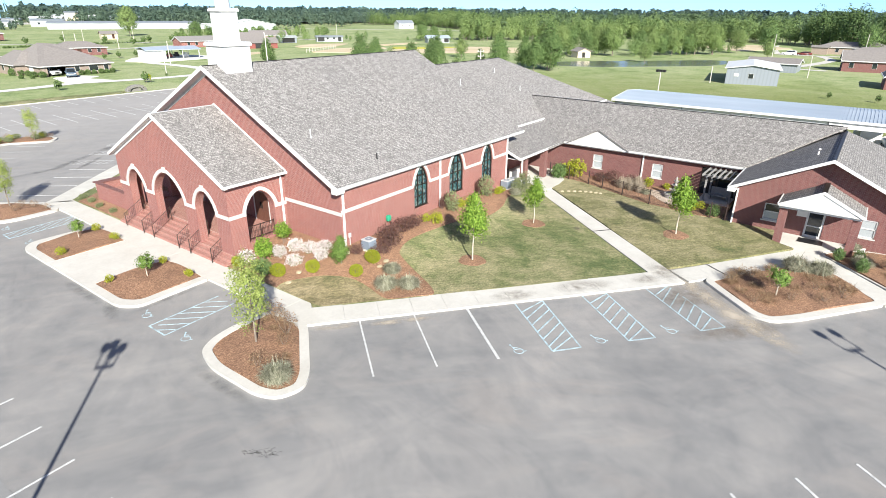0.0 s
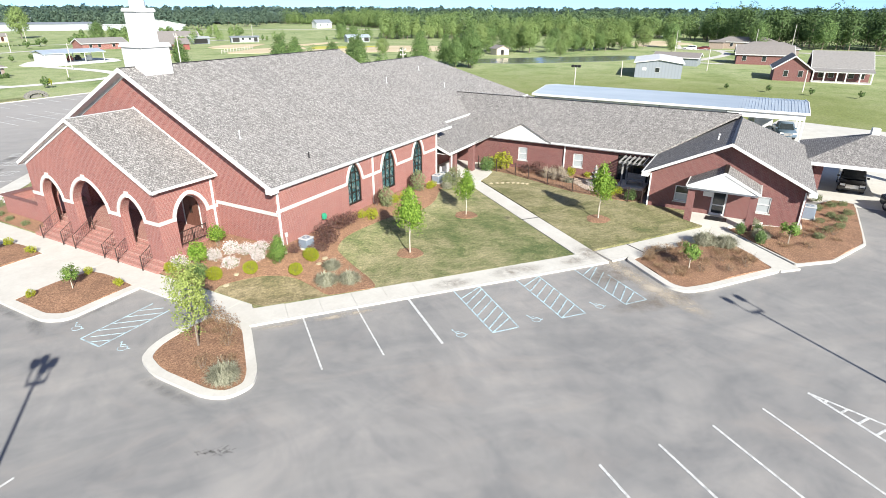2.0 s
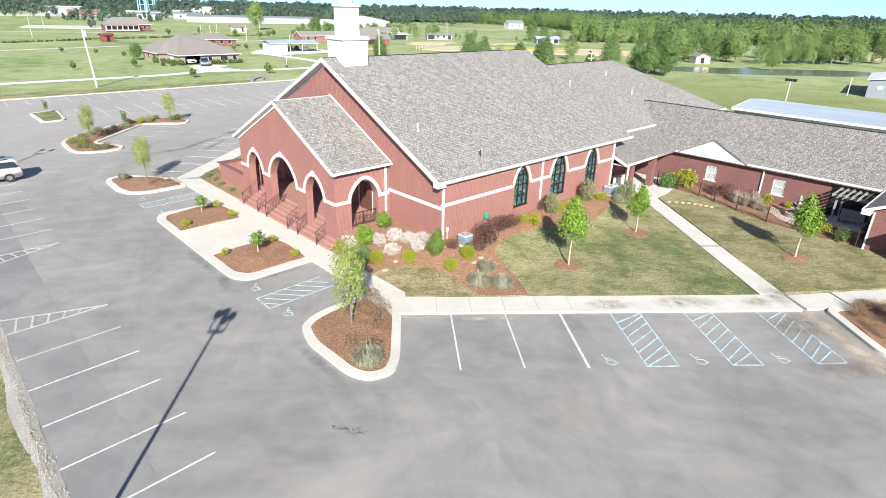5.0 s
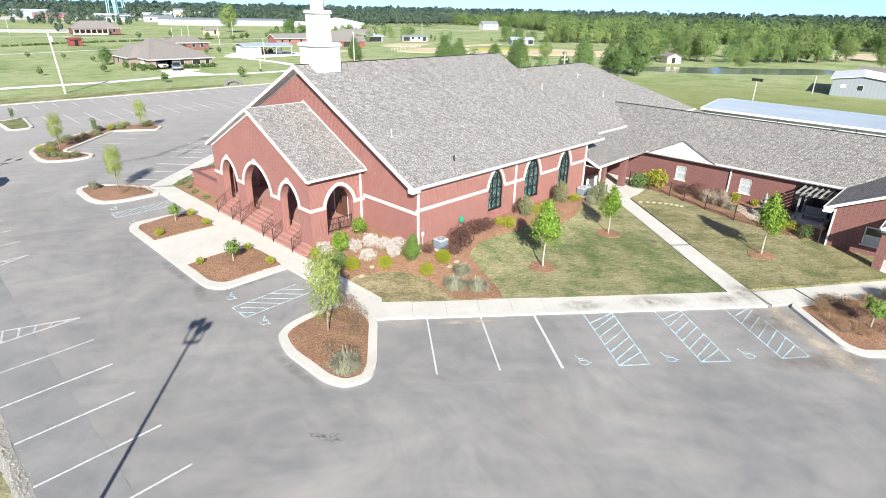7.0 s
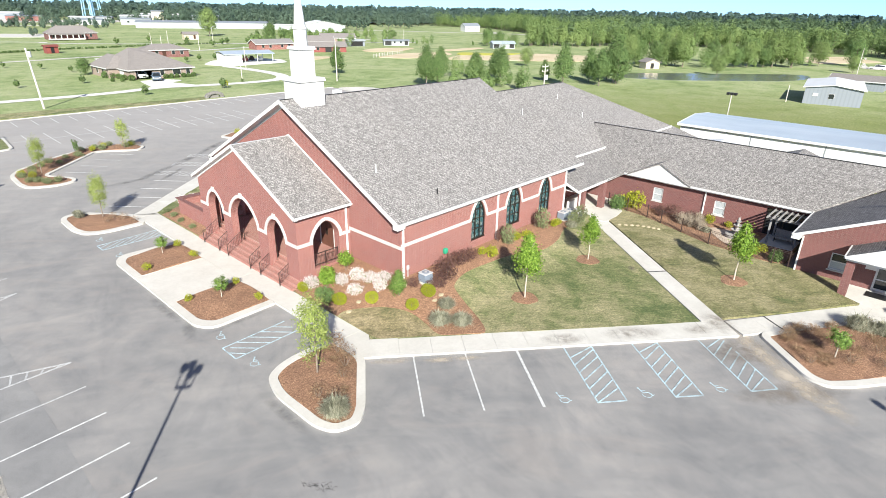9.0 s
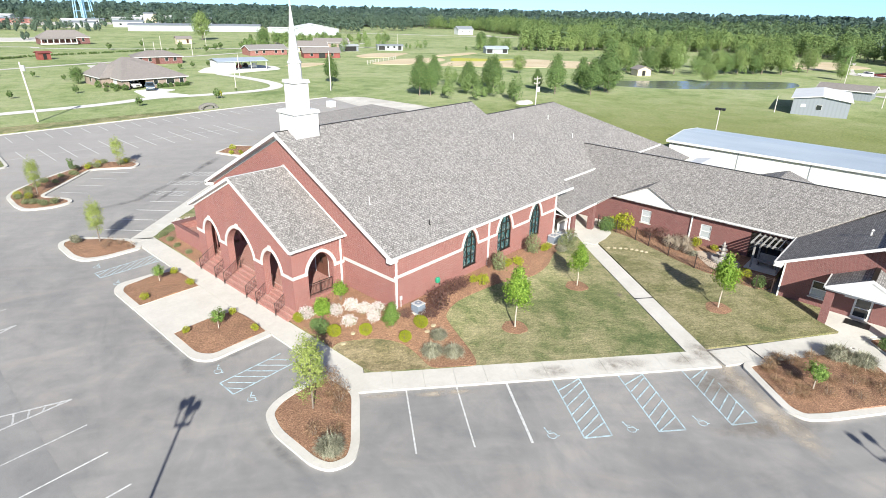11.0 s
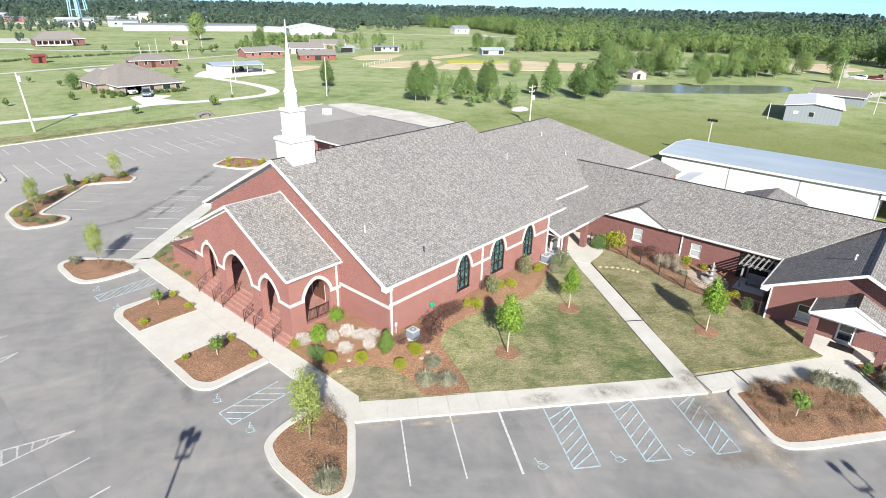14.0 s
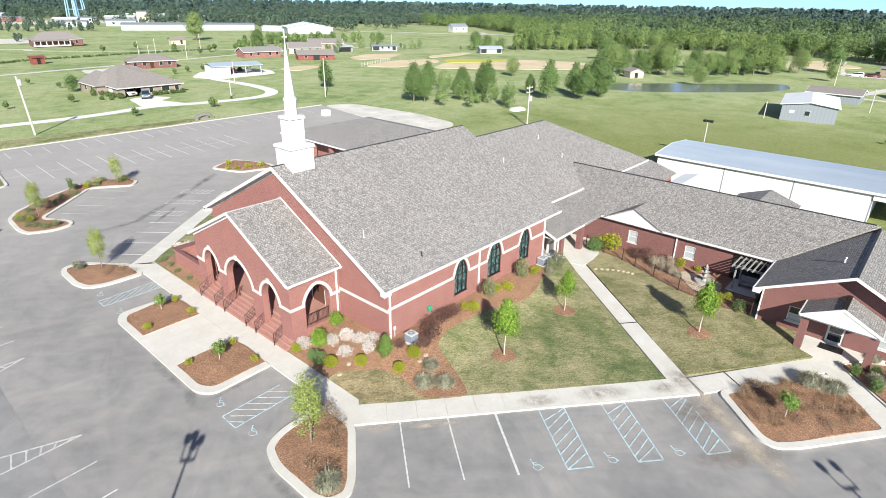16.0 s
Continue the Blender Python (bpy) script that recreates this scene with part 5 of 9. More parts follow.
for x, y, h, m in ((3.95, 0.95, 0.36, M_BLACK), (1.18, 3.73, 0.5, M_HVAC), (20.2, 6.05, 0.5, M_HVAC), (31.2, 6.24, 0.45, M_WHITE), (30.95, 9.25, 0.4, M_WHITE)):
    roof_z_ = chancel_z if x > XE else roof_z
    bm = tube(B(), (x, y, roof_z_(min(y, 11.3)) - 0.05), (x, y, roof_z_(min(y, 11.3)) + h), 0.04, sides=8)
    tube(bm, (x, y, roof_z_(min(y, 11.3)) - 0.08), (x, y, roof_z_(min(y, 11.3)) + 0.06), 0.11, 0.05, sides=8)
    part("vent_pipe", bm, m, church, "roof vent pipe")

part("rear_lean_to_roof", slab(B(), [(37.0, 2.2, 4.3), (45.6, 2.2, 4.3), (45.6, -1.2, 3.3), (37.0, -1.2, 3.3)], 0.12), M_SHINGLE, church, "low shingle lean-to roof")
part("rear_lean_to_wall", box(B(), 37.2, 45.3, -0.8, 2.9, 0, 3.25), M_BRICK, church)

# annex at the back, north of the nave
annex = thing("annex", "low brick annex with a grey shingle roof", "building", (35, 38, 0))
part("wall", box(B(), 28.0, 43.3, 25.0, 51.3, 0, 2.9), M_BRICK, annex)
bm = B()
AX0, AX1, AY0, AY1, AE, AR = 26.0, 44.0, 24.0, 52.0, 2.95, 5.3
slab(bm, [(AX0, AY0, AE), (AX0, AY1, AE), (35, 42.5, AR), (35, 30.0, AR)], 0.15)
slab(bm, [(AX1, AY1, AE), (AX1, AY0, AE), (35, 30.0, AR), (35, 42.5, AR)], 0.15)
slab(bm, [(AX0, AY1, AE), (AX1, AY1, AE), (35, 42.5, AR)], 0.15)
slab(bm, [(AX1, AY0, AE), (AX0, AY0, AE), (35, 30.0, AR)], 0.15)
part("roof", bm, M_SHINGLE, annex)
part("gutter", beam(B(), (AX0 - 0.05, AY0, AE + 0.02), (AX0 - 0.05, AY1, AE + 0.02), 0.1, 0.2), M_WHITE, annex)
for y in (36.5, 40.5, 44.5, 48.5):
    part("pier", box(B(), 26.4, 26.9, y - 0.25, y + 0.25, 0, 2.8), M_BRICK, annex)

# ---- the brick wing ----
WE, WR, WRX, WWX = 3.0, 6.04, 31.85, 27.05     # eave and ridge heights, ridge line, wall
GX, GRK, GY, GZ = 21.25, 20.45, -22.0, 5.7     # gable wall, rake, ridge
wing = thing("school_wing", "single-storey red brick wing with grey shingle roof and white trim", "building", (30, -12, 0))


bm = B()
SILL, HEAD = 0.95, 2.15
wins = [(-4.45, 0.45), (-9.75, 0.45)]
cuts = [-16.2]
for c, hw in sorted(wins):
    cuts += [c - hw, c + hw]
cuts.append(3.0)
for a, b in zip(cuts[::2], cuts[1::2]):
    box(bm, WWX, WWX + 0.3, a, b, 0, WE - 0.12)
for c, hw in wins:
    box(bm, WWX, WWX + 0.3, c - hw, c + hw, 0, SILL)
    box(bm, WWX, WWX + 0.3, c - hw, c + hw, HEAD, WE - 0.12)
part("court_wall", bm, M_BRICK_WING, wing, "red brick wall of the court")


M_PANE_BLIND = mat("glass_over_blind", (0.42, 0.45, 0.46), 0.1, 0.0, 0.6)
g = Graph(M_PANE_BLIND)
w = g.node("ShaderNodeTexWave", Vector=g.coords("Object", (0, 0, 1)), Scale=9.0)
w.bands_direction = "Z"
g.color(g.ramp(w.outputs["Fac"], [(0.2, (0.3, 0.325, 0.335)), (0.8, (0.44, 0.465, 0.475))]))


def sash(parent, at, turn, hw, h, blinds="none"):
    """A white double-hung window, facing -x before it is turned."""
    win = tagged(new("window"), "white double-hung window")
    win.parent, win["local"] = parent, 1
    win.matrix_parent_inverse = parent.matrix_basis.inverted()
    win.matrix_basis = Matrix.Translation(at) @ Matrix.Rotation(turn, 4, "Z")
    bm = B()
    for y0, y1, z0, z1 in ((-hw, -hw + 0.07, 0, h), (hw - 0.07, hw, 0, h), (-hw, hw, 0, 0.07), (-hw, hw, h - 0.07, h), (-hw, hw, h / 2 - 0.035, h / 2 + 0.035)):
        box(bm, -0.03, 0.06, y0, y1, z0, z1)
    part("window_frame", bm, M_WHITE, win)
    for z0, z1 in ((0.07, h / 2 - 0.035), (h / 2 + 0.035, h - 0.07)):
        upper = z0 > h / 3
        part("pane", box(B(), 0.02, 0.03, -hw + 0.07, hw - 0.07, z0, z1), M_PANE_BLIND if blinds != "none" and (blinds == "full" or not upper) else M_GLASS_DARK, win)
    part("window_sill", box(B(), -0.1, 0.05, -hw - 0.08, hw + 0.08, -0.09, 0.0), M_LIMESTONE, win)
    return win


for c, hw in wins:
    sash(wing, (WWX + 0.06, c, SILL), 0, hw, HEAD - SILL, "full")

patio = tagged(new("door"), "dark glazed double door behind the pergola")
patio.parent, patio["local"] = wing, 1
patio.matrix_parent_inverse = wing.matrix_basis.inverted()
patio.matrix_basis = Matrix.Translation((WWX, -14.6, 0.3))
bm = B()
for y0, y1, z0, z1 in ((-1.3, -1.2, 0, 2.2), (1.2, 1.3, 0, 2.2), (-0.05, 0.05, 0, 2.1), (-1.3, 1.3, 2.1, 2.2)):
    box(bm, -0.05, 0.02, y0, y1, z0, z1)
part("door_frame", bm, M_BRONZE, patio)
for y0, y1 in ((-1.2, -0.05), (0.05, 1.2)):
    part("pane", box(B(), -0.03, 0.0, y0, y1, 0.05, 2.1), M_GLASS_DARK, patio)

# roofs
bm = B()
yv = 5.1
slab(bm, [(26.6, 2.3, WE), (26.6, -16.3, WE), (WRX, GY, WR), (WRX, yv, WR)], 0.14)
slab(bm, [(36.8, yv + 3, WE), (WRX, yv, WR), (WRX, GY, WR), (36.8, -22.0, WE)], 0.14)
part("wing_roof", bm, M_SHINGLE_WING, wing, "grey-brown shingle roof")
bm = B()
slab(bm, [(GRK, -16.45, WE), (GRK, GY, GZ), (WRX + 0.4, GY, GZ), (26.6, -16.45, WE)], 0.14)
part("gable_roof", bm, M_SHINGLE_WING, wing, "shingle roof of the cross gable")
bm = B()
slab(bm, [(GRK, GY, GZ), (GRK, -27.55, WE), (36.5, -27.55, WE), (WRX + 0.4, GY, GZ)], 0.14)
slab(bm, [(WRX + 0.2, GY, GZ), (36.5, -27.55, WE), (36.8, -20.0, WE), (WRX + 0.2, -20, GZ)], 0.14)
part("gable_roof", bm, M_SHINGLE_WING, wing)
part("ridge_cap", beam(B(), (WRX, yv, WR + 0.03), (WRX, GY + 0.3, WR + 0.03), 0.16, 0.04), M_BRONZE, wing, "dark ridge cap")
part("ridge_cap", beam(B(), (GRK, GY, GZ + 0.03), (WRX + 0.3, GY, GZ + 0.03), 0.18, 0.04), M_BRONZE, wing, "dark ridge cap")
part("gutter", beam(B(), (26.56, -1.2, WE + 0.02), (26.56, -16.3, WE + 0.02), 0.09, 0.14), M_WHITE, wing, "white gutter")
part("soffit", box(B(), 26.6, WWX, -16.3, -1.2, WE - 0.2, WE - 0.16), M_WHITE, wing)
part("gutter", beam(B(), (GRK, -16.41, WE + 0.02), (26.7, -16.41, WE + 0.02), 0.09, 0.14), M_WHITE, wing, "white gutter")
for ya in (-16.4, -27.6):
    part("rake_board", beam(B(), (GRK - 0.04 - 0.005 * (ya > GY), ya, WE + 0.02), (GRK - 0.04 - 0.005 * (ya > GY), GY, GZ + 0.03), 0.07, 0.19), M_WHITE, wing, "white rake board")
    part("rake_soffit", beam(B(), (GRK + 0.37, ya, WE - 0.15), (GRK + 0.37, GY, GZ - 0.15), 0.7, 0.04), M_WHITE, wing)
    part("eave_return", box(B(), GRK - 0.05, GX, *sorted((ya, ya + (0.5 if ya < -20 else -0.5))), WE - 0.3, WE - 0.02), M_WHITE, wing)

# gable front with door and windows
gtop = Top((-27.1, WE - 0.2), (GY, GZ - 0.2), (-16.9, WE - 0.2))
bm = B()
place = lambda u, z, d: (GX + d, u, z)


def gable_wall(bm, holes):
    cuts = sorted({-27.1, -16.9, GY, *[h[0] for h in holes], *[h[1] for h in holes]})
    for a, b in zip(cuts, cuts[1:]):
        mid = (a + b) / 2
        spans = [(0.0, None)]
        for h in holes:
            if h[0] < mid < h[1]:
                spans = ([(0.0, h[2])] if h[2] > 0.05 else []) + [(h[3], None)]
        for z0, z1 in spans:
            za, zb = (gtop(a), gtop(b)) if z1 is None else (z1, z1)
            vs = {d: [bm.verts.new(place(u, z, d)) for u, z in ((a, z0), (b, z0), (b, zb), (a, za))] for d in (0, 0.3)}
            bm.faces.new(vs[0])
            bm.faces.new(vs[0.3][::-1])
            for i in range(4):
                j = (i + 1) % 4
                bm.faces.new((vs[0][j], vs[0][i], vs[0.3][i], vs[0.3][j]))
    bmesh.ops.remove_doubles(bm, verts=bm.verts, dist=1e-4)
    return bm


part("gable_wall", gable_wall(bm, [(-19.8, -18.8, 0.95, 2.12), (-22.37, -21.33, 0.0, 2.27), (-25.12, -24.08, 0.95, 2.12)]), M_BRICK_WING, wing, "red brick gable front")
sash(wing, (GX + 0.06, -19.3, 0.95), 0, 0.5, 1.17, "lower")
sash(wing, (GX + 0.06, -24.6, 0.95), 0, 0.52, 1.17, "full")
door = tagged(new("door"), "white-framed glass entrance door")
door.parent, door["local"] = wing, 1
door.matrix_parent_inverse = wing.matrix_basis.inverted()
door.matrix_basis = Matrix.Translation((GX + 0.08, -21.85, 0.28))
bm = B()
for y0, y1, z0, z1 in ((-0.51, -0.39, 0, 1.98), (0.39, 0.51, 0, 1.98), (-0.39, 0.39, 1.86, 1.98), (-0.39, 0.39, 0.0, 0.14), (-0.39, 0.39, 0.72, 0.8)):
    box(bm, -0.04, 0.05, y0, y1, z0, z1)
part("door_frame", bm, M_WHITE, door)
for z0, z1 in ((0.14, 0.72), (0.8, 1.86)):
    part("pane", box(B(), 0.0, 0.01, -0.39, 0.39, z0, z1), M_GLASS_DARK, door)
part("door_handle", box(B(), -0.1, -0.05, 0.3, 0.33, 0.95, 1.25), M_BRONZE, door)
bm = B()
box(bm, GX + 0.3, 36.3, -17.2, -16.9, 0, WE - 0.15)
box(bm, GX + 0.3, 36.3, -27.1, -26.8, 0, WE - 0.15)
box(bm, 36.0, 36.3, -26.8, 5, 0, WE - 0.15)
part("back_wall", bm, M_BRICK_WING, wing)
downspout(wing, GX - 0.07, -16.98, 0.3, 2.8, -1, 0)
downspout(wing, GX - 0.07, -27.0, 0.3, 2.8, -1, 0)
downspout(wing, WWX - 0.07, -8.5, 0.4, 2.8, -1, 0)

# small false gable on the court side
bm = B()
fg = [(26.58, -1.75, WE), (26.58, -4.45, 4.42), (26.58, -7.05, WE)]
vs = [bm.verts.new(p) for p in fg]
vb = [bm.verts.new((p[0] + 0.1, p[1], p[2])) for p in fg]
bm.faces.new(vs), bm.faces.new(vb[::-1])
for i in range(3):
    bm.faces.new((vs[i], vs[(i + 1) % 3], vb[(i + 1) % 3], vb[i]))
part("false_gable", bm, M_WHITE, wing, "white boarded false gable")
bm = B()
xb = 26.6 + (4.5 - WE) / ((WR - WE) / (WRX - 26.6))
slab(bm, [(26.45, -1.55, WE), (26.45, -4.45, 4.5), (xb + 0.1, -4.45, 4.5), (26.7, -1.55, WE)], 0.1)
slab(bm, [(26.45, -4.45, 4.5), (26.45, -7.3, WE), (26.7, -7.3, WE), (xb + 0.1, -4.45, 4.5)], 0.1)
part("false_gable_roof", bm, M_SHINGLE_WING, wing)

# entrance canopy on brick piers
canopy = tagged(new("entrance_canopy"), "gabled entrance canopy on brick piers with a white pediment")
canopy.parent = wing
canopy.matrix_parent_inverse = wing.matrix_basis.inverted()
CE, CR, CX = 2.9, 4.06, 18.75
for y in (-20.1, -24.0):
    part("pier", box(B(), 19.15, 19.6, y - 0.23, y + 0.23, 0.0, CE - 0.1), M_BRICK_WING, canopy)
bm = B()
vs = [bm.verts.new((18.735, y, z)) for y, z in ((-19.8, CE - 0.12), (-22.0, CR - 0.06), (-24.1, CE - 0.12))]
vb = [bm.verts.new((19.1, v.co.y, v.co.z)) for v in vs]
bm.faces.new(vs), bm.faces.new(vb[::-1])
for i in range(3):
    bm.faces.new((vs[i], vs[(i + 1) % 3], vb[(i + 1) % 3], vb[i]))
box(bm, 18.95, 19.75, -24.2, -19.8, CE - 0.3, CE - 0.13)
box(bm, 19.75, GX, -24.3, -23.9, CE - 0.3, CE - 0.13)
box(bm, 19.75, GX, -20.2, -19.75, CE - 0.3, CE - 0.13)
box(bm, 19.75, GX, -23.9, -20.2, CE - 0.2, CE - 0.15)
part("pediment", bm, M_WHITE, canopy, "white pediment and soffit")
bm = B()
slab(bm, [(CX, -19.75, CE), (CX, -22.0, CR), (GX + 0.05, -22.0, CR), (GX + 0.05, -19.75, CE)], 0.1)
slab(bm, [(CX, -22.0, CR), (CX, -24.3, CE), (GX + 0.05, -24.3, CE), (GX + 0.05, -22.0, CR)], 0.1)
part("canopy_roof", bm, M_SHINGLE_WING, canopy)
for ya in (-19.72, -24.33):
    part("rake_board", beam(B(), (CX - 0.03 - 0.005 * (ya > -22.0), ya, CE + 0.02), (CX - 0.03 - 0.005 * (ya > -22.0), -22.0, CR + 0.03), 0.07, 0.17), M_WHITE, canopy)
    part("gutter", beam(B(), (CX, ya, CE + 0.02), (GX, ya, CE + 0.02), 0.08, 0.15), M_WHITE, canopy)
bm = beam(B(), (CX, -22.0, CR + 0.03), (GX, -22.0, CR + 0.03), 0.25, 0.04)
part("ridge_cap", bm, M_BRONZE, canopy)
bm = tube(B(), (24.2, -20.9, 4.9), (24.2, -20.9, 5.55), 0.06)
tube(bm, (24.2, -20.9, 5.5), (24.0, -20.95, 5.6), 0.07)
part("vent_pipe", bm, M_WHITE, wing, "white roof vent pipe")

# covered link between church and wing
link = thing("breezeway", "covered brick breezeway joining church and wing", "breezeway", (22, 1, 0))
bm = B()
slab(bm, [(18.35, -1.3, WE), (28.0, -1.3, WE), (31.0, 2.3, 4.36), (18.35, 2.3, 4.36)], 0.13)
part("roof", bm, M_SHINGLE_WING, link, "shingle roof of the link")
part("gutter", beam(B(), (18.3, -1.34, WE + 0.02), (26.6, -1.19, WE + 0.02), 0.1, 0.18), M_WHITE, link, "white gutter")
part("rake_board", beam(B(), (18.32, -1.34, WE + 0.02), (18.32, 0.0, 3.55), 0.1, 0.18), M_WHITE, link)
part("ceiling", box(B(), 18.45, 26.9, -1.1, 2.9, WE - 0.2, WE - 0.16), M_WHITE, link)
for x in (20.35, 24.0):
    part("pier", box(B(), x - 0.25, x + 0.25, -0.85, -0.35, 0.0, WE - 0.15), M_BRICK_WING, link)
part("ramp_wall", box(B(), 21.2, 23.6, 1.0, 1.25, 0.0, 0.9), M_WHITE, link, "white low wall of the ramp")
downspout(link, 18.9, -1.2, 0.3, 2.85, 0, -1)

# drive-through canopy behind the gable
pc = thing("drive_through_canopy", "drive-through canopy with a hipped shingle roof on brick piers", "canopy", (35, -31, 0))
bm = B()
slab(bm, [(30.3, -27.0, 3.0), (30.3, -36.5, 3.0), (34.8, -31.8, 4.9)], 0.14)
slab(bm, [(39.3, -36.5, 3.0), (39.3, -27.0, 3.0), (34.8, -31.8, 4.9)], 0.14)
slab(bm, [(39.3, -27.0, 3.0), (30.3, -27.0, 3.0), (34.8, -31.8, 4.9)], 0.14)
slab(bm, [(30.3, -36.5, 3.0), (39.3, -36.5, 3.0), (34.8, -31.8, 4.9)], 0.14)
part("roof", bm, M_SHINGLE_WING, pc)
for b_ in ((30.25, 30.4, -36.5, -27.0), (39.2, 39.35, -36.5, -27.0), (30.4, 39.2, -27.1, -26.95), (30.4, 39.2, -36.55, -36.4)):
    part("fascia", box(B(), *b_, 2.72, 3.0), M_WHITE, pc, "white fascia board")
part("ceiling", box(B(), 30.4, 39.2, -36.4, -27.1, 2.7, 2.74), M_WHITE, pc)
part("cupola", box(B(), 34.5, 35.1, -32.1, -31.5, 4.6, 5.3, bevel=0.04), M_WHITE, pc, "small white roof cupola")
for x in (31.6, 38.7):
    for y in (-28.3, -35.9):
        part("pier", box(B(), x - 0.3, x + 0.3, y - 0.3, y + 0.3, 0, 2.75), M_BRICK_WING, pc)
solid("drive_slab", prism(B(), [(29.6, -28.2), (29.6, -36.4), (66, -40), (70, -26), (52, -22), (44, -24)], -0.05, 0.02), M_CONCRETE, "pale concrete drive", "paving", "structure")

# small roofs that show behind the ridge
bm = B()
slab(bm, [(34.0, -9.6, 3.9), (40.5, -9.6, 3.9), (40.5, -12.4, 4.9), (34.0, -12.4, 4.9)], 0.12)
slab(bm, [(40.5, -15.2, 3.9), (34.0, -15.2, 3.9), (34.0, -12.4, 4.9), (40.5, -12.4, 4.9)], 0.12)
part("rear_gable_roof", bm, M_SHINGLE_WING, wing, "small shingle gable behind the ridge")
part("rear_gable_wall", box(B(), 36.3, 40.0, -14.8, -10.0, 0, 3.8), M_BRICK_WING, wing)

# white covered way between wing and shed
way = thing("covered_way", "white metal covered way between wing and shed", "canopy", (41, -4, 0))
for s_ in (-1, 1):
    part("roof_sheet", slab(B(), [(36.6, -4.0, 3.9), (45.0, -4.0, 3.9), (45.0, -4.0 + s_ * 1.7, 3.55), (36.6, -4.0 + s_ * 1.7, 3.55)], 0.06), M_METAL_WHITE, way)
    for x in (37.4, 41, 44.6):
        part("post", box(B(), x - 0.06, x + 0.06, -4.06 + s_ * 1.4, -3.94 + s_ * 1.4, 0, 3.62), M_METAL_WHITE, way)

# long metal shed behind
shed = thing("metal_shed", "long white metal shed with a ribbed blue-grey roof and open bays", "shed", (56, -10, 0))
A1, A2 = Vector((52.0, 3.7)), Vector((52.3, -27.9))
dd = (A2 - A1).normalized()
nn = Vector((-dd.y, dd.x))


def sp(u, v, z):
    q = A1 + dd * u + nn * v
    return (q.x, q.y, z)


LEN = (A2 - A1).length
SR = 4.12      # ridge height
bm = B()
JOINTS = (0.0, 8.4, 16.05, 23.6)
for a_, b_ in zip(JOINTS, JOINTS[1:]):
    u0, u1 = a_ + 0.03, b_ - 0.03
    vs = [sp(u0, 0, 0), sp(u1, 0, 0), sp(u1, 0.08, 0), sp(u0, 0.08, 0)]
    part("wall_panel", prism(B(), [v[:2] for v in vs], 0, 3.5), M_METAL_WHITE, shed, "white metal wall panel")
    part("panel_joint", prism(B(), [v[:2] for v in (sp(u1, -0.03, 0), sp(u1 + 0.1, -0.03, 0), sp(u1 + 0.1, 0.1, 0), sp(u1, 0.1, 0))], 0, 3.5), M_METAL_GREY, shed)
bm = prism(B(), [sp(0, 0.1, 0)[:2], sp(0.1, 0.1, 0)[:2], sp(0.1, 11, 0)[:2], sp(0, 11, 0)[:2]], 0, 3.4)
part("end_wall", bm, M_METAL_WHITE, shed)
part("back_wall", prism(B(), [sp(0, 11, 0)[:2], sp(23.6, 11, 0)[:2], sp(23.6, 11.1, 0)[:2], sp(0, 11.1, 0)[:2]], 0, 3.4), M_METAL_WHITE, shed)
part("bay_wall", prism(B(), [sp(23.6, 0.1, 0)[:2], sp(23.7, 0.1, 0)[:2], sp(23.7, 11, 0)[:2], sp(23.6, 11, 0)[:2]], 0, 3.4), M_METAL_WHITE, shed)
for u in (LEN - 0.15,):
    for v in (0.1, 5.5, 10.9):
        part("post", prism(B(), [sp(u, v - 0.08, 0)[:2], sp(u + 0.16, v - 0.08, 0)[:2], sp(u + 0.16, v + 0.08, 0)[:2], sp(u, v + 0.08, 0)[:2]], 0, 3.4), M_METAL_WHITE, shed)
bm = B()
slab(bm, [sp(-0.3, -0.3, 3.62), sp(LEN + 0.3, -0.3, 3.62), sp(LEN + 0.3, 5.5, SR), sp(-0.3, 5.5, SR)], 0.06)
slab(bm, [sp(LEN + 0.3, 11.3, 3.62), sp(-0.3, 11.3, 3.62), sp(-0.3, 5.5, SR), sp(LEN + 0.3, 5.5, SR)], 0.06)
roof_ob = part("roof", bm, M_METAL_BLUE, shed, "ribbed blue-grey metal roof")
n_rib = int(LEN / 0.33)
for k in range(n_rib + 1):
    u = -0.25 + k * (LEN + 0.5) / n_rib
    bm = beam(B(), sp(u, -0.3, 3.66), sp(u, 5.5, SR + 0.04), 0.022, 0.022)
    part("rib", bm, M_METAL_BLUE, roof_ob)
    part("rib", beam(B(), sp(u, 11.3, 3.66), sp(u, 5.5, SR + 0.04), 0.022, 0.022), M_METAL_BLUE, roof_ob)
bm = B()
beam(bm, sp(-0.3, -0.34, 3.66), sp(LEN + 0.3, -0.34, 3.66), 0.1, 0.26)
for u in (-0.32, LEN + 0.32):
    beam(bm, sp(u, -0.3, 3.68), sp(u, 5.5, SR + 0.05), 0.1, 0.26)
    beam(bm, sp(u, 11.3, 3.68), sp(u, 5.5, SR + 0.05), 0.1, 0.26)
part("trim", bm, M_METAL_WHITE, shed)
part("fascia", beam(B(), sp(23.65, -0.1, 3.5), sp(LEN, -0.1, 3.5), 0.1, 0.75), M_METAL_WHITE, shed, "deep white fascia over the open bays")

# ---- plants ----


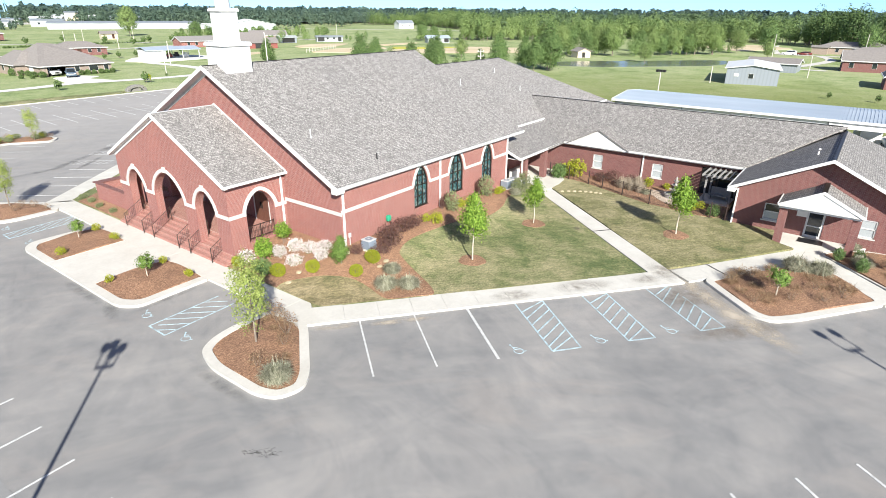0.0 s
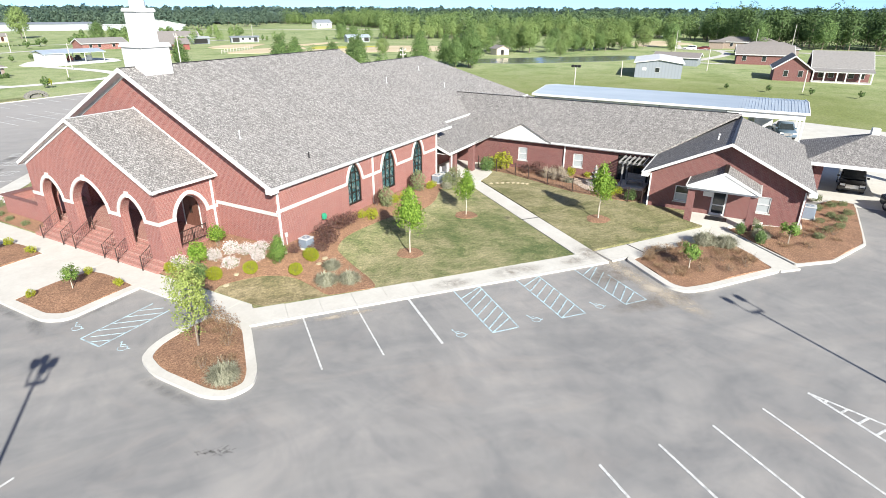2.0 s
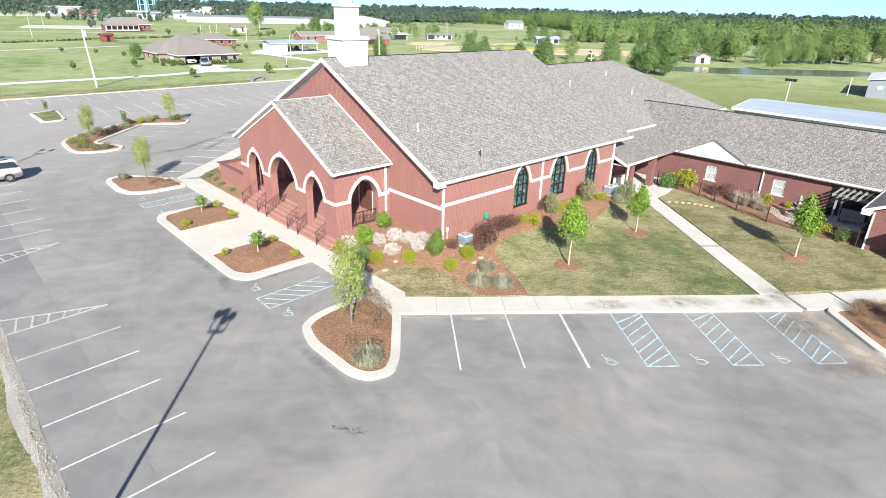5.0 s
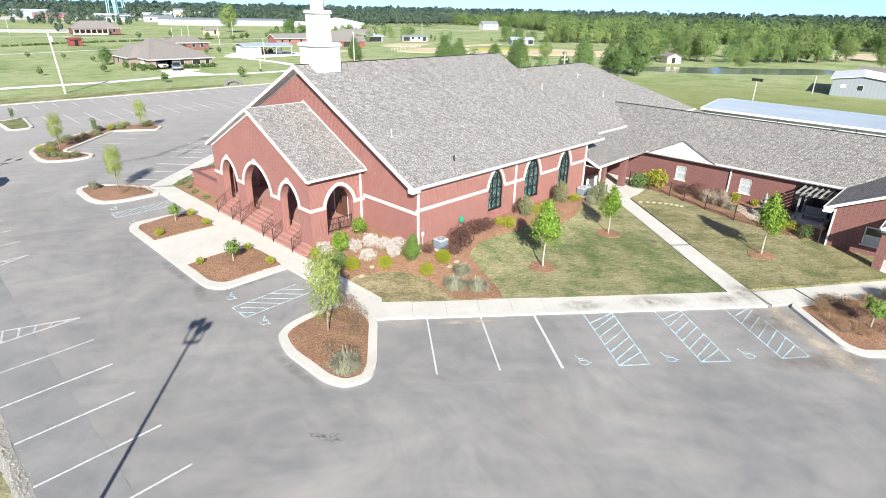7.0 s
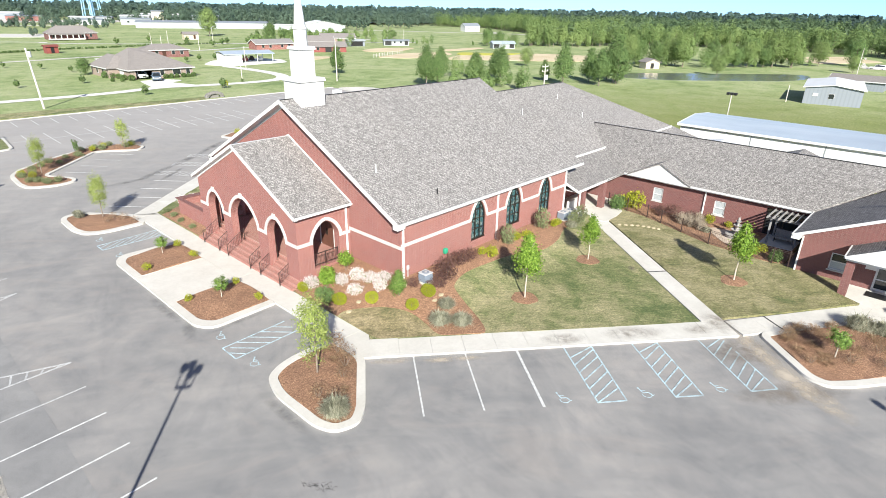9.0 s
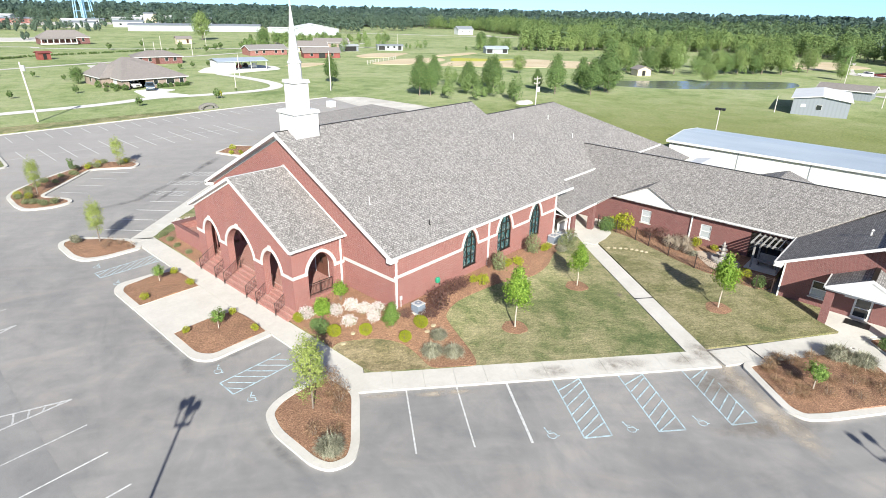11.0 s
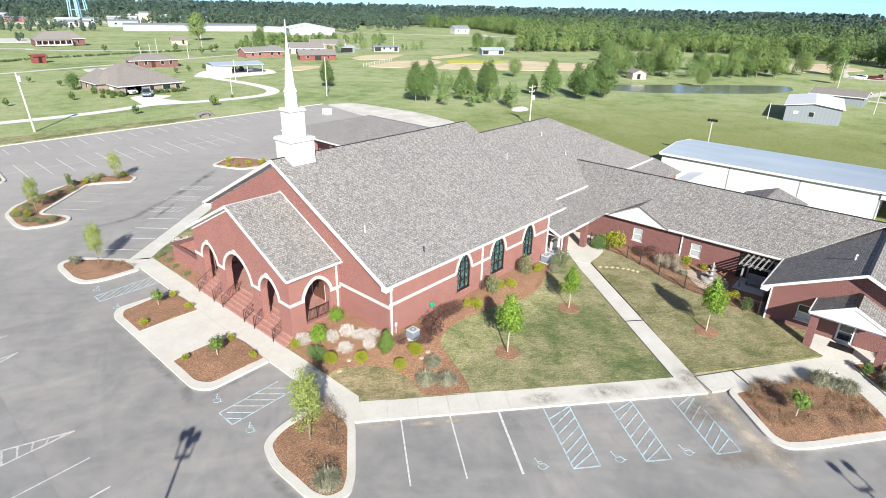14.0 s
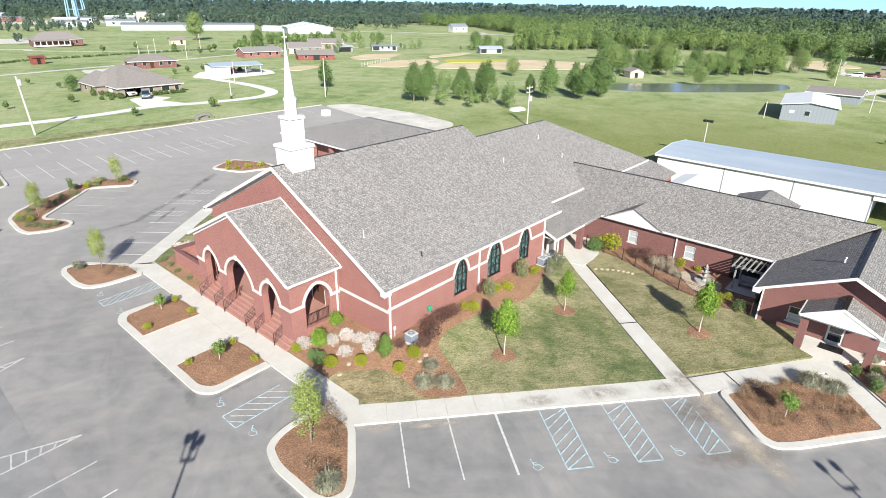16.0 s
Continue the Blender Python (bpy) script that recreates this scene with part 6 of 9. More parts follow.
def leaf_mesh(name, centres, size, material, squash=0.55, seed=0, out=None):
    """Small bent leaves (two joined triangles each) at given centres, turned at random or facing roughly outwards."""
    rng = np.random.default_rng(seed)
    n = len(centres)
    size = np.broadcast_to(np.asarray(size, float), (n,))
    a = rng.normal(size=(n, 3))
    if out is not None:
        face = out / (np.linalg.norm(out, axis=1, keepdims=True) + 1e-6) + rng.normal(size=(n, 3)) * 0.38
        a = np.cross(face, a)
    a /= np.linalg.norm(a, axis=1, keepdims=True)
    b = np.cross(a, rng.normal(size=(n, 3)) if out is None else face)
    b /= np.linalg.norm(b, axis=1, keepdims=True)
    c = np.cross(a, b)
    s = (size * rng.uniform(0.7, 1.3, n))[:, None]
    v = np.stack([centres + a * s, centres + b * s * squash + c * s * 0.2, centres - a * s, centres - b * s * squash + c * s * 0.2], axis=1).reshape(-1, 3)
    k = np.arange(n)[:, None] * 4
    f = np.concatenate([k + [0, 1, 2], k + [0, 2, 3]], axis=0)
    me = bpy.data.meshes.new(name)
    me.from_pydata(v.tolist(), [], f.tolist())
    me.materials.append(material)
    return me


def ball_points(n, rx, ry, rz, zc, rng, hollow=0.55, lumps=5):
    """Points in a lumpy crown with gaps."""
    d = rng.normal(size=(n * 2, 3))
    d /= np.linalg.norm(d, axis=1, keepdims=True)
    r = rng.uniform(hollow ** 3, 1, n * 2) ** (1 / 3)
    bump = np.ones(n * 2)
    for _ in range(lumps):
        q = rng.normal(size=3)
        q /= np.linalg.norm(q)
        bump += 0.16 * rng.choice([-1, 1]) * np.clip((d @ q - 0.3) / 0.7, 0, 1)
    p = d * (r * bump)[:, None] * [rx, ry, rz] + [0, 0, zc]
    return p[:n]


def trunk_mesh(h, r, limbs, spread, rng, lean=0.05):
    bm = B()
    pts = [Vector((lean * h * (k / 4) ** 2 * rng.uniform(0.3, 1), lean * h * rng.uniform(-0.5, 0.5) * k / 4, h * k / 4)) for k in range(5)]
    for i in range(4):
        tube(bm, pts[i], pts[i + 1], r * (1 - 0.2 * i), r * (0.8 - 0.2 * i) + 0.004, 6, i in (0, 3))
    for k in range(limbs):
        t = 0.4 + 0.55 * k / max(1, limbs - 1)
        a = k * 2.4 + rng.uniform(0, 0.6)
        p = pts[min(4, int(t * 4))].lerp(pts[min(4, int(t * 4) + 1)], t * 4 % 1)
        q = p + Vector((math.cos(a) * spread * (1.1 - t * 0.5), math.sin(a) * spread * (1.1 - t * 0.5), spread * 0.7))
        tube(bm, p, q, r * 0.32, 0.006, 5, False)
    return bm


def tree(name, label, h, crown_r, crown_lo, leaf, n, size, seed, bark=None, group="", shape="oval", trunk_r=None):
    """A young tree: tapered trunk with limbs and a crown of small leaves grouped on twigs."""
    rng = np.random.default_rng(seed)
    ob = thing(name, label, "tree", (0, 0, 0), group, local=True)
    part("trunk", trunk_mesh(h * 0.86, trunk_r or max(0.03, h * 0.013), 11, crown_r * 0.75, rng), bark or M_BARK, ob)
    twigs = ball_points(max(20, n // 14), crown_r * 0.9, crown_r * 0.9, (h - crown_lo) / 2 * 0.93, (h + crown_lo) / 2, rng, 0.3, 7)
    if shape == "cone":
        t = (twigs[:, 2] - crown_lo) / (h - crown_lo)
        twigs[:, :2] *= np.clip(1.28 - 1.15 * t, 0.1, 1)[:, None]
    idx = rng.integers(0, len(twigs), n)
    pts = twigs[idx] + rng.normal(size=(n, 3)) * crown_r * 0.13
    mid = np.array([0, 0, crown_lo + (h - crown_lo) * 0.4])
    crown = new("crown", leaf_mesh("crown", pts, size, leaf, 0.6, seed, (pts - mid) * [1, 1, crown_r / (h - crown_lo) * 2] + (pts - twigs[idx]) * 1.5))
    crown.parent = ob
    return ob


def shrub(name, label, r, h, leaf, n, size, seed, group="", stems=0.0, twiggy=False):
    """A rounded or upright shrub: short stems and a shell of leaves."""
    rng = np.random.default_rng(seed)
    ob = thing(name, label, "shrub", (0, 0, 0), group, local=True)
    for k in range(5):
        a = k * 1.26 + rng.uniform(0, 0.5)
        bm = tube(B(), (0.04 * math.cos(a), 0.04 * math.sin(a), -0.05), (r * 0.55 * math.cos(a), r * 0.55 * math.sin(a), h * rng.uniform(0.6, 0.85)), 0.014, 0.006, 5)
        part("stem", bm, M_BARK, ob)
    zc = (h + stems) / 2
    pts = ball_points(n, r, r, (h - stems) / 2, zc, rng, 0.25 if twiggy else 0.62, 9 if twiggy else 4)
    if twiggy:
        pts += rng.normal(size=pts.shape) * r * 0.12
    pts[:, 2] = np.maximum(pts[:, 2], 0.03)
    crown = new("foliage", leaf_mesh("foliage", pts, size, leaf, 0.55, seed))
    crown.parent = ob
    return ob


def grass_clump(name, label, r, h, leaf, n, seed, group="", w=0.008):
    """A fountain of arching blades."""
    rng = np.random.default_rng(seed)
    ob = thing(name, label, "ornamental grass", (0, 0, 0), group, local=True)
    v, f = [], []
    for k in range(n):
        a, out = rng.uniform(0, 2 * math.pi), rng.uniform(0.1, 1) ** 0.6
        hh = h * rng.uniform(0.6, 1.05) * (1.15 - 0.5 * out)
        d = np.array([math.cos(a), math.sin(a), 0])
        s = np.array([-d[1], d[0], 0]) * rng.uniform(0.6, 1.4) * w
        p0 = d * out * r * 0.45
        p1 = d * out * r * 0.8 + [0, 0, hh * 0.7] + rng.normal(size=3) * r * 0.12
        p2 = p1 + d * r * rng.uniform(0.0, 0.3) + rng.normal(size=3) * r * 0.16 + [0, 0, h * rng.uniform(-0.3, 0.1)]
        p2[2] = max(p2[2], 0.02)
        i = len(v)
        v += [p0 - s, p0 + s, p1 + s, p1 - s, p2]
        f += [(i, i + 1, i + 2, i + 3), (i + 3, i + 2, i + 4)]
    me = bpy.data.meshes.new("tuft")
    me.from_pydata([tuple(p) for p in v], [], f)
    me.materials.append(leaf)
    blades = new("tuft", me)
    blades.parent = ob
    return ob


def put(ob, x, y, z=None, s=1.0, turn=0.0):
    """Sets the first of a kind down, or a copy of it."""
    z = mound(x, y) if z is None else z
    m = Matrix.Translation((x, y, z - 0.02)) @ Matrix.Rotation(turn, 4, "Z") @ Matrix.Diagonal((s, s, s, 1))
    if not ob.get("used"):
        ob["used"] = 1
        ob.matrix_basis = m
        return ob
    c = copy_thing(ob, m)
    c.matrix_basis = m
    return c


def scatter(ob, places, z=None, s=(0.9, 1.1)):
    out = []
    for p in places:
        x, y = p[0], p[1]
        k = p[2] if len(p) > 2 else random.uniform(*s)
        out.append(put(ob, x, y, z(x, y) if callable(z) else z, k, random.uniform(0, 6.28)))
    return out


def bed_z(x, y):
    return mound(x, y) + 0.03


def flat_z(v):
    return lambda x, y: v


# lawn maples in rings of bark
maple = tree("maple_tree", "young green maple with a pale trunk in a ring of bark", 4.1, 1.12, 1.5, M_LEAF_MAPLE, 2900, 0.078, 11, M_BARK_PALE, "lawn maples", "cone", 0.052)
for x, y, s, fn in ((4.7, -5.88, 1.02, mound), (12.65, -5.76, 0.82, mound), (16.4, -14.5, 0.98, court)):
    put(maple, x, y, fn(x, y), s, x)
    pts = [(x + (0.82 + 0.06 * math.sin(3 * a)) * math.cos(a), y + (0.82 + 0.06 * math.cos(5 * a)) * math.sin(a)) for a in [2 * math.pi * k / 18 for k in range(18)]]
    solid("bark_ring", patch(pts, lambda u, v, x=x, y=y, fn=fn: fn(u, v) + 0.02 + 0.05 * smoothstep(1 - math.hypot(u - x, v - y) / 0.85), 0.25, 0.1), M_MULCH, "ring of bark mulch round a tree", "mulch", "structure", smooth=True)

# pale trees of the lot islands
pale = tree("lot_tree", "slender young tree with pale green leaves", 3.9, 0.77, 0.95, M_LEAF_PALE, 3400, 0.046, 23, group="lot trees", trunk_r=0.045)
put(pale, -8.85, -3.25, 0.24, 1.14, 0.4)
for x, y, s in ((-8.4, 27.2, 0.98), (-8.2, 45.5, 1.0), (1.9, 51.4, 0.95)):
    put(pale, x, y, 0.2, s, x)
dark_small = tree("small_tree", "thin sapling with dark leaves", 1.9, 0.36, 0.5, M_LEAF_DARK, 700, 0.05, 31, group="lot saplings", trunk_r=0.02)
for x, y, s in ((-3.2, 51.5, 1.05), (-8.4, 66.5, 0.9)):
    put(dark_small, x, y, 0.18, s)

# clipped lime balls and flowering azaleas by the church corner
ball = shrub("lime_shrub", "clipped ball shrub of lime-green leaves", 0.42, 0.78, M_LEAF_LIME, 2800, 0.028, 41, "clipped lime shrubs")
scatter(ball, [(-4.0, 1.25, 1.08), (-2.92, -0.3, 1.05), (-1.72, -2.48, 1.0), (-0.1, -2.28, 1.1), (-4.45, 4.35, 0.85)], bed_z)
loose = shrub("gold_shrub", "loose low yellow-green shrub", 0.36, 0.62, M_LEAF_LIME, 520, 0.045, 43, "loose yellow shrubs", 0.0, True)
scatter(loose, [(-6.85, 8.3), (-9.95, 8.2), (-6.85, 5.5), (-6.8, 16.9), (-6.8, 14.3), (-9.9, 14.3)], flat_z(0.2), (0.68, 0.82))
scatter(loose, [(6.35, -1.0, 0.9), (6.9, -1.55, 1.25), (10.3, -1.1, 1.0), (11.2, -1.45, 1.15), (15.2, -1.2, 1.0), (15.9, -1.1, 0.9)], bed_z)
scatter(loose, [(26.5, -9.3, 1.3), (26.6, -10.9, 0.9), (21.9, -14.0, 1.2), (22.9, -14.4, 1.1), (25.9, -2.8, 2.6), (25.4, -2.1, 1.9)], court)
azalea = shrub("white_azalea", "azalea covered in white blossom", 0.55, 0.78, M_PETAL, 950, 0.05, 47, "white azaleas", 0.0, True)
under = new("foliage", leaf_mesh("foliage", ball_points(220, 0.5, 0.5, 0.34, 0.36, np.random.default_rng(48), 0.5, 8), 0.05, M_LEAF_MID, 0.55, 48))
under.parent = azalea
scatter(azalea, [(-3.9, 4.3, 0.9), (-2.7, 2.85, 0.85), (-2.85, 1.3, 0.8), (-1.8, 2.3, 0.9), (-1.6, 1.3, 0.85), (-1.8, 0.25, 0.8), (-1.0, 0.75, 0.75)], bed_z)
scatter(azalea, [(-1.75, 25.2, 0.9), (-1.5, 24.3, 0.8), (-2.2, 26.0, 0.9)], lambda x, y: mound(x, 22.5 - y))
cone = tree("evergreen_shrub", "dense green upright evergreen shrub", 1.75, 0.66, 0.05, M_LEAF_ROSE, 3800, 0.038, 53, shape="cone")
put(cone, -1.5, -1.15, bed_z(-1.5, -1.15))
hydr = shrub("green_shrub", "upright bright green shrub", 0.5, 1.5, M_LEAF_MAPLE, 1100, 0.07, 54, "", 0.5, True)
put(hydr, -3.55, 3.15, bed_z(-3.55, 3.15))
put(hydr, -1.62, 3.66, bed_z(-1.62, 3.66), 0.85, 2.0)
dk = shrub("dark_shrub", "small dark green shrub", 0.42, 1.0, M_LEAF_MID, 800, 0.06, 55, "small dark shrubs", 0.0, True)
scatter(dk, [(-4.35, 2.1, 1.0), (-4.3, 2.9, 0.7)], bed_z)
scatter(dk, [(18.2, -23.6, 0.8), (17.0, -24.8, 0.85), (18.9, -24.6, 0.7), (21.7, -15.6, 1.0)], flat_z(0.2))
purple = shrub("purple_shrub", "loose spreading purple-brown shrub", 0.58, 0.98, M_LEAF_PURPLE, 520, 0.055, 57, "purple shrubs", 0.0, True)
scatter(purple, [(-0.3, -1.1, 0.65), (1.15, -1.95, 0.85), (2.0, -1.6, 1.25), (2.7, -1.1, 1.0), (3.9, -0.9, 1.0), (4.6, -0.95, 0.9), (5.25, -0.95, 0.85), (0.5, -1.9, 0.6)], bed_z)
scatter(purple, [(26.2, -6.3, 1.15), (26.3, -7.9, 0.95), (25.6, -5.6, 0.9), (26.3, -5.2, 0.8)], court)
grey_clump = grass_clump("grey_grass", "soft mound of grey-green ornamental grass", 0.58, 0.68, M_LEAF_GREY, 1700, 61, "grey grasses")
scatter(grey_clump, [(-1.3, -4.3, 1.2), (0.1, -3.5, 1.0), (-0.4, -5.15, 1.15), (16.8, -1.85, 0.9)], bed_z)
scatter(grey_clump, [(-10.05, -6.25, 1.25), (15.0, -21.7, 1.45), (15.2, -22.9, 1.35), (-9.8, 28.4, 0.8), (-9.7, 29.2, 0.7)], flat_z(0.22))
tan_clump = grass_clump("tan_grass", "wispy tan ornamental grass in the court bed", 0.6, 1.15, M_LEAF_TAN, 520, 62, "tan grasses", 0.005)
scatter(tan_clump, [(25.0, -7.6, 1.2), (24.5, -9.3, 1.15), (26.0, -8.6, 1.2), (24.7, -8.4, 1.0), (25.6, -8.0, 1.1)], court)
scatter(grey_clump, [(24.3, -9.9, 0.8)], court)
scatter(grey_clump, [(18.0, -24.8, 1.1), (20.8, -24.3, 0.8)], flat_z(0.2))
rust = shrub("rust_shrub", "sparse rust-brown low shrub", 0.5, 0.7, M_LEAF_RUST, 330, 0.036, 67, "rust-brown shrubs", 0.0, True)
scatter(rust, [(-7.0, -2.4, 1.0), (-7.5, -3.7, 1.1), (-8.2, -4.4, 0.8), (-9.9, -4.8, 0.9), (-6.85, -1.75, 1.1), (-6.9, -3.0, 0.8), (-9.5, -5.6, 0.9)], flat_z(0.22))
scatter(rust, [(11.2, -19.0), (12.3, -19.8), (10.6, -22.0), (12.7, -22.9), (13.2, -24.1), (12.5, -24.2), (9.2, -20.5), (11.4, -23.4), (13.7, -20.6), (15.0, -21.8), (11.8, -21.2)], flat_z(0.22), (0.75, 1.0))
scatter(rust, [(20.2, -28.5), (19.6, -27.4), (21.0, -29.1), (17.6, -27.6), (18.6, -25.9), (19.4, -25.2), (22.3, -28.2)], flat_z(0.22), (0.6, 0.9))
scatter(rust, [(-9.5, 43.7), (-8.7, 44.6), (-8.9, 46.4), (-7.6, 41.6), (-6.9, 47.4), (-5.4, 49.0), (-4.1, 50.0), (-1.4, 53.0), (0.3, 54.6), (1.6, 52.4), (2.6, 53.4), (3.6, 51.6), (-2.6, 52.3), (-6.0, 50.5)], flat_z(0.2), (0.55, 0.85))
scatter(loose, [(-9.4, 43.9, 1.1), (-9.9, 45.6, 1.0), (-1.3, 52.4, 1.0), (0.3, 53.6, 0.9), (2.9, 52.2, 0.9)], flat_z(0.2))
scatter(loose, [(14.6, 47.6), (15.6, 47.0), (17.0, 46.6), (18.4, 46.0), (19.3, 46.6), (16.0, 50.0)], flat_z(0.2), (0.8, 1.2))
scatter(rust, [(-7.4, 25.6), (-7.0, 24.4), (-7.9, 26.4), (-8.6, 25.5)], flat_z(0.22), (0.5, 0.75))
moss = shrub("olive_shrub", "low spreading olive-green shrub", 0.55, 0.7, M_LEAF_OLIVE, 700, 0.06, 71, "olive shrubs", 0.0, True)
scatter(moss, [(-9.9, 42.6), (-9.3, 42.0), (-10.1, 44.8), (-9.0, 45.4), (-8.6, 47.3), (-7.6, 48.2), (-6.6, 49.3), (-5.8, 48.6), (-4.6, 50.6), (-3.4, 50.6), (-2.4, 53.2), (-0.6, 53.8), (-0.2, 52.6), (1.0, 53.8), (2.2, 51.9), (3.2, 52.6), (-7.9, 41.0), (-8.9, 41.0)], flat_z(0.2), (0.5, 0.85))
scatter(moss, [(29.2, -28.5, 0.75), (27.9, -29.4, 0.7), (24.5, -29.8, 0.7), (21.5, -28.8, 0.65), (25.1, -29.2, 0.6), (26.4, -28.4, 0.7), (28.6, -30.2, 0.6), (26.3, -30.3, 0.65), (22.8, -29.6, 0.6), (23.3, -28.4, 0.55), (19.8, -28.2, 0.6)], flat_z(0.2))
scatter(moss, [(-4.3, 23.2, 0.55), (-4.4, 21.6, 0.5), (-2.7, 24.6, 0.7), (-4.4, 19.6, 0.5), (-4.2, 24.8, 0.6)], lambda x, y: mound(x, 22.5 - y))
juniper = shrub("juniper_shrub", "loose grey-green shrub by the brick wall", 0.5, 1.35, M_LEAF_OLIVE, 800, 0.06, 73, "junipers", 0.0, True)
scatter(juniper, [(9.3, -1.05, 1.0), (13.85, -0.95, 1.1), (18.25, -1.75, 1.1), (17.3, -1.6, 0.75)], bed_z)
upright = shrub("upright_purple_shrub", "narrow upright purple-brown shrub", 0.25, 1.25, M_LEAF_PURPLE, 500, 0.05, 79, "upright purple shrubs", 0.0, True)
scatter(upright, [(9.5, -0.4), (13.55, -0.5), (8.9, -0.45, 0.8)], bed_z)
rose = tree("rose_standard", "small fresh green bush on bare pale stems", 1.35, 0.52, 0.55, M_LEAF_ROSE, 850, 0.055, 83, M_BARK_PALE, "standard roses", "oval", 0.03)
for x, y, s in ((-8.35, 7.2, 1.0), (-8.1, 16.3, 0.92), (10.6, -21.3, 1.2), (17.7, -26.4, 1.15)):
    put(rose, x, y, 0.22, s, x)
big = shrub("court_shrub", "loose green shrub by the breezeway", 0.75, 1.2, M_LEAF_MID, 1100, 0.075, 89, "court shrubs", 0.0, True)
scatter(big, [(24.6, -1.9, 1.0), (25.6, -2.0, 0.8)], court)

brown_clump = grass_clump("brown_groundcover", "low tangled brown groundcover plant in bark", 0.6, 0.2, M_LEAF_RUST, 380, 97, "brown groundcover plants", 0.0045)
scatter(brown_clump, [(10.0, -19.8), (10.9, -19.1), (11.8, -19.0), (12.6, -19.2), (11.0, -20.2), (12.4, -20.6), (13.4, -21.4), (14.0, -22.6), (13.2, -23.4), (12.2, -22.0), (13.8, -24.4), (9.6, -21.1), (14.5, -23.7), (10.2, -20.9), (13.0, -20.0), (14.2, -20.6)], flat_z(0.21), (0.8, 1.15))
scatter(brown_clump, [(19.0, -26.4), (20.2, -27.2), (18.2, -27.4), (21.2, -28.0), (20.0, -29.2), (22.2, -29.3), (24.0, -29.0), (17.2, -26.2), (25.8, -29.6), (27.2, -28.8)], flat_z(0.21), (0.7, 1.0))
scatter(brown_clump, [(-7.6, -2.9), (-8.7, -5.2), (-7.3, -1.9)], flat_z(0.21), (0.5, 0.65))

# ---- the country round about ----
def forest(name, label, spots, heights, leaf, per_tree, size, seed, trunks=True):
    """Many far trees as one stuff: crowns of leaf clumps on bare poles."""
    rng = np.random.default_rng(seed)
    cs, ns, tv, tf = [], [], [], []
    for (x, y), h in zip(spots, heights):
        z0 = far_height(x, y)
        h = h * (1 + 0.4 * noise.noise((x * 0.02, y * 0.02, 9)))
        r = h * rng.uniform(0.24, 0.38)
        lo = rng.uniform(0.04, 0.16) * h
        p = ball_points(per_tree, r, r, (h - lo) / 2, (h + lo) / 2, rng, 0.45, 6)
        t = np.clip((p[:, 2] - lo) / (h - lo), 0, 1)
        p[:, :2] *= np.clip(1.12 - rng.uniform(0.1, 0.6) * t, 0.35, 1)[:, None]
        cs.append(p + [x, y, z0])
        ns.append((p - [0, 0, lo + (h - lo) * 0.35]) * [1, 1, 2 * r / (h - lo)])
        if trunks:
            k = len(tv)
            for a in range(3):
                tv.append((x + 0.2 * math.cos(a * 2.1), y + 0.2 * math.sin(a * 2.1), z0 - 0.3))
            tv.append((x, y, z0 + h * 0.7))
            tf += [(k, k + 1, k + 3), (k + 1, k + 2, k + 3), (k + 2, k, k + 3)]
    pts = np.concatenate(cs)
    me = leaf_mesh(name, pts, size, leaf, 0.75, seed, np.concatenate(ns))
    ob = tagged(new(name, me), label, "woodland", kind="stuff")
    if trunks:
        tm = bpy.data.meshes.new(name + "_trunks")
        tm.from_pydata(tv, [], tf)
        tm.materials.append(M_BARK)
        tagged(new(name + "_trunks", tm), "far tree trunks", "woodland", kind="stuff")
    return ob


def sprinkle(poly_fn, n, box_, seed):
    rng = np.random.default_rng(seed)
    out = []
    while len(out) < n:
        x, y = rng.uniform(box_[0], box_[1]), rng.uniform(box_[2], box_[3])
        if poly_fn(x, y):
            out.append((x, y))
    return out


def hs(n, lo, hi, seed):
    return np.random.default_rng(seed).uniform(lo, hi, n)


M_LEAF_PALE_WOOD = leaf_material("light_wood_leaf", (0.13, 0.2, 0.065), (0.3, 0.38, 0.14), stand=0.13)
M_LEAF_DEEP = leaf_material("deep_green_leaf", (0.042, 0.08, 0.03), (0.125, 0.185, 0.068), stand=0.13)
# far leaves shifted to blue: the haze of distance put into their colour
M_LEAF_FAR_HAZE = leaf_material("far_pine_leaf", (0.06, 0.105, 0.09), (0.11, 0.16, 0.135), stand=0.03)
M_LEAF_NORTH_HAZE = leaf_material("north_wood_leaf", (0.06, 0.1, 0.078), (0.14, 0.195, 0.13), stand=0.07)


M_LEAF_WOOD = leaf_material("mixed_wood_leaf", (0.085, 0.145, 0.052), (0.25, 0.335, 0.12), stand=0.13)
M_LEAF_PINE_WOOD = leaf_material("dense_wood_leaf", (0.06, 0.108, 0.06), (0.175, 0.24, 0.11), stand=0.1)


def front_edge(y):
    """West edge of the eastern wood, by y."""
    return float(np.interp(y, [-260, -60, -26, 18, 60, 100, 119, 135, 157, 165, 230, 290, 340, 400], [300, 255, 262, 300, 312, 300, 276, 248, 224, 345, 358, 388, 434, 420]))


def north_edge(x, y):
    """Distance at which the northern wood begins, by its bearing."""
    return float(np.interp(math.degrees(math.atan2(y, x)), [36, 40, 43, 47, 52, 58, 64, 70, 80, 100], [600, 585, 560, 480, 415, 440, 480, 600, 740, 740]))


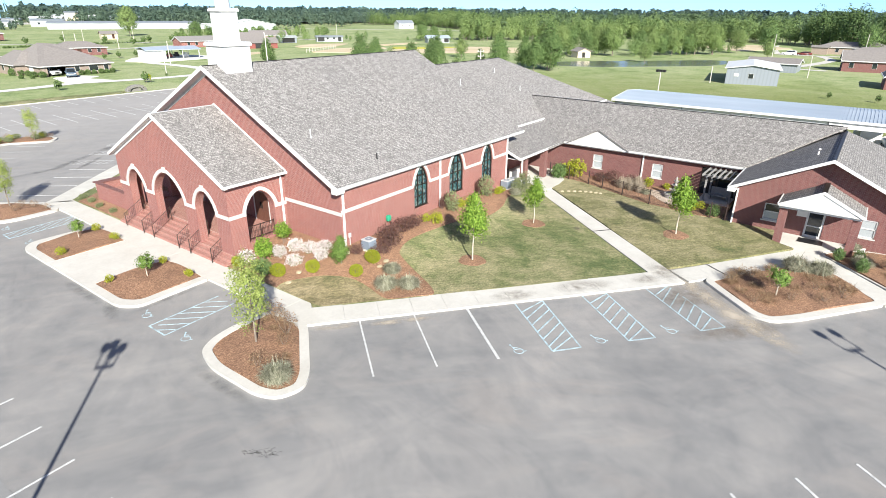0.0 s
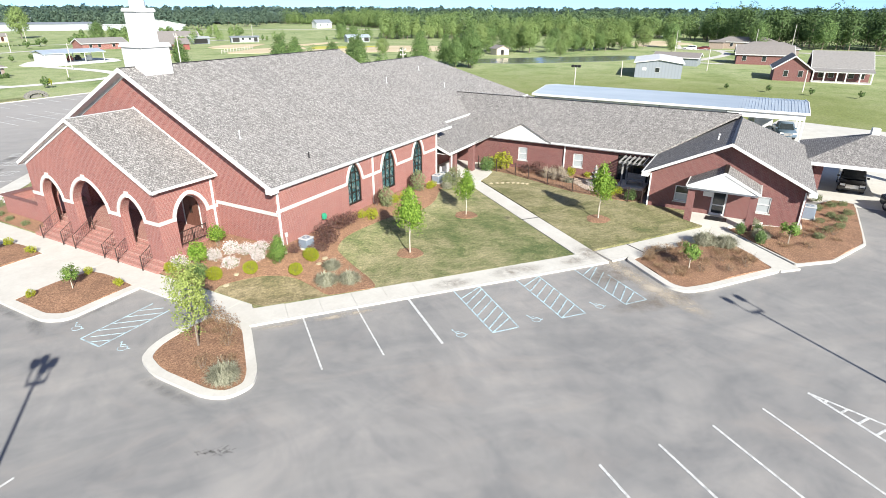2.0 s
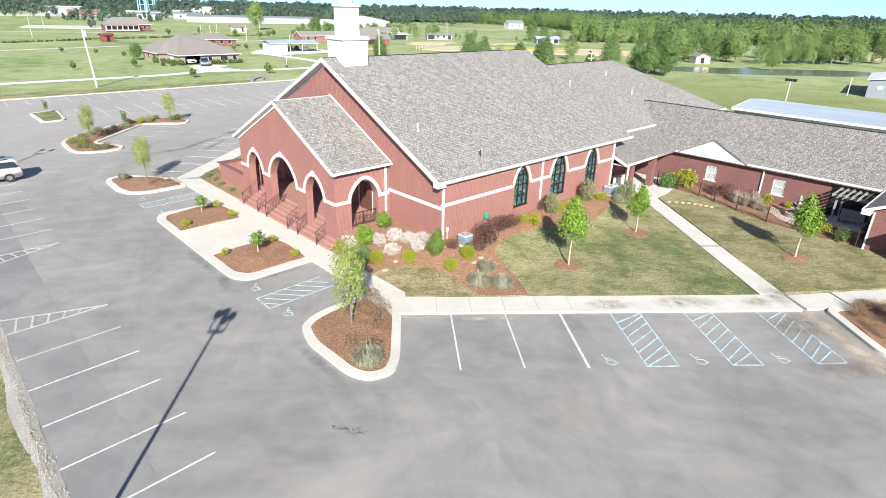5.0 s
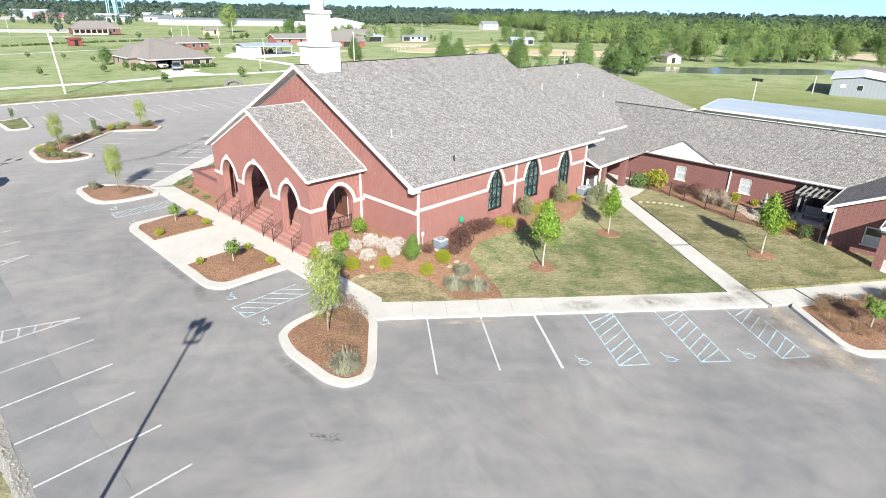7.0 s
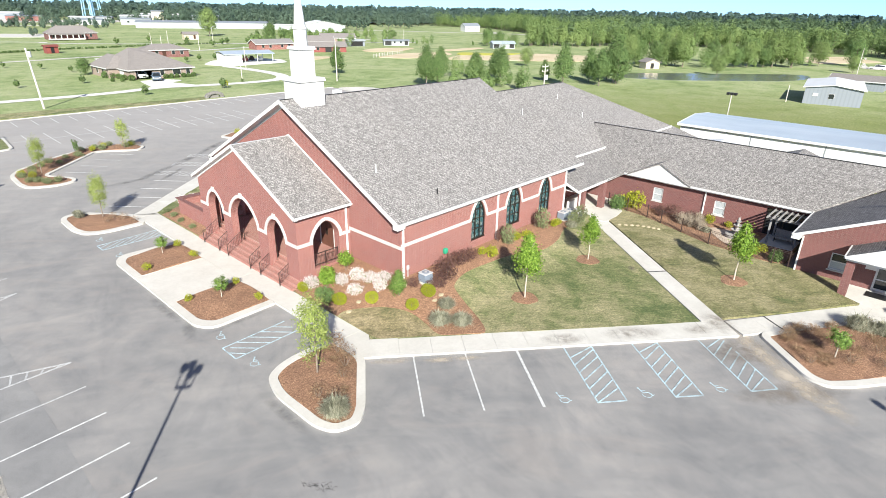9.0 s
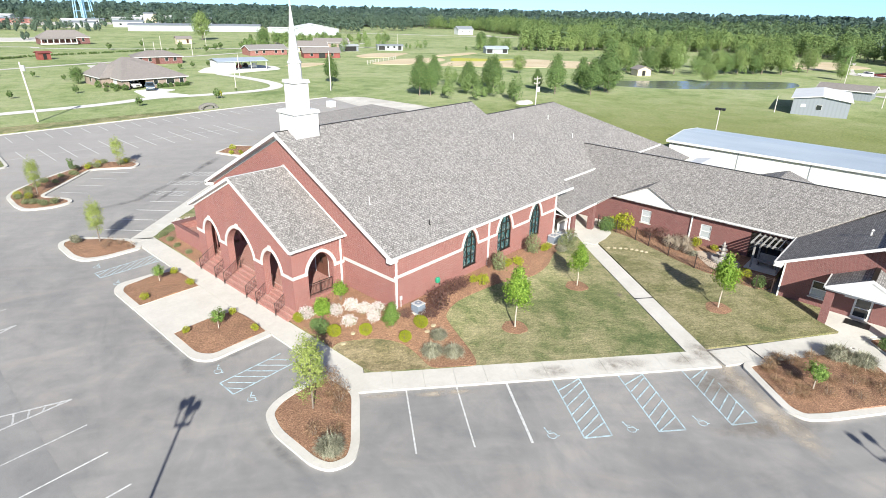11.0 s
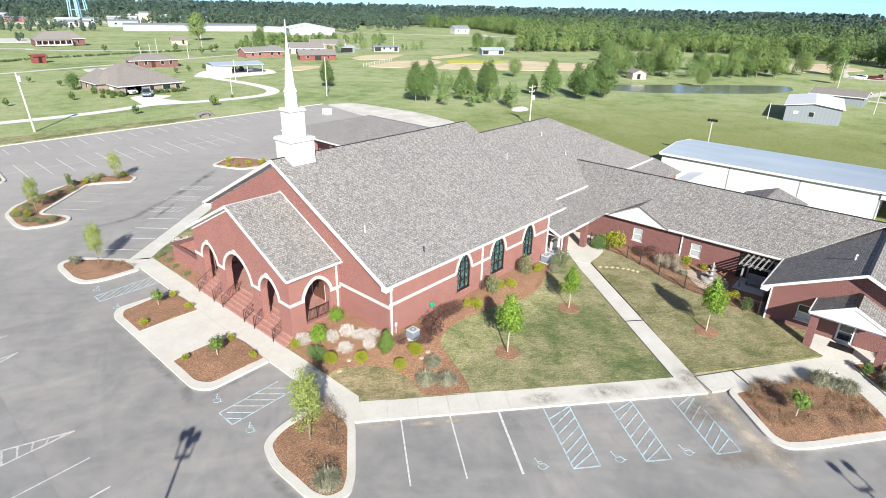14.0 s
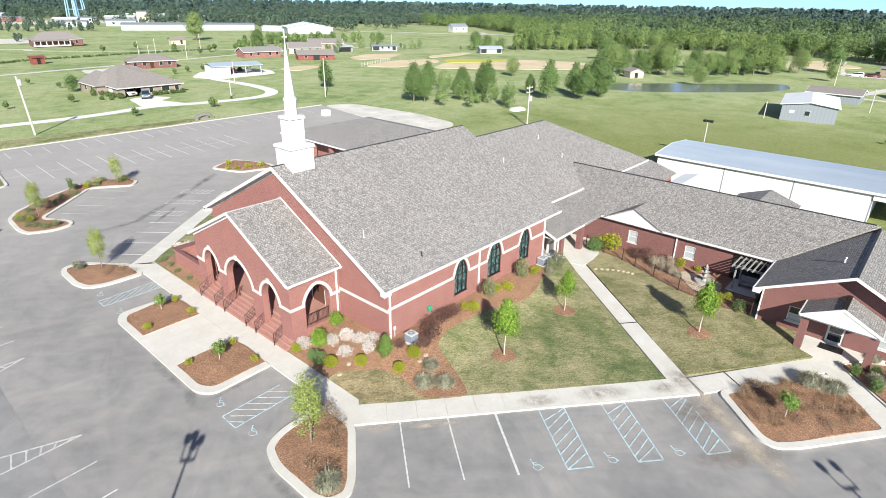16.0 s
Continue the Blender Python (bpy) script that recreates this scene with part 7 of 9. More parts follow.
s = sprinkle(lambda x, y: front_edge(y) < x < front_edge(y) + 34, 520, (210, 470, -4, 400), 3)
forest("wood_edge", "edge of a mixed green wood", s, hs(520, 7, 14, 4), M_LEAF_WOOD, 330, 0.34, 5)
s = sprinkle(lambda x, y: front_edge(y) < x < front_edge(y) + 40, 260, (210, 470, 45, 400), 13)
forest("wood_edge_pale", "lighter green trees in the wood's edge", s, hs(260, 7, 13, 14), M_LEAF_PALE_WOOD, 360, 0.33, 15)
s = sprinkle(lambda x, y: front_edge(y) + 30 < x, 1200, (250, 800, -330, 420), 6)
forest("wood", "dense dark green wood", s, hs(1200, 9.5, 14, 7), M_LEAF_PINE_WOOD, 120, 0.8, 8)
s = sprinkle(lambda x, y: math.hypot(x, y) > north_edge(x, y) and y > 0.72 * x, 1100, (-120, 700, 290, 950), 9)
forest("wood_north", "dense dark green wood beyond the road", s, hs(1100, 8.5, 14, 10), M_LEAF_NORTH_HAZE, 130, 0.75, 11)
s = sprinkle(lambda x, y: math.hypot(x, y) > 500 and y > 1.9 * x, 200, (-120, 300, 440, 760), 19)
forest("town_trees", "scattered green trees among far buildings", s, hs(200, 5, 11, 20), M_LEAF_NORTH_HAZE, 130, 0.6, 21)
rng = np.random.default_rng(91)
s = [(x + rng.normal() * 7, y + rng.normal() * 7) for x, y in ((84, 475), (88, 444), (100, 447), (117, 431), (67, 358), (122, 485), (75, 470), (108, 470)) for _ in range(5)]
field_copse = [(x + rng.normal() * 5, y + rng.normal() * 5) for x, y in ((177, 268), (184, 264), (191, 260), (171, 272), (160, 262), (150, 255), (168, 258), (142, 248), (196, 252), (128, 236), (206, 240)) for _ in range(6)]
forest("field_copse", "bushy green trees behind the farm buildings", field_copse, rng.uniform(3.0, 6.5, len(field_copse)), M_LEAF_WOOD, 240, 0.32, 93)
forest("town_bushes", "dark bushy trees about the far buildings", s, rng.uniform(3.5, 6.5, len(s)), M_LEAF_NORTH_HAZE, 220, 0.4, 92)
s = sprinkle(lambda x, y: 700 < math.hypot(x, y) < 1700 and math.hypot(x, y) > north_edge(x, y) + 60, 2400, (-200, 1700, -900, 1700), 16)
forest("far_wood", "far wooded country", s, hs(2400, 9, 13, 17), M_LEAF_FAR_HAZE, 45, 2.6, 18, False)
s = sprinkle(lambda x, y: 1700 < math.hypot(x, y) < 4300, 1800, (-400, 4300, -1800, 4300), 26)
forest("horizon_wood", "wooded hills on the horizon", s, hs(1800, 12, 21, 27), M_LEAF_FAR_HAZE, 45, 7.0, 28, False)

# dark sheet added over the ground to close gaps under the far woods
M_WOOD_FLOOR = mat("wood_undergrowth", rough=0.95)
g = Graph(M_WOOD_FLOOR)
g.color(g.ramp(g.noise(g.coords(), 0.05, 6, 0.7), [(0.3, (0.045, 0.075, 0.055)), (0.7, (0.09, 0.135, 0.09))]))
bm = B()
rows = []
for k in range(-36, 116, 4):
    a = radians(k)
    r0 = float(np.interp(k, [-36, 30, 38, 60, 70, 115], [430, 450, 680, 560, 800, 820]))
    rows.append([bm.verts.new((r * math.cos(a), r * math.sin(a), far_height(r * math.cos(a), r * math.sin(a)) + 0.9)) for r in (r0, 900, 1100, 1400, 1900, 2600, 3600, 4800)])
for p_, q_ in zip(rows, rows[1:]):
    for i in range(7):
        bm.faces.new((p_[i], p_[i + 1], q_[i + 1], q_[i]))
tagged(new("wood_undergrowth", finish(bm, "wood_undergrowth", M_WOOD_FLOOR)), "dark green undergrowth of the far woods", "undergrowth", kind="stuff")

s = sprinkle(lambda x, y: front_edge(y) - (14 if y < -36 else 1) < x < front_edge(y) + 34, 330, (230, 340, -260, 4), 33)
forest("hardwood_edge", "tall dark green hardwoods at the wood's edge", s, hs(330, 12, 18, 34), M_LEAF_DEEP, 420, 0.4, 35)

# single trees of the field and the pond's thickets
def field_tree(seed, leaf, h, label, shape="oval", spread=0.3):
    return tree("field_tree", label, h, h * spread, h * 0.14, leaf, 4200, h * 0.021, seed, shape=shape, trunk_r=h * 0.016)


dark_tree = field_tree(101, M_LEAF_MID, 8.0, "green field tree with a pointed crown", "cone", 0.36)
for x, y, h in ((74.4, 71.0, 9.0), (76.4, 69.4, 7.4), (90.6, 81.5, 7.6), (96.4, 75.2, 6.2), (95.1, 65.4, 8.6), (98.4, 69.5, 7.6), (92.0, 70.5, 6.8), (102.0, 51.7, 9.4), (107.0, 44.7, 8.6), (105.2, 59.2, 5.2), (116.4, 45.8, 11.5), (73.6, 103.4, 7.2), (112.5, 50.5, 8.2)):
    put(dark_tree, x, y, far_height(x, y), h / 8.0, x)
mid_tree = field_tree(103, M_LEAF_MID, 9.0, "broad green tree with a full crown", "oval", 0.34)
light_tree = field_tree(105, M_LEAF_PALE_WOOD, 9.0, "light green tree with an airy crown and pale limbs", "oval", 0.36)
for x, y, h in ((138.7, 306.7, 17), (168.1, 66.9, 11), (175.1, 51.1, 12), (188.0, 41.5, 9), (201.6, 31.0, 13), (205.4, 25.9, 11.5), (177.2, 57.0, 10.5), (195, 37, 9.5), (156.2, 33.8, 6.5), (202, 7.8, 6), (221.0, 21.1, 9.5), (134.2, 85.2, 6.5)):
    put(light_tree, x, y, far_height(x, y), h / 10.2, y)
for x, y, h in ((171.8, 66, 10.5), (174.5, 60.5, 9.5), (176.9, 54.5, 9), (191.1, 40, 8), (198.9, 33.1, 8.5), (209.0, 27.0, 9), (214.0, 33.0, 8.5), (230.0, 12.0, 11), (136.2, 238.8, 10), (24.0, 138.5, 4.8), (240.0, -18, 12), (246, -40, 13), (190, 62, 9), (205, 52, 9), (224, 44, 10), (121, 50, 9), (213, 93, 10), (223, 172, 10), (228, 168, 8), (114.7, 44.2, 10)):
    put(mid_tree, x, y, far_height(x, y), h / 10.2, y)
rng = np.random.default_rng(55)
s = [(x + rng.normal() * 4, y + rng.normal() * 3) for x, y in ((97, 77), (94, 72), (80.8, 65.7), (79, 56.3), (82, 57), (212, 166), (218, 163), (224, 158), (229, 155), (236, 152), (243, 149), (252, 146), (264, 141), (276, 136), (182, 46), (194, 41), (206, 33), (186, 44), (214, 28), (174, 64), (178, 60), (180, 208), (140, 216), (188, 188), (150, 190), (165, 215)) for _ in range(5)]
forest("thicket", "scrubby green thicket", s, rng.uniform(2.2, 6.5, len(s)), M_LEAF_WOOD, 300, 0.17, 57, False)
rng = np.random.default_rng(63)
s = [(x, float(np.interp(x, [-10, 28, 38, 73, 110], [212, 224.3, 229.8, 235.1, 238])) + rng.normal() * 0.7) for x in rng.uniform(-10, 110, 620)]
forest("ditch_scrub", "low dark scrub along a ditch", s, rng.uniform(0.3, 0.7, len(s)), M_LEAF_DARK, 30, 0.16, 65, False)
small_tree = tree("planted_sapling", "small round planted green sapling", 1.8, 0.7, 0.35, M_LEAF_DARK, 500, 0.11, 107, group="planted saplings")
for x, y, h in ((6.4, 121.6, 1.7), (18.4, 121.7, 1.9), (23.5, 147.7, 1.6), (21.7, 96.0, 1.9), (37.6, 95.6, 2.2), (13.5, 168, 1.6), (20, 160, 1.6), (28, 155, 1.7), (34, 158, 1.6), (58, 158, 1.8), (63, 160, 1.9), (69, 162, 1.8), (75, 163, 2.0), (81, 165, 1.8), (86, 166, 1.7), (102.5, -16.9, 1.2), (102.1, -24.1, 1.4), (100.7, -31.0, 1.4), (100.4, -38.4, 1.4), (46, 103, 0.9), (95, 215, 3), (104, 225, 3), (110, 232, 3), (118, 228, 3.2), (92, 233, 2.6), (70, 250, 3), (124, 222, 3.4), (130, 226, 3.5), (148, 222, 4.5), (156, 226, 4.0), (100, 250, 3), (88, 262, 3)):
    put(small_tree, x, y, far_height(x, y), h / 1.8, x)
gold = tree("gold_sapling", "thin yellow-green sapling beside the drive", 2.1, 0.35, 0.5, M_LEAF_LIME, 350, 0.08, 109)
put(gold, 38.2, 95.0, far_height(38, 95))


# roads and drives
def road(name, pts, w, material, label, lift=0.05):
    bm = B()
    line_ = curve([Vector(p) for p in pts], 8)
    left, right = [], []
    for i, p in enumerate(line_):
        a, b = Vector(line_[max(0, i - 1)]), Vector(line_[min(len(line_) - 1, i + 1)])
        t = (b - a).normalized()
        nn_ = Vector((-t.y, t.x)) * (w / 2)
        left.append(bm.verts.new((p[0] + nn_.x, p[1] + nn_.y, far_height(*p) + lift)))
        right.append(bm.verts.new((p[0] - nn_.x, p[1] - nn_.y, far_height(*p) + lift)))
    for i in range(len(line_) - 1):
        bm.faces.new((left[i], right[i], right[i + 1], left[i + 1]))
    return solid(name, bm, material, label, "road", "structure")


road("drive", [(-60, 103.5), (-20, 103), (1, 102.6), (11, 102.3), (19.5, 103), (28.3, 105.0), (36, 103.0), (44.2, 101.5), (52, 101.6), (57.0, 104.0), (60.2, 109.0), (61.6, 117), (61.6, 128), (61.0, 138), (64.5, 146)], 3.2, M_CONCRETE_NEW, "pale concrete drive curving to a carport")
solid("house_apron", patch(smooth_loop([(27.0, 106.0), (36.0, 104.2), (33.4, 112.0), (37.5, 114.5), (34.5, 119.5), (29.0, 118.5)], 1.5), lambda x, y: far_height(x, y) + 0.06, 3.0), M_CONCRETE_NEW, "pale concrete drive apron", "paving", "structure")
solid("carport_pad", patch(smooth_loop([(57.5, 146.5), (62.0, 138.0), (82.0, 139.5), (86.0, 150.0), (80.0, 160.0), (66.0, 158.0)], 3), lambda x, y: far_height(x, y) + 0.07, 4.0), M_CONCRETE_NEW, "pale concrete pad", "paving", "structure")
road("back_lane", [(-40, 176), (19.5, 186), (36.3, 190), (57.6, 193.8), (75.9, 198.4), (96.9, 203.5), (110, 207), (150, 219), (200, 238)], 2.8, M_CONCRETE, "pale lane through the grass")
road("far_lane", [(-40, 338), (43.7, 295.8), (51.6, 279.1), (67.8, 261.2), (85.8, 247.5), (113.5, 233.2), (150, 219), (200, 202)], 3.2, M_CONCRETE, "pale lane through the grass")
road("cross_lane", [(248, 385), (268, 352), (292, 320), (308, 285), (326, 258), (342, 240)], 5.5, M_CONCRETE, "pale lane before the wood")
road("wood_lane", [(372, 292), (352, 270), (338, 251), (342, 228), (352, 205)], 5.0, M_CONCRETE, "pale lane into the wood")
solid("lane_pad", patch(smooth_loop([(40.3, 184.9), (51.5, 185.8), (51.3, 178.4), (39.0, 176.0)], 1.5), lambda x, y: far_height(x, y) + 0.06, 3.0), M_CONCRETE, "pale concrete pad beside the lane", "paving", "structure")
solid("far_pavement", patch(smooth_loop([(40, 385), (61.2, 375.3), (79.6, 371.9), (69.6, 336), (53.2, 340), (30, 350)], 6), lambda x, y: far_height(x, y) + 0.12, 8.0), M_CONCRETE, "pale far pavement", "paving", "structure")
road("east_lane", [(225, -60), (225, -4), (228, 8), (255, 14), (290, 18)], 4.0, M_GRAVEL, "pale lane")
road("garden_lane", [(163.0, -12), (166, -3), (180, -6), (205, -10), (225, -5)], 3.0, M_CONCRETE, "pale drive")

# ploughed plots and the pond
for nm, pts, m, lb in (("plot", [(131, 118), (149, 99), (172, 77), (195, 90), (186, 116), (165, 116), (150, 128)], M_SOIL, "strip of pale tilled soil"), ("plot_west", [(134.6, 168.0), (151.9, 175.8), (167.5, 168.6), (143.4, 154.0), (130.8, 158.6)], M_SOIL, "strip of pale tilled soil"), ("plot_middle", [(116.0, 137.9), (139.5, 146.5), (158.5, 141.6), (150.7, 130.9), (123.8, 127.2)], M_SOIL, "strip of pale tilled soil"), ("plot_near", [(88.4, 149.8), (101.8, 153.5), (106.9, 147.2), (90.0, 140.1)], M_SOIL, "strip of pale tilled soil"), ("crop", [(150, 129), (166, 118), (182, 119), (170, 128), (163, 139)], M_YELLOW_CROP, "strip of yellow-flowering crop"), ("sand_strip", [(167.0, 153.2), (195.5, 156.2), (195, 151), (179.0, 146), (160, 146)], M_SOIL, "strip of pale sand"), ("clearing", [(232, 22), (262, 6), (286, 24), (250, 44)], M_SOIL, "patch of bare tan soil"), ("swale", [(-20, 83.5), (26, 83.0), (30, 86), (-10, 89)], M_LAWN, "rough grass strip beside the lot")):
    solid(nm, patch(smooth_loop(pts, 5), lambda x, y: far_height(x, y) + 0.12, 12.0), m, lb, "field", "structure")
solid("pond", patch(smooth_loop([(129, 49), (133.5, 38), (146, 26.5), (158, 15.5), (171, 12.5), (179.5, 15.5), (180, 19.5), (170, 29), (152, 45.5), (141, 55), (132, 56)], 5), lambda x, y: -0.02, 14.0), M_WATER, "dark still pond reflecting the sky", "pond", "structure")


# ---- houses and sheds ----
M_BRICK_TAN = mat("tan_brick", rough=0.85)
g = Graph(M_BRICK_TAN)
g.color(g.ramp(g.noise(g.coords(), 3.0, 5), [(0.3, (0.235, 0.18, 0.145)), (0.7, (0.34, 0.27, 0.225))]))
M_ROOF_BROWN = mat("brown_shingle", rough=0.9)
g = Graph(M_ROOF_BROWN)
g.color(g.ramp(g.noise(g.coords(), 2.5, 6, 0.75), [(0.3, (0.17, 0.152, 0.142)), (0.7, (0.27, 0.245, 0.23))]))
M_ROOF_GREY = mat("grey_shingle", rough=0.92)
g = Graph(M_ROOF_GREY)
g.color(g.ramp(g.noise(g.coords("Object", (1, 1, 1)), 3.0, 5, 0.7), [(0.3, (0.19, 0.18, 0.175)), (0.7, (0.265, 0.25, 0.24))]))
M_RED_METAL = mat("red_metal_sheet", (0.32, 0.05, 0.04), 0.5)
g = Graph(M_RED_METAL)
g.color(g.ramp(g.noise(g.coords(), 1.0, 4), [(0.3, (0.19, 0.045, 0.04)), (0.7, (0.27, 0.075, 0.06))]))
M_CREAM = mat("cream_siding", (0.55, 0.48, 0.36), 0.7)
M_PALE_SHEET = mat("weathered_pale_sheet", rough=0.6)
g = Graph(M_PALE_SHEET)
g.color(g.ramp(g.noise(g.coords(), 0.2, 5), [(0.3, (0.3, 0.325, 0.335)), (0.7, (0.4, 0.425, 0.43))]))
M_TOWER = mat("pale_blue_steel", (0.28, 0.47, 0.62), 0.5)


def hip_roof(bm, x0, x1, y0, y1, z, rise, ov=0.5, hip=True):
    """A roof over a rectangle in local axes, hipped or gabled, the ridge along x."""
    x0, x1, y0, y1 = x0 - ov, x1 + ov, y0 - ov, y1 + ov
    ym, ins = (y0 + y1) / 2, min((y1 - y0) / 2, (x1 - x0) / 2 - 0.1) if hip else 0.0
    slab(bm, [(x0, y0, z), (x1, y0, z), (x1 - ins, ym, z + rise), (x0 + ins, ym, z + rise)], 0.15)
    slab(bm, [(x1, y1, z), (x0, y1, z), (x0 + ins, ym, z + rise), (x1 - ins, ym, z + rise)], 0.15)
    if hip:
        slab(bm, [(x1, y0, z), (x1, y1, z), (x1 - ins, ym, z + rise)], 0.15)
        slab(bm, [(x0, y1, z), (x0, y0, z), (x0 + ins, ym, z + rise)], 0.15)
    return bm


def gabled_walls(w, d, h, rise, ov=0.45):
    """Walls under a gabled roof, the gables at both ends of x."""
    k = rise * (d / 2) / (d / 2 + ov)
    prof = [(-d / 2, -0.4), (d / 2, -0.4), (d / 2, h + rise - k - 0.16), (0, h + rise - 0.17), (-d / 2, h + rise - k - 0.16)]
    bm = B()
    rows = [[bm.verts.new((x, y, z)) for y, z in prof] for x in (-w / 2, w / 2)]
    bm.faces.new(rows[0]), bm.faces.new(rows[1][::-1])
    for i in range(5):
        bm.faces.new((rows[0][(i + 1) % 5], rows[0][i], rows[1][i], rows[1][(i + 1) % 5]))
    return bm


def house(name, label, at, turn, w, d, wall_h, rise, wall_m, roof_m, hip=True, openings=(), category="house", trim=True):
    """A small building: walls, roof, eaves trim, doors and windows as given (side, u, width, z, height, kind)."""
    ob = thing(name, label, category, at, local=True)
    ob.matrix_basis = Matrix.Translation(at) @ Matrix.Rotation(radians(turn), 4, "Z")
    part("wall", box(B(), -w / 2, w / 2, -d / 2, d / 2, -0.4, wall_h) if hip else gabled_walls(w, d, wall_h, rise), wall_m, ob)
    part("roof", hip_roof(B(), -w / 2, w / 2, -d / 2, d / 2, wall_h, rise, 0.45, hip), roof_m, ob)
    if trim:
        for y in (-d / 2 - 0.47, d / 2 + 0.47):
            part("gutter", box(B(), -w / 2 - 0.45, w / 2 + 0.45, y - 0.05, y + 0.05, wall_h - 0.18, wall_h + 0.02), M_WHITE, ob)
        if not hip:
            for x in (-w / 2 - 0.47, w / 2 + 0.47):
                bm = B()
                for s_ in (-1, 1):
                    e = [(s_ * (d / 2 + 0.5), wall_h - 0.02), (0, wall_h + rise - 0.0), (0, wall_h + rise - 0.3), (s_ * (d / 2 + 0.5), wall_h - 0.3)]
                    a = [[bm.verts.new((x + o, yy, zz)) for yy, zz in e] for o in (-0.05, 0.05)]
                    bm.faces.new(a[0]), bm.faces.new(a[1][::-1])
                    for i in range(4):
                        bm.faces.new((a[0][i - 1], a[0][i], a[1][i], a[1][i - 1]))
                part("rake_board", bm, M_WHITE, ob)
    for side_, u, ww, z, hh, kind in openings:
        # a "dark" opening is a black panel standing for the shade inside
        m = {"window": M_GLASS_DARK, "door": M_DARK_WOOD, "garage": M_WHITE, "dark": M_BLACK}[kind]
        y = -d / 2 if side_ == "s" else d / 2
        x = -w / 2 if side_ == "w" else w / 2
        def slot(mm, t, e):
            if side_ in "sn":
                return box(B(), u - ww / 2 - e, u + ww / 2 + e, y - t, y + t, z - e, z + hh + e)
            return box(B(), x - t, x + t, u - ww / 2 - e, u + ww / 2 + e, z - e, z + hh + e)
        op = part(kind if kind != "dark" else "doorway", slot(m, 0.07, 0.0), m, ob)
        if kind == "window":
            part("window_frame", slot(M_WHITE, 0.045, 0.05), M_WHITE, op)
    return ob


W4 = lambda side_, us, z=0.9, h=1.3, w=0.95: [(side_, u, w, z, h, "window") for u in us]
bh = thing("brick_house", "tan brick house with a brown hipped roof and an open garage", "house", (35.5, 130.5, 0))
HX0, HX1, HY0, HY1, HE = 28.3, 43.0, 121.4, 140.0, 2.15
for nm, b_ in (("front_wall", (HX0, 29.6, HY0, HY0 + 0.25)), ("front_wall", (33.3, HX1, HY0, HY0 + 0.25)), ("west_wall", (HX0, HX0 + 0.25, HY0 + 0.25, HY1)), ("east_wall", (HX1 - 0.25, HX1, HY0 + 0.25, HY1)), ("north_wall", (HX0 + 0.25, HX1 - 0.25, HY1 - 0.25, HY1)), ("garage_wall", (HX0 + 0.25, 34.0, 128.0, 128.2))):
    part(nm, box(B(), *b_, -0.4, HE), M_BRICK_TAN, bh)
part("garage_lintel", box(B(), 29.6, 33.3, HY0, HY0 + 0.25, 1.95, HE), M_WHITE, bh)
O_ = 0.5
pk = [(32.0, 130.0, 6.5), (35.4, 130.1, 6.15)]
q_ = [(HX0 - O_, HY0 - O_, HE), (HX1 + O_, HY0 - O_, HE), (HX1 + O_, HY1 + O_, HE), (HX0 - O_, HY1 + O_, HE)]
bm = B()
for c_ in ([q_[0], q_[1], pk[1], pk[0]], [q_[1], q_[2], pk[1]], [q_[2], q_[3], pk[0], pk[1]], [q_[3], q_[0], pk[0]]):
    slab(bm, c_, 0.15)
part("roof", bm, M_ROOF_BROWN, bh)
for a_, b_ in ((q_[0], q_[1]), (q_[3], q_[0])):
    part("gutter", beam(B(), a_, b_, 0.12, 0.2), M_WHITE, bh)
for x in (35.6, 38.6, 39.5, 41.8):
    w_ = part("window", box(B(), x - 0.45, x + 0.45, HY0 - 0.03, HY0 + 0.05, 0.6, 1.75), M_GLASS_DARK, bh)
    part("window_frame", box(B(), x - 0.52, x + 0.52, HY0 - 0.015, HY0 + 0.04, 0.53, 1.82), M_WHITE, w_)
part("front_door", box(B(), HX0 - 0.05, HX0 + 0.02, 125.2, 127.6, 0.0, 1.95), M_WHITE, bh, "white garage door")
house("brick_house_wing", "tan brick house wing with a brown hipped roof", (29.2, 133.8, 0), 90, 11.5, 6.6, 2.2, 2.7, M_BRICK_TAN, M_ROOF_BROWN, True, W4("n", (-2.5, 1.5), 0.7, 1.1))
house("ranch_house", "low red brick house with a brown roof", (60.8, 181.6, 0), -13, 14.4, 9, 2.3, 1.7, M_BRICK_WING, M_ROOF_BROWN, True, W4("s", (-5.4, -2.6, 2.4, 5.0)) + [("s", -0.4, 1.1, 0.1, 2.0, "door")])
ph = house("pillared_house", "long low brick house with a white-posted porch", (68.8, 306.0, 0), -4, 20.6, 9, 2.5, 3.2, M_BRICK_WING, M_ROOF_BROWN, True, W4("s", (-8, -5, 4, 7.5), 0.6, 1.5) + [("s", 0, 1.1, 0.1, 2.1, "door")])
part("porch_roof", slab(B(), [(-10.6, -6.9, 2.05), (4.6, -6.9, 2.05), (4.6, -4.9, 2.55), (-10.6, -4.9, 2.55)], 0.14), M_ROOF_BROWN, ph)
part("porch_floor", box(B(), -10.4, 4.4, -6.8, -4.55, -0.4, 0.15), M_CONCRETE, ph)
for k in range(7):
    part("porch_post", box(B(), -10.3 + 2.4 * k, -9.95 + 2.4 * k, -6.75, -6.4, 0.15, 2.0), M_WHITE, ph)
house("red_shed", "small red metal field shed", (36.7, 214.8, 0), 4, 3.6, 3.0, 2.2, 0.5, M_RED_METAL, M_RED_METAL, False, [("s", 0, 1.0, 0.0, 1.8, "dark")], "shed", False)
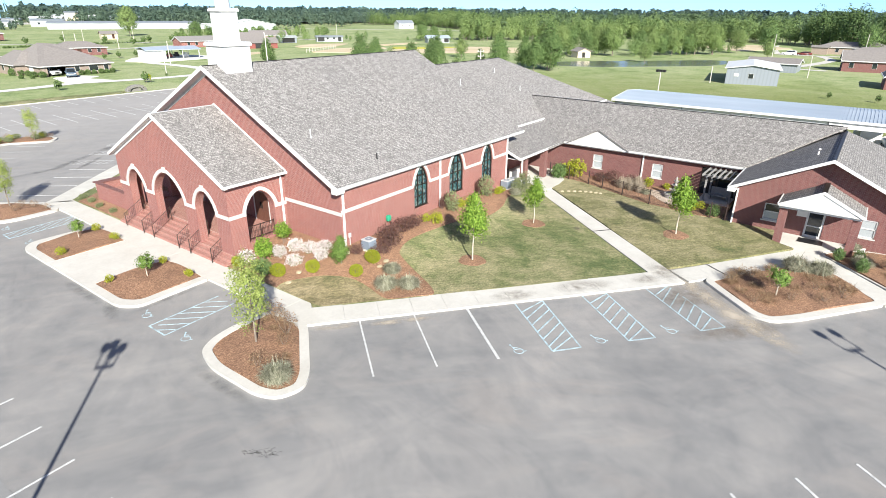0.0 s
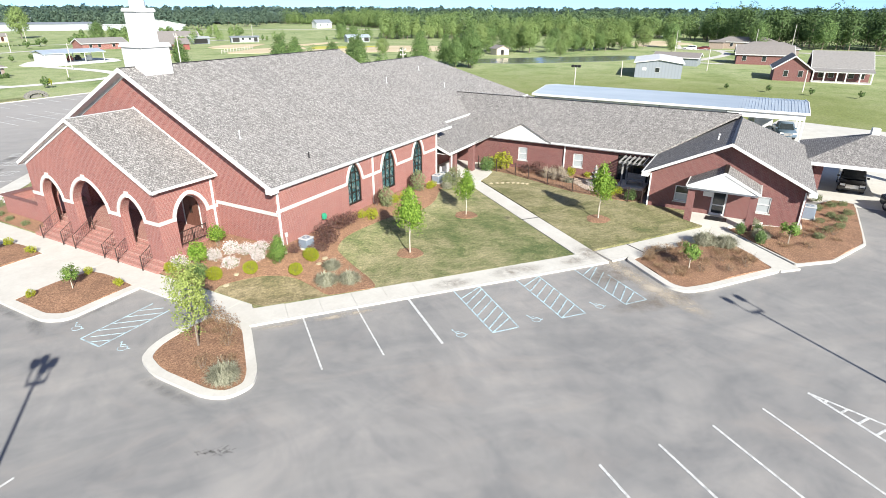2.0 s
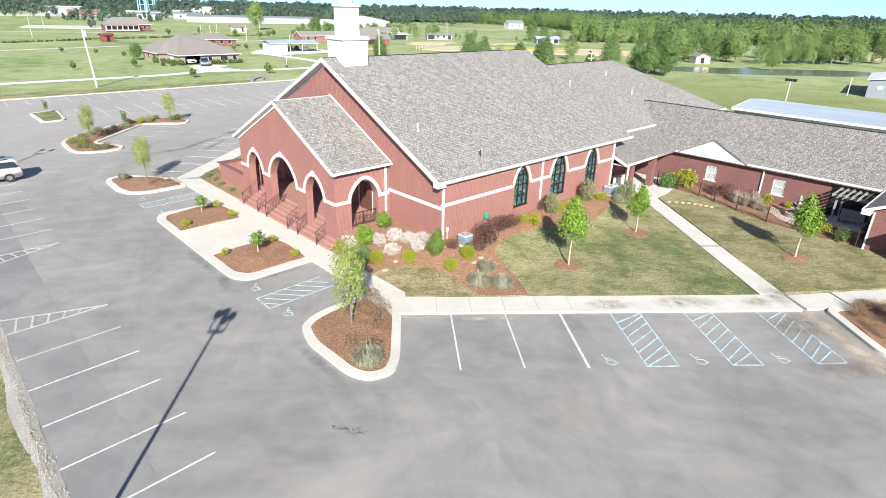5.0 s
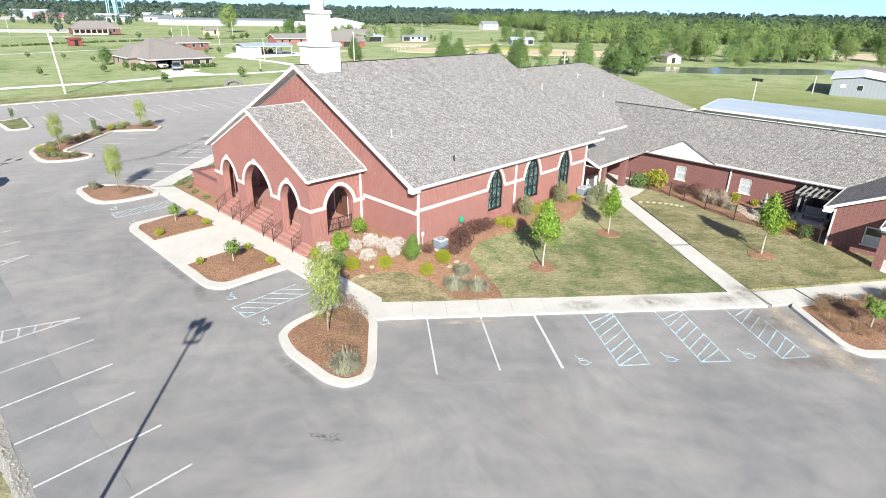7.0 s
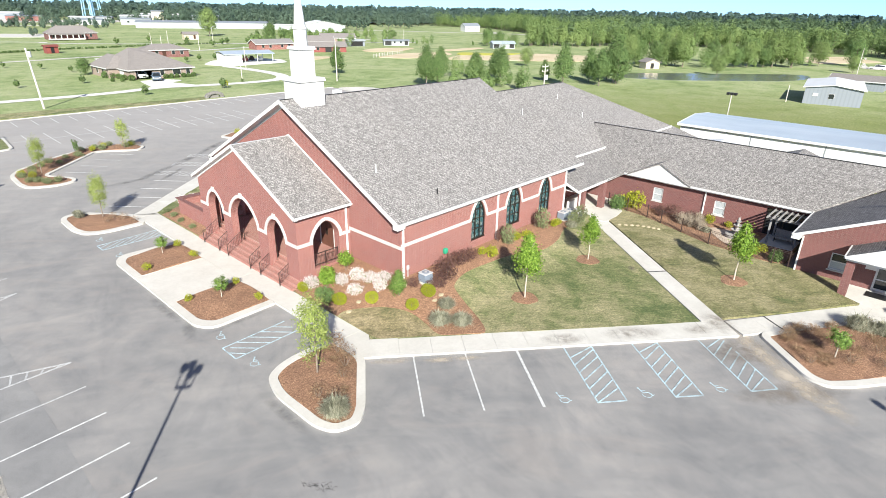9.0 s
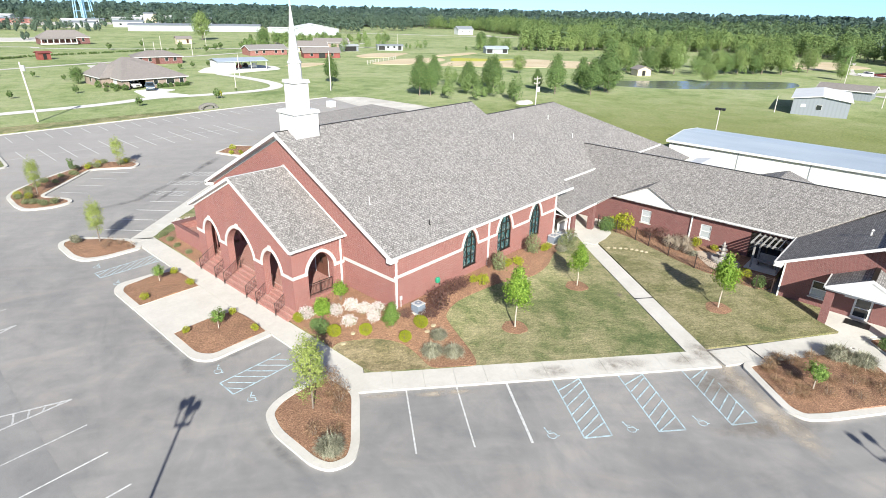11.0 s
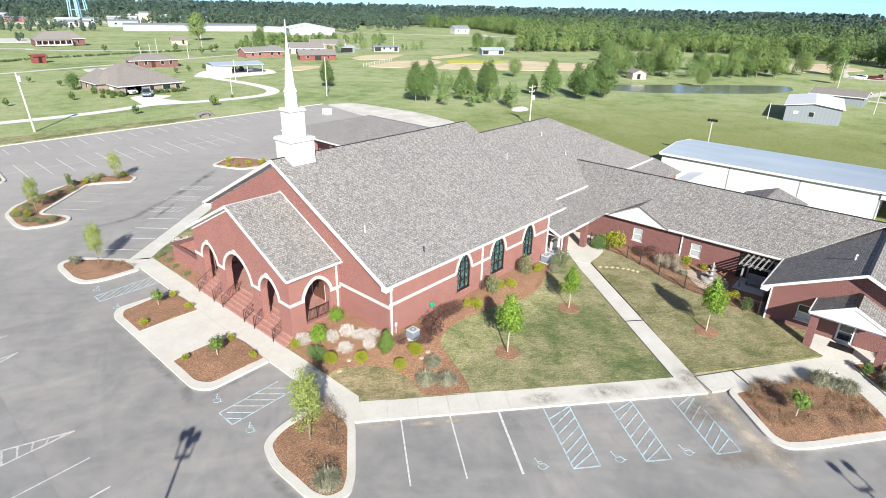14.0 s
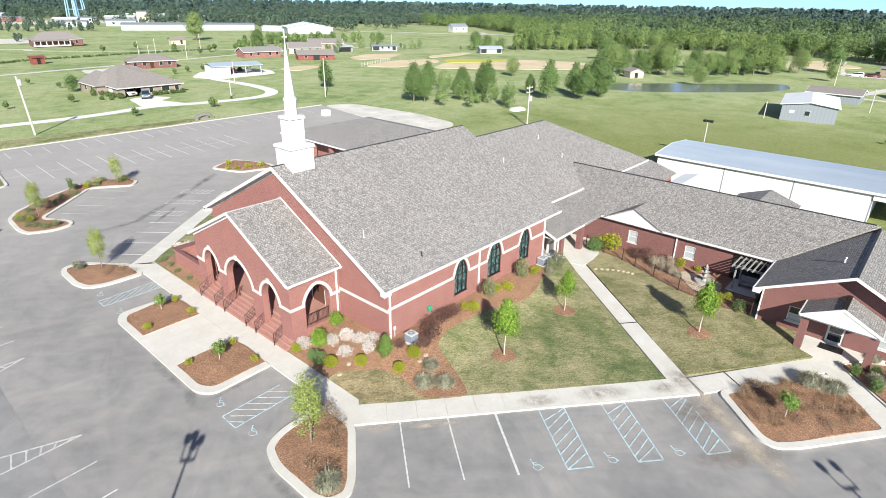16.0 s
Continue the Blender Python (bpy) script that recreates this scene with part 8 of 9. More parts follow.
house("white_hut", "small pale field hut with a brown roof", (114.4, 278.0, 0), -13, 7.0, 5.0, 2.2, 1.2, M_CREAM, M_ROOF_BROWN, False, [("s", 1.5, 1.0, 0, 1.9, "door")], "shed", False)
house("brick_cottage", "low red brick house with a dark roof and white gables", (108.8, 193.2, 0), -8, 15.5, 8, 2.2, 1.7, M_BRICK, M_ROOF_GREY, False, W4("s", (-5, -2, 3, 6), 0.8, 1.1))
house("red_barn", "red barn with a rusty metal roof", (119.6, 170.4, 0), -27, 14, 8, 2.0, 1.7, M_RED_METAL, M_ROOF_BROWN, False, W4("s", (-4, 4), 0.8, 0.9) + [("s", 0, 2.4, 0, 1.8, "dark")], "barn", False)
house("grey_house", "pale house with a brown roof", (134.5, 198.0, 0), -30, 14, 9, 2.3, 2.2, M_CREAM, M_ROOF_BROWN, False, W4("s", (-4.5, -1.5, 2, 5), 0.8, 1.2))
house("brown_roofed_house", "broad low house with a brown roof", (158.0, 214.0, 0), -30, 16, 9, 2.4, 2.0, M_BRICK_TAN, M_ROOF_BROWN, False, W4("s", (-5, 0, 5), 0.8, 1.2))
house("metal_carport", "grey metal shed with an open dark bay", (151.8, 192.6, 0), -20, 7.6, 5, 2.2, 0.7, M_METAL_GREY, M_PALE_SHEET, False, [("s", 0, 5.6, 0, 1.9, "dark")], "shed", False)
house("white_trailer", "long pale trailer home with a dark open porch", (172.4, 187.4, 0), -33, 12, 4, 2.0, 0.5, M_PALE_SHEET, M_METAL_GREY, False, W4("s", (-1, 2.0), 0.8, 0.9) + [("s", -4, 3, 0, 1.8, "dark"), ("s", 4.6, 1.6, 0, 1.8, "dark")], "mobile home", False)
house("white_store", "pale metal field shelter with dark open sides", (202.4, 146.6, 0), -35, 10.5, 5, 1.9, 1.1, M_PALE_SHEET, M_METAL_BLUE, False, [("s", -3.6, 2.6, 0, 1.7, "dark"), ("s", 3.8, 2.2, 0, 1.7, "dark")], "shed", False)
house("far_white_house", "white house by the wood lane", (346.0, 288.5, 0), -25, 12.5, 9, 3.6, 2.4, M_METAL_WHITE, M_METAL_GREY, False, W4("s", (-3, 3), 1.5))
house("warehouse", "large pale metal warehouse with a low gabled front", (235.0, 335.5, 0), 63, 30, 31, 4.0, 2.9, M_PALE_SHEET, M_METAL_WHITE, False, (), "warehouse", False)
house("lane_store", "long low pale metal building", (233.0, 368.0, 0), -60, 24, 8, 3.0, 0.5, M_PALE_SHEET, M_METAL_WHITE, False, (), "warehouse", False)
house("long_warehouse", "long low pale metal building", (187.5, 414.0, 0), -28.6, 90, 15, 3.8, 1.0, M_PALE_SHEET, M_METAL_GREY, False, (), "warehouse", False)
for x, y, w, d, h, m_ in ((118, 600, 26, 14, 4, M_BRICK), (150, 560, 18, 12, 4, M_METAL_GREY), (172, 585, 20, 10, 3.6, M_PALE_SHEET), (196, 566, 24, 14, 5, M_METAL_GREY), (214, 560, 10, 8, 9, M_CREAM), (232, 600, 36, 14, 6, M_METAL_GREY), (140, 505, 16, 9, 3.4, M_PALE_SHEET), (260, 560, 24, 12, 5, M_PALE_SHEET), (110, 640, 30, 16, 6, M_METAL_GREY), (172, 500, 22, 10, 4, M_PALE_SHEET)):
    house("town_building", "low flat far building beside the town road", (x, y, 0), -28, w, d, h, 0.9, m_, M_METAL_GREY if m_ is not M_METAL_GREY else M_METAL_WHITE, False, W4("s", (-w / 4, w / 4), 1.2, 1.4, 1.6), "building", False)
house("pond_hut", "small cream hut with a brown roof", (162.6, 57.0, 0), 52, 4.4, 4.6, 1.9, 1.1, M_CREAM, M_ROOF_BROWN, False, [("w", 0.2, 1.1, 0, 1.6, "dark")], "hut", False)
house("gabled_shed", "grey ribbed metal shed with a white roof", (124.8, -0.4, 0), 9.5, 18.0, 9.9, 3.2, 0.75, M_METAL_GREY, M_METAL_WHITE, False, [("w", 0.2, 0.9, 1.2, 0.9, "window"), ("w", 3.0, 0.9, 1.5, 0.6, "garage")], "shed", False)
house("grey_store", "low grey metal store with a brown roof", (155.2, -0.6, 0), 90, 11.4, 9, 2.1, 1.1, M_METAL_GREY, M_ROOF_BROWN, False, (), "shed")
gh = house("gabled_brick_house", "brick house with a grey roof and white-posted porch", (132.4, -36.9, 0), 93, 10.4, 9.0, 2.75, 3.3, M_BRICK_WING, M_ROOF_GREY, False, W4("n", (-3.8, -1.9, 1.7, 3.6), 0.8, 1.4) + [("n", 0, 1.1, 0.1, 2.2, "door")])
part("porch_roof", slab(B(), [(-5.65, 7.0, 2.3), (5.65, 7.0, 2.3), (5.65, 4.9, 2.78), (-5.65, 4.9, 2.78)][::-1], 0.12), M_ROOF_GREY, gh)
part("porch_beam", box(B(), -5.4, 5.4, 6.75, 6.95, 2.0, 2.2), M_WHITE, gh)
part("porch_floor", box(B(), -5.4, 5.4, 4.52, 7.0, -0.4, 0.12), M_CONCRETE, gh)
for u in (-5.25, -3.2, -0.7, 0.9, 3.2, 5.25):
    part("porch_post", box(B(), u - 0.12, u + 0.12, 6.73, 6.97, 0.12, 2.0), M_WHITE, gh)
house("gabled_brick_wing", "brick house wing with a front gable and white trim", (130.0, -27.8, 0), 3, 10, 7.0, 2.4, 2.8, M_BRICK_WING, M_ROOF_GREY, False, W4("w", (-1.6, 1.2), 0.9, 1.2, 0.8))
house("porch_house", "brick house with a white porch gable", (171.0, -21.5, 0), 95, 14, 10, 2.6, 2.4, M_BRICK_WING, M_ROOF_BROWN, False, W4("n", (-5, 0, 5)))
house("far_row_house", "low brown house before the wood", (205.0, -22.0, 0), 92, 18, 9, 2.6, 1.8, M_BRICK_TAN, M_ROOF_BROWN, True, W4("n", (-5, 0, 5)))
house("far_row_house", "low brown house before the wood", (243.0, -14.0, 0), 92, 22, 9, 2.6, 1.8, M_BRICK_TAN, M_ROOF_BROWN, True, W4("n", (-5, 0, 5)))
house("lane_shed", "small brown building by the lane", (236.0, -4.0, 0), 90, 5, 4, 2.6, 0.6, M_BRICK_TAN, M_ROOF_BROWN, False, (), "shed", False)

hedge = shrub("house_shrub", "rounded dark shrub beside the brick house", 0.7, 1.2, M_LEAF_DARK, 500, 0.12, 131, "house shrubs")
for x, y, k in ((26.6, 128.4, 1.2), (27.4, 126.0, 1.0), (25.6, 129.6, 1.3), (27.5, 123.2, 1.0), (28.3, 120.7, 1.1), (36.0, 120.6, 0.9), (37.2, 120.5, 0.9), (38.6, 120.5, 0.8), (40.2, 120.5, 0.9), (41.4, 120.4, 0.8), (42.6, 120.4, 0.9), (26.0, 120.2, 0.7), (24.4, 121.4, 0.7)):
    put(hedge, x, y, far_height(x, y), k, x)

solid("town_yard", patch(smooth_loop([(50, 492), (110, 488), (190, 525), (260, 540), (250, 630), (90, 640), (20, 560)], 25), lambda x, y: far_height(x, y) + 0.15, 15.0), M_GRAVEL, "pale gravel yards among far buildings", "gravel", "structure")

# ---- things about the church ----
def lamp_post(x, y, heads, h=8.9):
    """A tall car-park lamp: square pole on a concrete foot, a cross bar and floodlights on stalks."""
    ob = thing("lamp_post", "tall dark car-park lamp post with floodlights on a cross bar", "lamp post", (x, y, 0), "car-park lamps")
    part("foot", tube(B(), (x, y, -0.1), (x, y, 0.7), 0.3, sides=14), M_CONCRETE, ob)
    part("pole", tube(B(), (x, y, 0.7), (x, y, h), 0.085, 0.06, 10), M_BRONZE, ob)
    u = Vector((-SUN_Y, SUN_X, 0)).normalized()
    c = Vector((x, y, h))
    s = Vector((-SUN_X, -SUN_Y, 0)).normalized()
    part("cross_bar", beam(B(), c - u * 0.3, c + u * 0.4, 0.09, 0.1), M_BRONZE, ob)
    for v, k in heads:
        p = c + u * k + s * v
        part("arm", beam(B(), c + u * k * 0.9, p, 0.07, 0.08), M_BRONZE, ob)
        part("stalk", tube(B(), p, p + Vector((0, 0, 0.42)), 0.035), M_BRONZE, ob)
        m = Matrix.Translation(p + Vector((0, 0, 0.62))) @ Matrix.Rotation(math.atan2(u.y, u.x) + 0.5 * k, 4, "Z") @ Matrix.Rotation(radians(35), 4, "X")
        hd = part("lamp_head", box(B(), -0.17, 0.17, -0.15, 0.15, -0.2, 0.2, m, 0.07), M_BRONZE, ob)
        part("lens", box(B(), -0.13, 0.13, -0.165, -0.15, -0.16, 0.16, m), M_METAL_WHITE, hd)
    return ob


for hx, hy, heads in ((-12.92, 1.63, ((0.42, -0.3), (0.62, 0.02), (0.22, 0.4), (-0.15, 0.12))), (8.13, -23.94, ((0.3, -0.38), (0.25, 0.4))), (-12.5, 44.1, ((0.3, -0.5), (0.3, 0.45)))):
    reach = 9.6 / math.tan(SUN_EL)
    lamp_post(hx + SUN_X * reach, hy + SUN_Y * reach, heads)


M_CASE = mat("slate_painted_steel", (0.22, 0.26, 0.31), 0.5, 0.1)


def condenser(x, y, z, s=0.66, h=0.7, m=None, label="grey air-conditioning unit on a pad"):
    ob = thing("air_conditioner", label, "air conditioner", (x, y, z), "air conditioners")
    part("pad", box(B(), x - s * 0.65, x + s * 0.65, y - s * 0.65, y + s * 0.65, z - 0.1, z + 0.07), M_CONCRETE, ob)
    part("case", box(B(), x - s / 2, x + s / 2, y - s / 2, y + s / 2, z + 0.07, z + h, bevel=0.04), m or M_CASE, ob)
    part("lid", box(B(), x - s * 0.54, x + s * 0.54, y - s * 0.54, y + s * 0.54, z + h - 0.05, z + h + 0.02, bevel=0.03), M_HVAC, ob, "pale lid")
    for k in range(7):
        zz = z + 0.16 + k * (h - 0.28) / 7
        part("louvre", box(B(), x - s / 2 - 0.012, x + s / 2 + 0.012, y - s / 2 - 0.012, y + s / 2 + 0.012, zz, zz + 0.018), M_CASE, ob)
    part("fan_grille", tube(B(), (x, y, z + h), (x, y, z + h + 0.028), s * 0.36, sides=20), M_CASE, ob)
    part("fan_hub", tube(B(), (x, y, z + h + 0.02), (x, y, z + h + 0.04), s * 0.12, sides=14), M_HVAC, ob)
    return ob


condenser(0.75, -1.15, mound(0.75, -1.15), 0.64, 0.66)
condenser(17.75, -0.45, 0.5)
condenser(18.75, -0.5, 0.45)
condenser(19.55, -0.75, 0.14, 0.7, 0.8, M_BLACK, "black air-conditioning unit by the breezeway")
condenser(24.1, -27.65, 0.2, 0.85, 0.95)
bm = tube(B(), (3.6, -0.12, 1.9), (3.6, -0.26, 1.9), 0.17, sides=18)
hose = thing("hose_reel", "green plastic hose reel on the brick wall", "hose reel", (3.6, -0.15, 1.6))
part("drum", bm, M_GREEN_PLASTIC, hose)
part("cover", box(B(), 3.46, 3.74, -0.28, -0.06, 1.7, 2.08, bevel=0.04), M_GREEN_PLASTIC, hose)
meter = thing("electric_meter", "small grey meter box on the brick wall", "meter", (0.28, -0.1, 1.5))
part("case", box(B(), 0.2, 0.38, -0.12, -0.01, 1.6, 1.88, bevel=0.02), M_HVAC, meter)
part("conduit", tube(B(), (0.28, -0.07, 1.0), (0.28, -0.07, 1.56), 0.03), M_HVAC, meter)

# stones in the beds and on the court lawn
rng = np.random.default_rng(5)


def stone(x, y, z, r, label="pale flat field stone", group="edging stones"):
    bm = B()
    bmesh.ops.create_icosphere(bm, subdivisions=1, radius=r)
    for v in bm.verts:
        v.co = Vector((v.co.x * rng.uniform(0.8, 1.25), v.co.y * rng.uniform(0.7, 1.0), v.co.z * 0.35)) + Vector((x, y, z))
    return solid("stone", bm, M_STONE, label, "stone", "", group)


for x, y in ((-0.1, -2.75), (-4.2, 0.2), (-0.6, -0.7), (0.6, -2.6), (-3.3, 0.4)):
    stone(x, y, mound(x, y) + 0.06, 0.2, "pale field stone in the bark bed", "bed stones")
for k in range(8):
    t = k / 7
    x, y = 21.0 + 1.3 * t + 0.35 * math.sin(t * 3.1), -4.0 - 2.8 * t
    stone(x, y, court(x, y) + 0.015, 0.21)

# iron fence of the court
fence = thing("iron_fence", "black iron fence round the courtyard garden", "fence", (22.5, -9, 0.2))
FL = [Vector(p) for p in curve([(25.1, -0.8), (24.55, -4.3), (23.6, -6.9), (21.75, -10.95), (21.2, -15.0), (21.25, -16.75)], 5)]
for i, (a, b) in enumerate(zip(FL, FL[1:])):
    za, zb = court(*a), court(*b)
    if i % 3 == 0:
        part("post", box(B(), a.x - 0.035, a.x + 0.035, a.y - 0.035, a.y + 0.035, za - 0.05, za + 1.2), M_RAIL, fence)
    for h in (0.15, 1.0, 1.12):
        part("rail", beam(B(), (a.x, a.y, za + h), (b.x, b.y, zb + h), 0.022, 0.022), M_RAIL, fence)
    n = max(3, int((b - a).length / 0.14))
    bm = B()
    for k in range(1, n):
        p = a.lerp(b, k / n)
        z = za + (zb - za) * k / n
        box(bm, p.x - 0.004, p.x + 0.004, p.y - 0.004, p.y + 0.004, z + 0.1, z + 1.12)
    tagged(part("pickets", bm, M_RAIL, fence), kind="stuff")

M_PATH = mat("brown_flagstone", rough=0.85)
g = Graph(M_PATH)
v = g.node("ShaderNodeTexVoronoi", Vector=g.coords(), Scale=2.2)
g.color(g.mix(0.5, g.ramp(v.outputs["Color"], [(0.1, (0.36, 0.28, 0.21)), (0.9, (0.56, 0.46, 0.37))]), g.ramp(g.noise(g.coords(), 6.0, 5), [(0.3, grey(0.7)), (0.7, grey(1.15))]), "MULTIPLY"))
# courtyard: stone path, fountain, pergola, bench
solid("court_path", patch(smooth_loop([(25.6, -9.8), (24.6, -10.0), (22.6, -11.8), (22.4, -13.2), (23.6, -13.6), (25.4, -13.4), (25.9, -11.6)], 0.9), lambda x, y: court(x, y) + 0.06, 0.8, 0.15), M_PATH, "brown stone court path", "paving", "structure")
fountain = thing("fountain", "three-tiered grey stone fountain", "fountain", (24.55, -12.05, court(24.5, -12)), local=True)
fountain.matrix_basis = fountain.matrix_basis @ Matrix.Diagonal((0.82, 0.82, 0.85, 1))
M_FOUNTAIN = mat("weathered_cast_stone", (0.33, 0.31, 0.29), 0.85)


def lathe(prof, sides=20):
    bm = B()
    rows = [[bm.verts.new((r * math.cos(2 * math.pi * k / sides), r * math.sin(2 * math.pi * k / sides), z)) for k in range(sides)] for r, z in prof]
    for a, b in zip(rows, rows[1:]):
        for k in range(sides):
            bm.faces.new((a[k], a[(k + 1) % sides], b[(k + 1) % sides], b[k]))
    bm.faces.new(rows[0][::-1]), bm.faces.new(rows[-1])
    return bm


part("basin", lathe([(0.85, 0.0), (0.95, 0.05), (0.95, 0.36), (0.82, 0.4), (0.78, 0.3), (0.2, 0.28)]), M_FOUNTAIN, fountain)
part("stem", lathe([(0.24, 0.28), (0.14, 0.5), (0.17, 0.75), (0.1, 1.0), (0.14, 1.2), (0.08, 1.5), (0.1, 1.75)]), M_FOUNTAIN, fountain)
for r, z in ((0.56, 0.72), (0.40, 1.16), (0.26, 1.55)):
    part("bowl", lathe([(0.12, z - 0.1), (r * 0.8, z), (r, z + 0.1), (r * 0.94, z + 0.1), (r * 0.6, z + 0.03), (0.1, z + 0.02)]), M_FOUNTAIN, fountain)
part("finial", lathe([(0.1, 1.72), (0.13, 1.82), (0.06, 1.95), (0.02, 2.05)], 12), M_FOUNTAIN, fountain)

M_GREY_WOOD = mat("weathered_wood", rough=0.85)
g = Graph(M_GREY_WOOD)
g.color(g.ramp(g.noise(g.coords("Object", (1, 6, 6)), 2.0, 5), [(0.3, (0.2, 0.195, 0.19)), (0.7, (0.33, 0.32, 0.31))]))
solid("court_patio", patch([(24.5, -13.75), (24.5, -16.05), (27.05, -16.05), (27.05, -13.75)], lambda x, y: court(x, y) + 0.08, 0.8, 0.15), M_CONCRETE, "grey concrete patio under the pergola", "paving", "structure")
perg = thing("pergola", "weathered wooden pergola against the brick wall", "pergola", (25.6, -15.1, 0.3))
for x in (24.9, 26.9):
    for y in (-14.15, -16.0):
        part("post", box(B(), x - 0.06, x + 0.06, y - 0.06, y + 0.06, 0.2, 2.3), M_GREY_WOOD, perg)
for x in (24.9, 26.9):
    part("beam", box(B(), x - 0.04, x + 0.04, -16.3, -13.8, 2.3, 2.48), M_GREY_WOOD, perg)
for k in range(7):
    y = -16.2 + k * 0.38
    part("rafter", box(B(), 24.3, 27.0, y - 0.035, y + 0.035, 2.48, 2.62), M_GREY_WOOD, perg)
swing = thing("garden_swing", "weathered wooden bench swing under the pergola", "bench", (25.9, -15.1, 0.3))
part("seat", box(B(), 25.6, 26.1, -15.8, -14.4, 0.72, 0.78), M_GREY_WOOD, swing)
part("backrest", box(B(), 26.1, 26.16, -15.8, -14.4, 0.78, 1.3), M_GREY_WOOD, swing)
for y in (-15.75, -14.45):
    part("leg", box(B(), 25.62, 26.14, y - 0.03, y + 0.03, 0.28, 0.72), M_GREY_WOOD, swing)
solid("door_mat", box(B(), 20.1, 20.95, -22.6, -21.2, 0.24, 0.26), M_BLACK, "black door mat at the wing's entrance", "door mat")
sign = solid("wall_plaque", box(B(), GX - 0.03, GX, -21.35, -20.75, 1.6, 1.95), M_METAL_WHITE, "small pale notice plate beside the door", "sign")

# ---- vehicles ----
M_CAR_WHITE = mat("white_car_paint", (0.78, 0.78, 0.78), 0.25, 0.0, 0.6)
M_CAR_BLACK = mat("black_car_paint", (0.012, 0.012, 0.014), 0.15, 0.0, 0.8)
M_CAR_GREY = mat("grey_car_paint", (0.10, 0.115, 0.13), 0.25, 0.3)
M_CAR_BLUE = mat("blue_grey_car_paint", (0.16, 0.22, 0.28), 0.3, 0.4)
M_CAR_RED = mat("dark_red_car_paint", (0.12, 0.025, 0.022), 0.3)
M_CHROME = mat("chrome", (0.7, 0.7, 0.7), 0.2, 1.0)
M_LAMP_GLASS = mat("lamp_glass", (0.75, 0.75, 0.72), 0.1)
M_TAIL = mat("tail_lamp", (0.35, 0.02, 0.02), 0.2)


def car(label, x, y, turn, paint, kind="suv", z=0.0):
    """A car that faces its own +x: body, cabin with glass, wheels with tyre and rim, lamps."""
    ob = thing("car", label, "car", (x, y, z), local=True)
    ob.matrix_basis = Matrix.Translation((x, y, z)) @ Matrix.Rotation(radians(turn), 4, "Z")
    L, Wd = 2.45, 0.94
    lower = [(-L, 0.45), (-L, 0.95), (-L + 0.1, 1.08), (0.9, 1.08), (L - 0.25, 0.98), (L, 0.8), (L, 0.42), (L - 0.3, 0.32), (-L + 0.25, 0.32)]
    roof_line = {"suv": [(-L + 0.05, 1.06), (-L + 0.25, 1.72), (-0.4, 1.8), (0.45, 1.72), (1.15, 1.06)], "pickup": [(-0.55, 1.06), (-0.4, 1.75), (0.2, 1.8), (0.6, 1.72), (1.25, 1.06)], "sedan": [(-L + 0.35, 1.06), (-1.2, 1.48), (-0.3, 1.5), (0.4, 1.45), (1.2, 1.06)]}[kind]

    def extrude(prof, hw, taper=1.0):
        bm = B()
        zs = [p[1] for p in prof]
        lo, hi = min(zs), max(zs)
        rows = []
        for s in (-1, 1):
            rows.append([bm.verts.new((px_, s * hw * (1 - (1 - taper) * (pz - lo) / (hi - lo)), pz)) for px_, pz in prof])
        n = len(prof)
        bm.faces.new(rows[0]), bm.faces.new(rows[1][::-1])
        for i in range(n):
            bm.faces.new((rows[0][(i + 1) % n], rows[0][i], rows[1][i], rows[1][(i + 1) % n]))
        bmesh.ops.bevel(bm, geom=[e for e in bm.edges], offset=0.05, segments=2, affect="EDGES")
        return bm

    body = part("body", extrude(lower, Wd), paint, ob, smooth=True)
    part("cabin", extrude(roof_line, Wd - 0.04, 0.86), paint, ob, smooth=True)
    lo = [(a * 0.955 + 0.0, 1.12 + (b - 1.06) * 0.78) for a, b in roof_line]
    part("side_glass", extrude([(a, b) for a, b in lo], Wd - 0.02, 0.885), M_GLASS_DARK, ob)
    ws = roof_line[-2:]
    bm = B()
    slab(bm, [(ws[0][0] + 0.06, -0.66, ws[0][1] - 0.06), (ws[0][0] + 0.06, 0.66, ws[0][1] - 0.06), (ws[1][0] + 0.02, 0.78, ws[1][1] + 0.06), (ws[1][0] + 0.02, -0.78, ws[1][1] + 0.06)], 0.04)
    part("windscreen", bm, M_GLASS_DARK, ob)
    if kind == "pickup":
        part("bed", box(B(), -L + 0.12, -0.65, -0.75, 0.75, 1.05, 1.1), M_BLACK, ob)
    for wx in (-1.5, 1.5):
        for s in (-1, 1):
            wheel = part("wheel", tube(B(), (wx, s * (Wd - 0.2), 0.36), (wx, s * (Wd + 0.02), 0.36), 0.36, sides=20), M_RUBBER, ob)
            part("rim", tube(B(), (wx, s * (Wd + 0.0), 0.36), (wx, s * (Wd + 0.035), 0.36), 0.22, 0.18, sides=12), M_CHROME, wheel)
    for s in (-1, 1):
        part("headlight", box(B(), L - 0.12, L + 0.02, s * 0.68 - 0.18, s * 0.68 + 0.18, 0.72, 0.88), M_LAMP_GLASS, ob)
        part("tail_light", box(B(), -L - 0.02, -L + 0.1, s * 0.8 - 0.1, s * 0.8 + 0.1, 0.8, 1.02), M_TAIL, ob)
        part("mirror", box(B(), 0.85, 1.0, s * (Wd + 0.1) - 0.1, s * (Wd + 0.1) + 0.1, 1.1, 1.26, None, 0.02), paint, ob)
    part("grille", box(B(), L - 0.02, L + 0.03, -0.45, 0.45, 0.55, 0.85), M_CHROME if paint is not M_CAR_WHITE else M_BLACK, ob)
